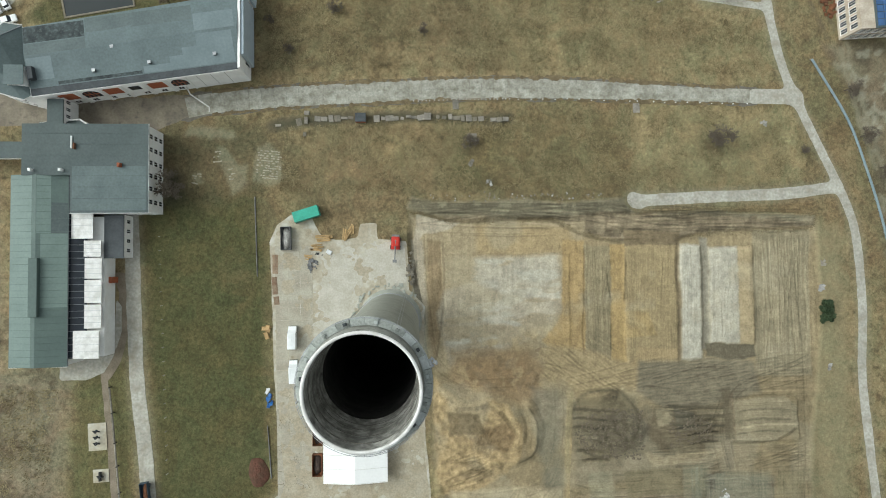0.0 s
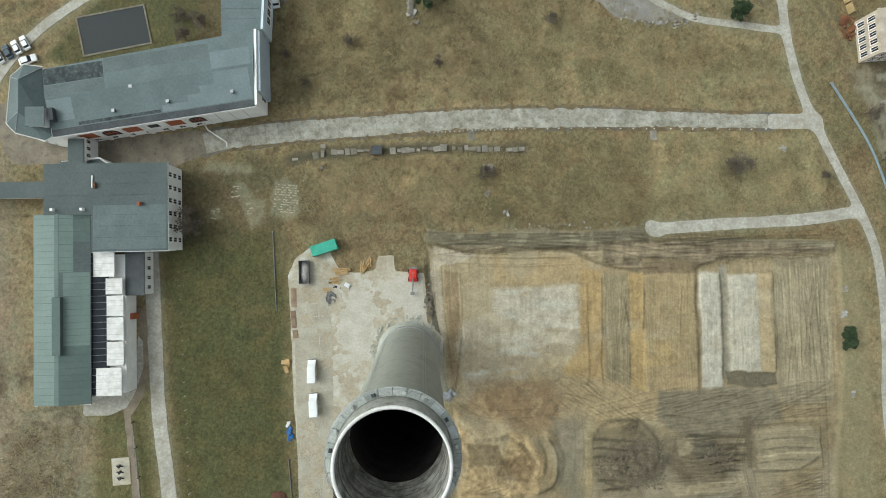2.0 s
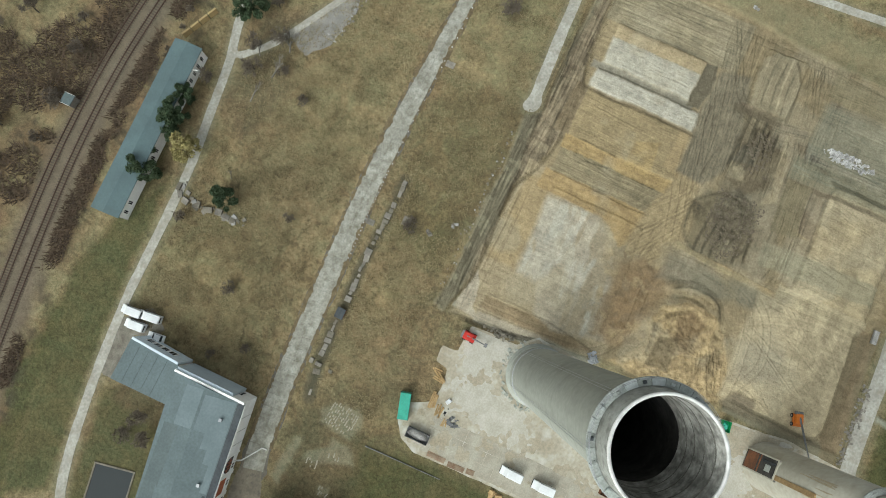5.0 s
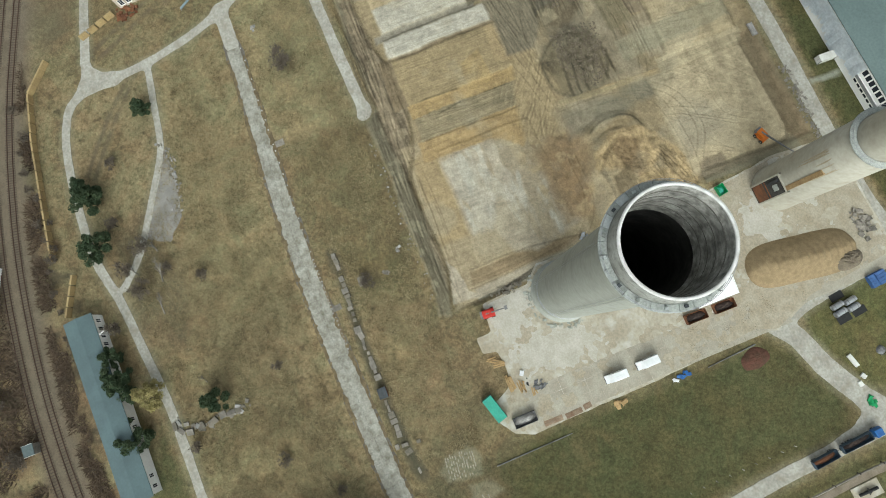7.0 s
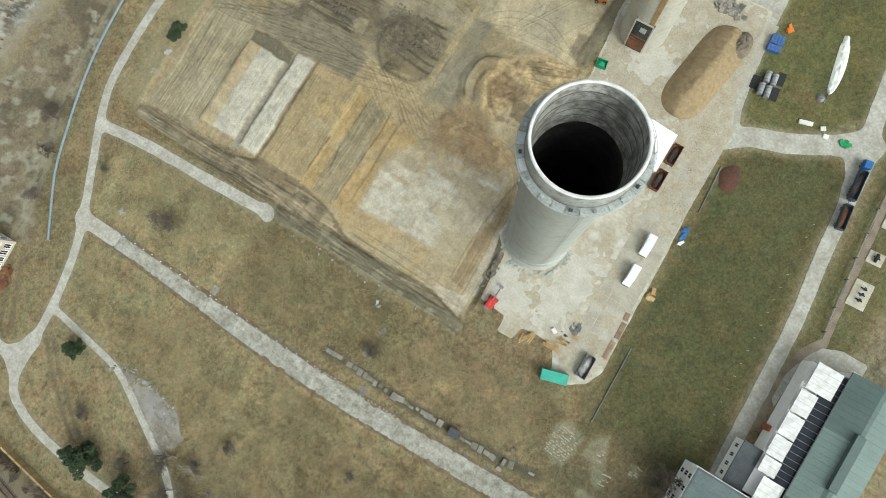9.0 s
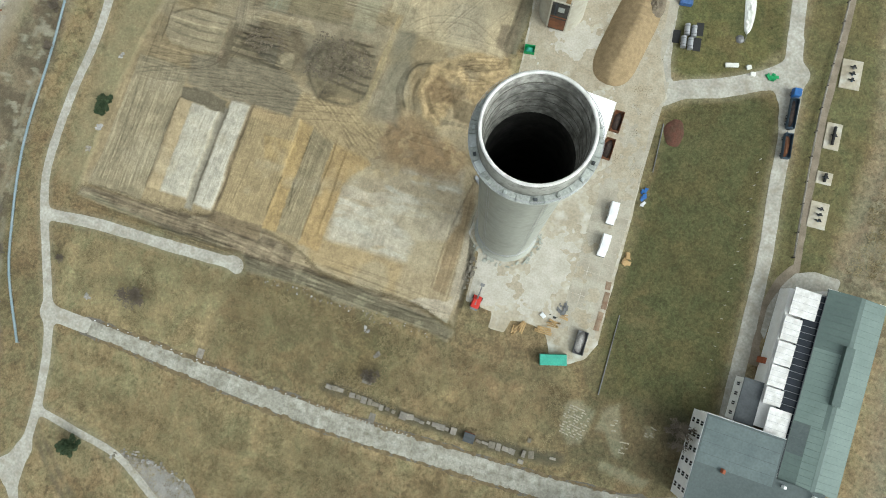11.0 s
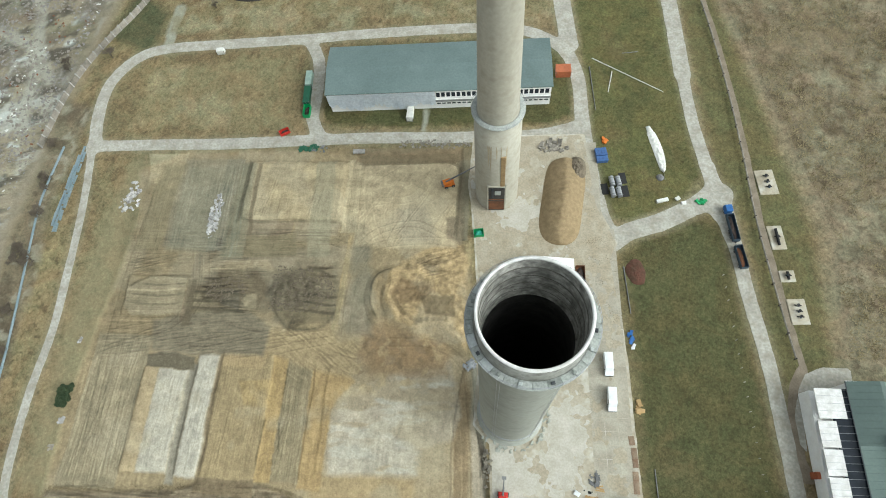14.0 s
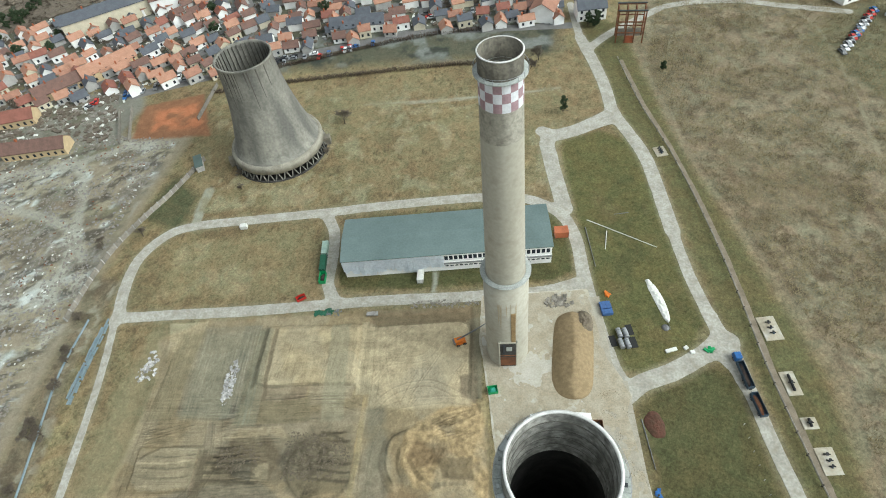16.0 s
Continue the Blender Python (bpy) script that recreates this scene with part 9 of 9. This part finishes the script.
pipe = thing("pipeline", pose(0, 0, 0), "blue-grey steel pipeline on low supports", "pipeline")
line = smoothed([(91.2, 54), (100.2, 38.7), (104.6, 26.7), (108.5, 13.4), (111, 0), (113, -22), (117, -50), (119, -66), (118, -84)], 4)
for a, b in zip(line, line[1:]):
    bm = bmesh.new()
    bar(bm, (*a, 0.55), (*b, 0.55), 0.3, 8)
    part("pipe_length", bm, PIPE, pipe)
    part("support", boxed(a[0] - 0.25, a[0] + 0.25, a[1] - 0.15, a[1] + 0.15, 0, 0.3), RUIN, pipe)
r = random.Random(15)
stack = thing("sheet_stacks", pose(0, 0, 0), "row of stacked blue-grey steel sheets beside the road", "steel sheets")
for k in range(20):
    u = k / 38
    x, y = 112.3 - 0.6 * math.sin(u * 3), -57 - 50 * u
    ob = part("sheet_pack", boxed(-1.1, 1.1, -0.6, 0.6, 0, 0.4, 0.03), PIPE, stack)
    ob.matrix_basis = Matrix.LocRotScale((x + (k % 3 - 1) * 0.8, y, 0), Euler((0, 0, 1.57 + r.uniform(-0.06, 0.06))), (r.uniform(1.2, 2.4), 0.45, r.uniform(0.4, 1.6)))


# ---- house with solar roof, wagon hut, basin ----
def solar_house():
    t = thing("house", pose(99.0, 59.2, 0, 0, 0, 4), "pale shell of a house with blue solar panels on its roof", "house")
    w_ = material("stained_render", (0.5, 0.44, 0.36), (0.38, 0.32, 0.25), 0.9, 0.4, 3, 0.25)
    part("wall", prism([(0, 0), (16, 0), (16, 10.5), (0, 10.5)], 0, 7.5), w_, t)
    part("roof", prism([(3.5, -0.3), (16.3, -0.3), (16.3, 10.8), (3.5, 10.8)], 7.5, 7.9), ROOF_GREY, t)
    part("terrace", boxed(-0.2, 3.5, -0.2, 10.7, 7.5, 7.75, 0.04), w_, t)
    panel = material("solar_panel", (0.05, 0.1, 0.2), (0.06, 0.12, 0.25), 0.25, 0.5, 3, 0.15)
    for i in range(7):
        for j in range(6):
            part("solar_panel", boxed(4.0 + 1.75 * i, 5.6 + 1.75 * i, 0.2 + 1.75 * j, 1.8 + 1.75 * j, 7.95, 8.05), panel, t)
    windows_row(t, (0, 10), (0, 0.5), 4.4, 6.4, 5, 1.2)
    windows_row(t, (0, 10), (0, 0.5), 1.0, 3.0, 5, 1.2)
    windows_row(t, (0.5, 0), (15.5, 0), 4.4, 6.4, 7, 1.2)
    windows_row(t, (0.5, 0), (15.5, 0), 1.0, 3.0, 7, 1.2)
    scrap_pile(97, 68, 2.5, 4, 30, RUST, "heap of brick rubble beside the house", 33, 0.7, 0.0)


solar_house()
t = thing("wagon_hut", pose(35.5, 124.3, 0, 0, 0, -22), "long white wagon-like hut beside the railway", "hut")
part("wall", boxed(-6.8, 6.8, -2.1, 2.1, 0, 3.0, 0.05), WHITE_WALL, t)
part("roof", gable(-6.8, 6.8, -2.1, 2.1, 3.0, 0.5, "x", 0.15, 0.15), PLASTIC, t)
windows_row(t, (-6.4, -2.1), (6.4, -2.1), 1.2, 2.2, 8, 0.7)
t = thing("signal_hut", pose(-5.6, 123.4, 0, 0, 0, 0), "small grey trackside hut with pale roof", "hut")
part("wall", boxed(-1.3, 1.3, -1.3, 1.3, 0, 2.4, 0.04), RUIN, t)
part("roof", boxed(-1.4, 1.4, -1.4, 1.4, 2.4, 2.6, 0.04), ROOF_FELT, t)
for q in (-1.45, 1.4):
    part("roof_edge", boxed(q, q + 0.08, -1.45, 1.45, 2.38, 2.68), PLASTIC, t)
basin = thing("water_basin", pose(-87.4, 68.6, 0, 0, 0, 11), "rectangular basin of still dark water with concrete edge", "basin")
WATER = bpy.data.materials.new("still_dark_water")
WATER.use_nodes = True
wb = WATER.node_tree.nodes["Principled BSDF"]
wb.inputs["Base Color"].default_value = (0.03, 0.035, 0.036, 1)
wb.inputs["Roughness"].default_value = 0.5
wb.inputs["Specular IOR Level"].default_value = 0.15
part("water", boxed(-8.0, 8.0, -4.6, 4.6, 0.02, 0.1), WATER, basin)
for x0, x1, y0, y1 in ((-8.4, 8.4, -5.0, -4.6), (-8.4, 8.4, 4.6, 5.0), (-8.4, -8.0, -4.6, 4.6), (8.0, 8.4, -4.6, 4.6)):
    part("edge", boxed(x0, x1, y0, y1, 0, 0.22, 0.04), RUIN_DARK, basin)


# ---- steel frame at the far road ----
t = thing("gantry", pose(-73.5, -221, 0, 0, 0, -8), "open frame of dark red rusty steel", "steel frame")
for x in (-5.5, -1.8, 1.8, 5.5):
    for y in (-3, 3):
        part("column", boxed(x - 0.25, x + 0.25, y - 0.25, y + 0.25, 0, 14.5), RUST, t)
for z in (4.5, 9.5, 14.3):
    for y in (-3, 3):
        part("beam", boxed(-5.7, 5.7, y - 0.2, y + 0.2, z, z + 0.4), RUST, t)
    for x in (-5.5, -1.8, 1.8, 5.5):
        part("beam", boxed(x - 0.2, x + 0.2, -3, 3, z, z + 0.35), RUST, t)
part("door_panel", boxed(-1.5, 1.5, 2.6, 3.0, 0, 3.2), BRICK_RED, t)
part("plinth_wall", boxed(-5.2, 5.2, -3.0, -2.7, 0, 3.4), RUIN, t)
part("roof_edge", boxed(-6, 6, 2.9, 3.5, 14.7, 15.1), ROOF_DARK, t)
part("roof_edge", boxed(-6, 6, -3.5, -2.9, 14.7, 15.1), ROOF_DARK, t)

# ---- long boundary hedge and south field path ----
HEDGE = material("bare_hedge", (0.1, 0.075, 0.055), None, 0.95, 0.5, 3, 0.35)
for line, lab in (([(110, -203), (77.7, -207), (29.4, -210), (-3, -211), (-30, -209)], "low brown hedge across the field"), ([(112, -214), (80, -221), (21, -236), (-20, -239)], "dense bare hedge behind the gardens")):
    verts, faces = [], []
    rnd = random.Random(61)
    pts_ = smoothed(line, 0.6)
    for x, y in pts_:
        for q in range(14):
            c = Vector((x + rnd.gauss(0, 0.4), y + rnd.gauss(0, 0.55), rnd.uniform(0.0, 1.6)))
            u = Vector((rnd.gauss(0, 1), rnd.gauss(0, 1), rnd.gauss(0, 1))).normalized() * 0.5
            w = u.orthogonal().normalized() * 0.18
            i = len(verts)
            verts += [c - u, c + w, c + u, c - w]
            faces.append((i, i + 1, i + 2, i + 3))
    me_ = bpy.data.meshes.new("hedge")
    me_.from_pydata(verts, [], faces)
    me_.materials.append(HEDGE)
    tagged(new("hedge", me_), lab, "hedge", kind="stuff")


# ---- rubble land, uncountable blocks ----
def rubble(name, poly, count, mat, size, seed, label):
    rs = np.random.RandomState(seed)
    xs, ys = [p[0] for p in poly], [p[1] for p in poly]
    X, Y = rs.uniform(min(xs), max(xs), count * 3), rs.uniform(min(ys), max(ys), count * 3)
    ok = (inside(X, Y, poly) > 0) & (cloud(X, Y, 12, seed) > 0.42)
    X, Y = X[ok][:count], Y[ok][:count]
    verts, faces = [], []
    for x, y in zip(X, Y):
        s = size * rs.uniform(0.3, 1.6)
        z0 = ground_z(x, y) + 0.12 * s
        i = len(verts)
        a = rs.uniform(0, 3.14)
        c_, s_ = math.cos(a), math.sin(a)
        for sx, sy, sz in ((-1, -1, -1), (1, -1, -1), (1, 1, -1), (-1, 1, -1), (-1, -1, 1), (1, -1, 1), (1, 1, 1), (-1, 1, 1)):
            u, v, w = sx * s * rs.uniform(0.5, 1.4), sy * s * rs.uniform(0.35, 0.8), sz * s * rs.uniform(0.2, 0.5) + z0
            verts.append((x + u * c_ - v * s_, y + u * s_ + v * c_, w))
        faces += [(i + 4, i + 5, i + 6, i + 7), (i, i + 1, i + 5, i + 4), (i + 1, i + 2, i + 6, i + 5), (i + 2, i + 3, i + 7, i + 6), (i + 3, i, i + 4, i + 7)]
    me_ = bpy.data.meshes.new(name)
    me_.from_pydata(verts, [], faces)
    me_.materials.append(mat)
    return tagged(new(name, me_), label, "rubble", kind="stuff")


east = [(126, -100), (124, -140), (117, -172), (150, -178), (250, -184), (250, 40), (136, 30), (130, -40)]
rubble("rubble", east, 3600, PALE_RUIN, 0.34, 3, "white and grey demolition rubble strewn over the ground")
rubble("rubble", east, 9000, RUIN, 0.36, 4, "grey broken concrete strewn over the ground")
rubble("rubble", east, 1300, RUST, 0.28, 5, "rusty scrap and brick strewn over the ground")
rubble("rubble", east, 700, PLASTIC, 0.3, 8, "bright white plaster lumps strewn over the ground")
rubble("clods", [(28, -40), (31, -36), (37, -34), (45, -34.6), (50, -37), (62, -36), (64, -42), (50, -45), (44, -47), (36, -46), (30, -45)], 900, material("earth_clods", (0.17, 0.14, 0.098), (0.12, 0.098, 0.068), 0.95, 0.5, 3, 0.4), 0.2, 6, "dark clods of dug earth")

# concrete boundary wall between the site and the cleared land, and a low brick hall on it
wall_line = smoothed([(125.5, -84), (124, -100), (121, -114), (115, -128), (109, -139.5), (101.5, -158)], 3.0)
t = thing("panel_wall", pose(0, 0, 0), "long grey concrete panel wall beside the cleared land", "wall")
for (xa, ya), (xb, yb) in zip(wall_line, wall_line[1:]):
    ob = part("panel", boxed(0, math.hypot(xb - xa, yb - ya) - 0.08, -0.12, 0.12, 0, 2.1, 0.02), RUIN, t)
    ob.matrix_basis = Matrix.LocRotScale((xa, ya, 0), Euler((0, 0, math.atan2(yb - ya, xb - xa))), None)
    part("post", boxed(xa - 0.2, xa + 0.2, ya - 0.2, ya + 0.2, 0, 2.3, 0.03), PALE_RUIN, t)
t = thing("gate_hut", pose(102.6, -154.5, 0, 0, 0, -66), "small pale hut at the end of the panel wall", "hut")
part("wall", boxed(-3.6, 3.6, -1.4, 1.4, 0, 2.6, 0.05), PALE_RUIN, t)
part("roof", boxed(-3.8, 3.8, -1.6, 1.6, 2.6, 2.85, 0.04), ROOF_GREEN, t)
for q in range(3):
    part("window", boxed(-2.6 + 2.2 * q, -1.6 + 2.2 * q, 1.36, 1.44, 1.0, 2.0), GLASS_DARK, t)



# ---- the town to the south ----
TILE = [material("roof_tiles_orange", (0.33, 0.175, 0.12), (0.255, 0.135, 0.095), 0.85, 0.5, 3, 0.25), material("roof_tiles_red", (0.25, 0.105, 0.078), (0.2, 0.085, 0.063), 0.85, 0.5, 3, 0.25),
        material("roof_tiles_brown", (0.17, 0.1, 0.08), (0.13, 0.08, 0.065), 0.85, 0.5, 3, 0.25), material("roof_slate", (0.1, 0.11, 0.125), (0.08, 0.085, 0.1), 0.75, 0.5, 3, 0.2),
        material("roof_tiles_salmon", (0.4, 0.22, 0.15), (0.33, 0.18, 0.12), 0.85, 0.5, 3, 0.2)]
RENDER = [WHITE_WALL, material("cream_render", (0.6, 0.55, 0.42), None, 0.9, 0.5, 3, 0.15), material("grey_render", (0.42, 0.41, 0.39), None, 0.9, 0.5, 3, 0.15), material("ochre_render", (0.52, 0.4, 0.24), None, 0.9, 0.5, 3, 0.15)]
TILE_WORDS = ("orange tiled", "red tiled", "brown tiled", "dark slate", "salmon tiled")
WALL_WORDS = ("white", "cream", "grey", "ochre")


def town_house(m, L, W, H, rise, roof, wall, group="town houses", label=""):
    t = thing("house", m, label or f"{WALL_WORDS[wall]} rendered house with {TILE_WORDS[roof]} gable roof", "house", group)
    bm = prism([(-L / 2, -W / 2), (L / 2, -W / 2), (L / 2, W / 2), (-L / 2, W / 2)], 0, H)
    for x in (-L / 2, L / 2):
        vs = [bm.verts.new((x, -W / 2, H)), bm.verts.new((x, W / 2, H)), bm.verts.new((x, 0, H + rise))]
        bm.faces.new(vs)
    part("wall", bm, RENDER[wall], t)
    part("roof", gable(-L / 2, L / 2, -W / 2, W / 2, H - 0.1, rise, "x", 0.3, 0.4), TILE[roof], t)
    part("roof_chimney", boxed(L * 0.2, L * 0.2 + 0.7, -0.4, 0.4, H + rise * 0.6, H + rise + 1.1), BRICK_RED, t)
    n = max(2, int(L / 3)) if m.translation.y > -250 else 0
    for s in (-1, 1):
        for z in ((1.0,) if H < 4 else (1.0, 3.8)):
            for k in range(n):
                x = -L / 2 + L * (k + 0.5) / n
                part("window", boxed(x - 0.5, x + 0.5, s * W / 2 - 0.05, s * W / 2 + 0.05, z, z + 1.4), GLASS_DARK, t)
    return t


rnd = random.Random(21)
placed, planned = [], []
for k in range(14000):
    if len(placed) >= 400:
        break
    x, y = rnd.uniform(-45, 330), rnd.uniform(-345, -172)
    lim = -236 + 0.12 * max(0, x - 20) if x < 110 else -214 + 0.22 * (x - 110)
    if x > 160:
        lim = -203 + 0.18 * (x - 160)
    if y > lim - 3 or y < lim - 125:
        continue
    if x > 170 and y < -270 + 0.35 * (x - 170) - 25:
        continue
    if abs((y - lim) % 19 - 9.5) > 7.0:
        continue
    L, W = rnd.uniform(5.2, 8.2), rnd.uniform(4.4, 5.6)
    if any((x - a) ** 2 + (y - b) ** 2 < (0.5 * (L + c) + 0.3) ** 2 for a, b, c in placed):
        continue
    placed.append((x, y, L))
    street = 8 if x < 100 else 38
    turn = street + rnd.choice((0, 90, 0)) + rnd.gauss(0, 5)
    planned.append((y, x, turn, L, W, rnd.choice((2.4, 3.2, 3.8)), rnd.uniform(1.8, 2.6), rnd.choice((0, 0, 1, 2, 3, 4, 4, 3, 2)), rnd.choice((0, 0, 0, 1, 2, 2))))
planned.sort(reverse=True)
for y, x, turn, L, W, H, rise, rf, wl in planned[:275]:
    town_house(pose(x, y, 0, 0, 0, turn), L, W, H, rise, rf, wl)
far_parts = {}
for y, x, turn, L, W, H, rise, rf, wl in planned[275:]:
    m_ = pose(x, y, 0, 0, 0, turn)
    for key, mat, pts, fcs in ((("roof", rf), TILE[rf], [(-L / 2, -W / 2, H), (L / 2, -W / 2, H), (L / 2, W / 2, H), (-L / 2, W / 2, H), (-L / 2, 0, H + rise), (L / 2, 0, H + rise)], ((0, 1, 5, 4), (2, 3, 4, 5))),
                               (("wall", wl), RENDER[wl], [(sx * L / 2 * 0.95, sy * W / 2 * 0.92, z) for z in (0, H) for sx, sy in ((-1, -1), (1, -1), (1, 1), (-1, 1))] + [(-L / 2 * 0.95, 0, H + rise * 0.9), (L / 2 * 0.95, 0, H + rise * 0.9)], ((0, 1, 5, 4), (1, 2, 6, 5), (2, 3, 7, 6), (3, 0, 4, 7), (4, 7, 8), (5, 6, 9)))):
        vs, fs, _ = far_parts.setdefault(key, ([], [], mat))
        i = len(vs)
        vs += [m_ @ Vector(q) for q in pts]
        fs += [tuple(i + k for k in f) for f in fcs]
for (what, n_), (vs, fs, mat) in far_parts.items():
    me_ = bpy.data.meshes.new("far_town")
    me_.from_pydata(vs, [], fs)
    me_.materials.append(mat)
    tagged(new("far_town", me_), f"{TILE_WORDS[n_]} roofs of the distant town" if what == "roof" else f"{WALL_WORDS[n_]} walls of the distant town", "houses", kind="stuff")
for x, y, L, W, H, turn, rf, wl, lab in ((-40, -247, 15, 11, 6.0, 70, 0, 0, "white villa with bright orange tiled roof"), (-60, -243, 13, 9, 5.5, 4, 3, 0, "white house with dark slate roof"), (190, -276, 46, 10, 8, 30, 3, 1, "long cream apartment row with grey roof"), (150, -292, 40, 10, 7.5, 22, 2, 0, "long white apartment row with brown roof"),
                                       (188, -214, 24, 8, 3.6, 38, 2, 3, "long low shed with brown tiled roof"), (205, -190, 30, 8, 3.6, 12, 1, 3, "long low shed with red tiled roof"), (170, -228, 26, 9, 4.5, 40, 4, 3, "long barn with salmon tiled roof"), (50, -248, 26, 9, 4, 3, 3, 0, "long white barn with slate roof"), (178, -169.5, 27, 8, 3.6, 6, 2, 3, "long low brown-roofed brick hall beside the cleared land")):
    town_house(pose(x, y, 0, 0, 0, turn), L, W, H, 3.4, rf, wl, "town houses", lab)
# streets, cars and garden trees of the town
street = tagged(sheet("street", lambda X, Y: np.maximum.reduce([2.6 - along(X, Y, l_) for l_ in ([(-50, -236), (20, -241), (80, -228), (112, -218), (150, -206)], [(-40, -262), (40, -268), (100, -250), (150, -228), (230, -190)], [(-45, -290), (60, -297), (130, -275), (190, -245), (290, -195)], [(100, -250), (118, -290), (124, -330)], [(20, -241), (16, -300)])]) + 0.0 * X, -60, 300, -335, -185, 1.2, 0.05, 0.2, material("town_asphalt", (0.17, 0.165, 0.16), (0.13, 0.125, 0.12), 0.9, 0.3, 3, 0.2)), "grey asphalt streets between the gardens", "road", kind="structure")
car_paints = (PAINT_WHITE, GREY_STEEL, BLUE_PAINT, RED_PAINT, RUBBER, STEEL)
for k in range(60):
    u = rnd.random()
    a, b = ((-35, -252), (20, -256)) if k < 12 else ((118, -222), (170, -200)) if k < 32 else ((40, -233), (105, -221))
    small_car(pose(a[0] + (b[0] - a[0]) * u, a[1] + (b[1] - a[1]) * u + rnd.uniform(-3, 3), 0.05, 0, 0, rnd.choice((10, 95)) + rnd.gauss(0, 5)), car_paints[k % 6], ("white car parked in the town street", "grey car parked in the town street", "blue car parked in the town street", "red car parked in the town street", "black car parked in the town street", "silver car parked in the town street")[k % 6], "cars in the town")
for k in range(260):
    x, y = rnd.uniform(-45, 300), rnd.uniform(-330, -190)
    lim = -240 + 0.12 * max(0, x - 20) if x < 110 else -220 + 0.22 * (x - 110)
    if y > lim or any((x - a) ** 2 + (y - b) ** 2 < (0.55 * c) ** 2 for a, b, c in placed):
        continue
    if k % 3 == 0:
        src = bpy.data.objects["tree.003"]
        c = copy_thing(src, Matrix.Identity(4))
        s = rnd.uniform(0.6, 1.0)
        c.matrix_basis = Matrix.LocRotScale((x, y, 0), Euler((0, 0, k)), (s, s, s))
        tagged(c, "dark evergreen tree in a town garden", "tree", "garden trees")
    else:
        c = copy_thing(bare_kinds[k % 4], Matrix.Identity(4))
        s = rnd.uniform(0.5, 0.9)
        c.matrix_basis = Matrix.LocRotScale((x, y, 0), Euler((0, 0, k)), (s, s, s))
        tagged(c, "leafless tree in a town garden", "tree", "garden trees")
clutter = [(-45, -238), (20, -246), (105, -226), (150, -212), (215, -196), (330, -185), (330, -290), (200, -300), (100, -320), (-45, -300)]
rubble("garden_clutter", clutter, 1500, GREY_STEEL, 0.8, 61, "sheds, fences and stored goods in the town gardens")
rubble("garden_clutter", clutter, 900, PLASTIC, 0.6, 62, "pale sheds and garden furniture in the town gardens")
rubble("garden_clutter", clutter, 1500, TWIGS, 1.0, 63, "dark hedges and shrubs in the town gardens")
rubble("woods", [(330, -190), (330, -420), (60, -420), (60, -330), (160, -315), (230, -290), (290, -240)], 9000, TWIGS, 1.8, 64, "grey-brown leafless woods beyond the town")
lot = [(150, -174), (320, -184), (320, -212), (200, -204), (153, -208)]
rubble("yard_clutter", lot, 700, TWIGS, 0.9, 65, "shrubs and stored goods in the yards behind the brick hall")
rubble("yard_clutter", lot, 700, RUIN, 0.7, 66, "sheds and rubble in the yards behind the brick hall")
rubble("yard_clutter", lot, 160, PLASTIC, 0.7, 67, "pale parked goods in the yards behind the brick hall")
for x, y, L, W, turn, mt, lab in ((-178, -243, 26, 9, 22, ROOF_BLUE, "long low hall with pale blue sheet roof"), (-164, -252, 18, 7, 20, ROOF_GREY, "low grey-roofed hall beside the far road"), (-192, -226, 22, 8, 30, ROOF_GREEN, "low hall with green-grey sheet roof"), (-128, -262, 14, 7, 4, TILE[0], "orange-roofed house beside the far road")):
    t = thing("low_hall", pose(x, y, 0, 0, 0, turn), lab, "building", "halls beside the far road")
    part("wall", boxed(-L / 2, L / 2, -W / 2, W / 2, 0, 3.6), WHITE_WALL, t)
    part("roof", gable(-L / 2, L / 2, -W / 2, W / 2, 3.6, 1.2, "x", 0.2, 0.3), mt, t)
    for k in range(int(L / 3)):
        part("window", boxed(-L / 2 + 1 + 3 * k, -L / 2 + 2.6 + 3 * k, W / 2 - 0.04, W / 2 + 0.05, 1.2, 2.6), GLASS_DARK, t)
for k in range(22):
    u = (k % 11) / 10
    small_car(pose(-158 - 20 * u + (k // 11) * 4.5, -216 + 4 * u + 12 * (1 - u) - 16 * u + (k // 11) * 5, 0.02, 0, 0, 100 + rnd.gauss(0, 4)), car_paints[(k * 5) % 6], ("white car parked on the far yard", "grey car parked on the far yard", "blue car parked on the far yard", "red car parked on the far yard", "black car parked on the far yard", "silver car parked on the far yard")[(k * 5) % 6], "cars on the far yard")
# walls round the red brick lot
for i, (a, b) in enumerate((((111, -209), (112.5, -184)), ((147, -196), (139, -172)), ((152, -194), (143, -171)))):
    bm = bmesh.new()
    ang = math.atan2(b[1] - a[1], b[0] - a[0])
    L = math.hypot(b[0] - a[0], b[1] - a[1])
    ob = part("boundary_wall", boxed(0, L, -0.2, 0.2, 0, 1.8, 0.05), RUIN)
    ob.matrix_basis = Matrix.LocRotScale((*a, 0), Euler((0, 0, ang)), None)
    tagged(ob, "long pale boundary wall of the brick lot", "wall", "lot walls")
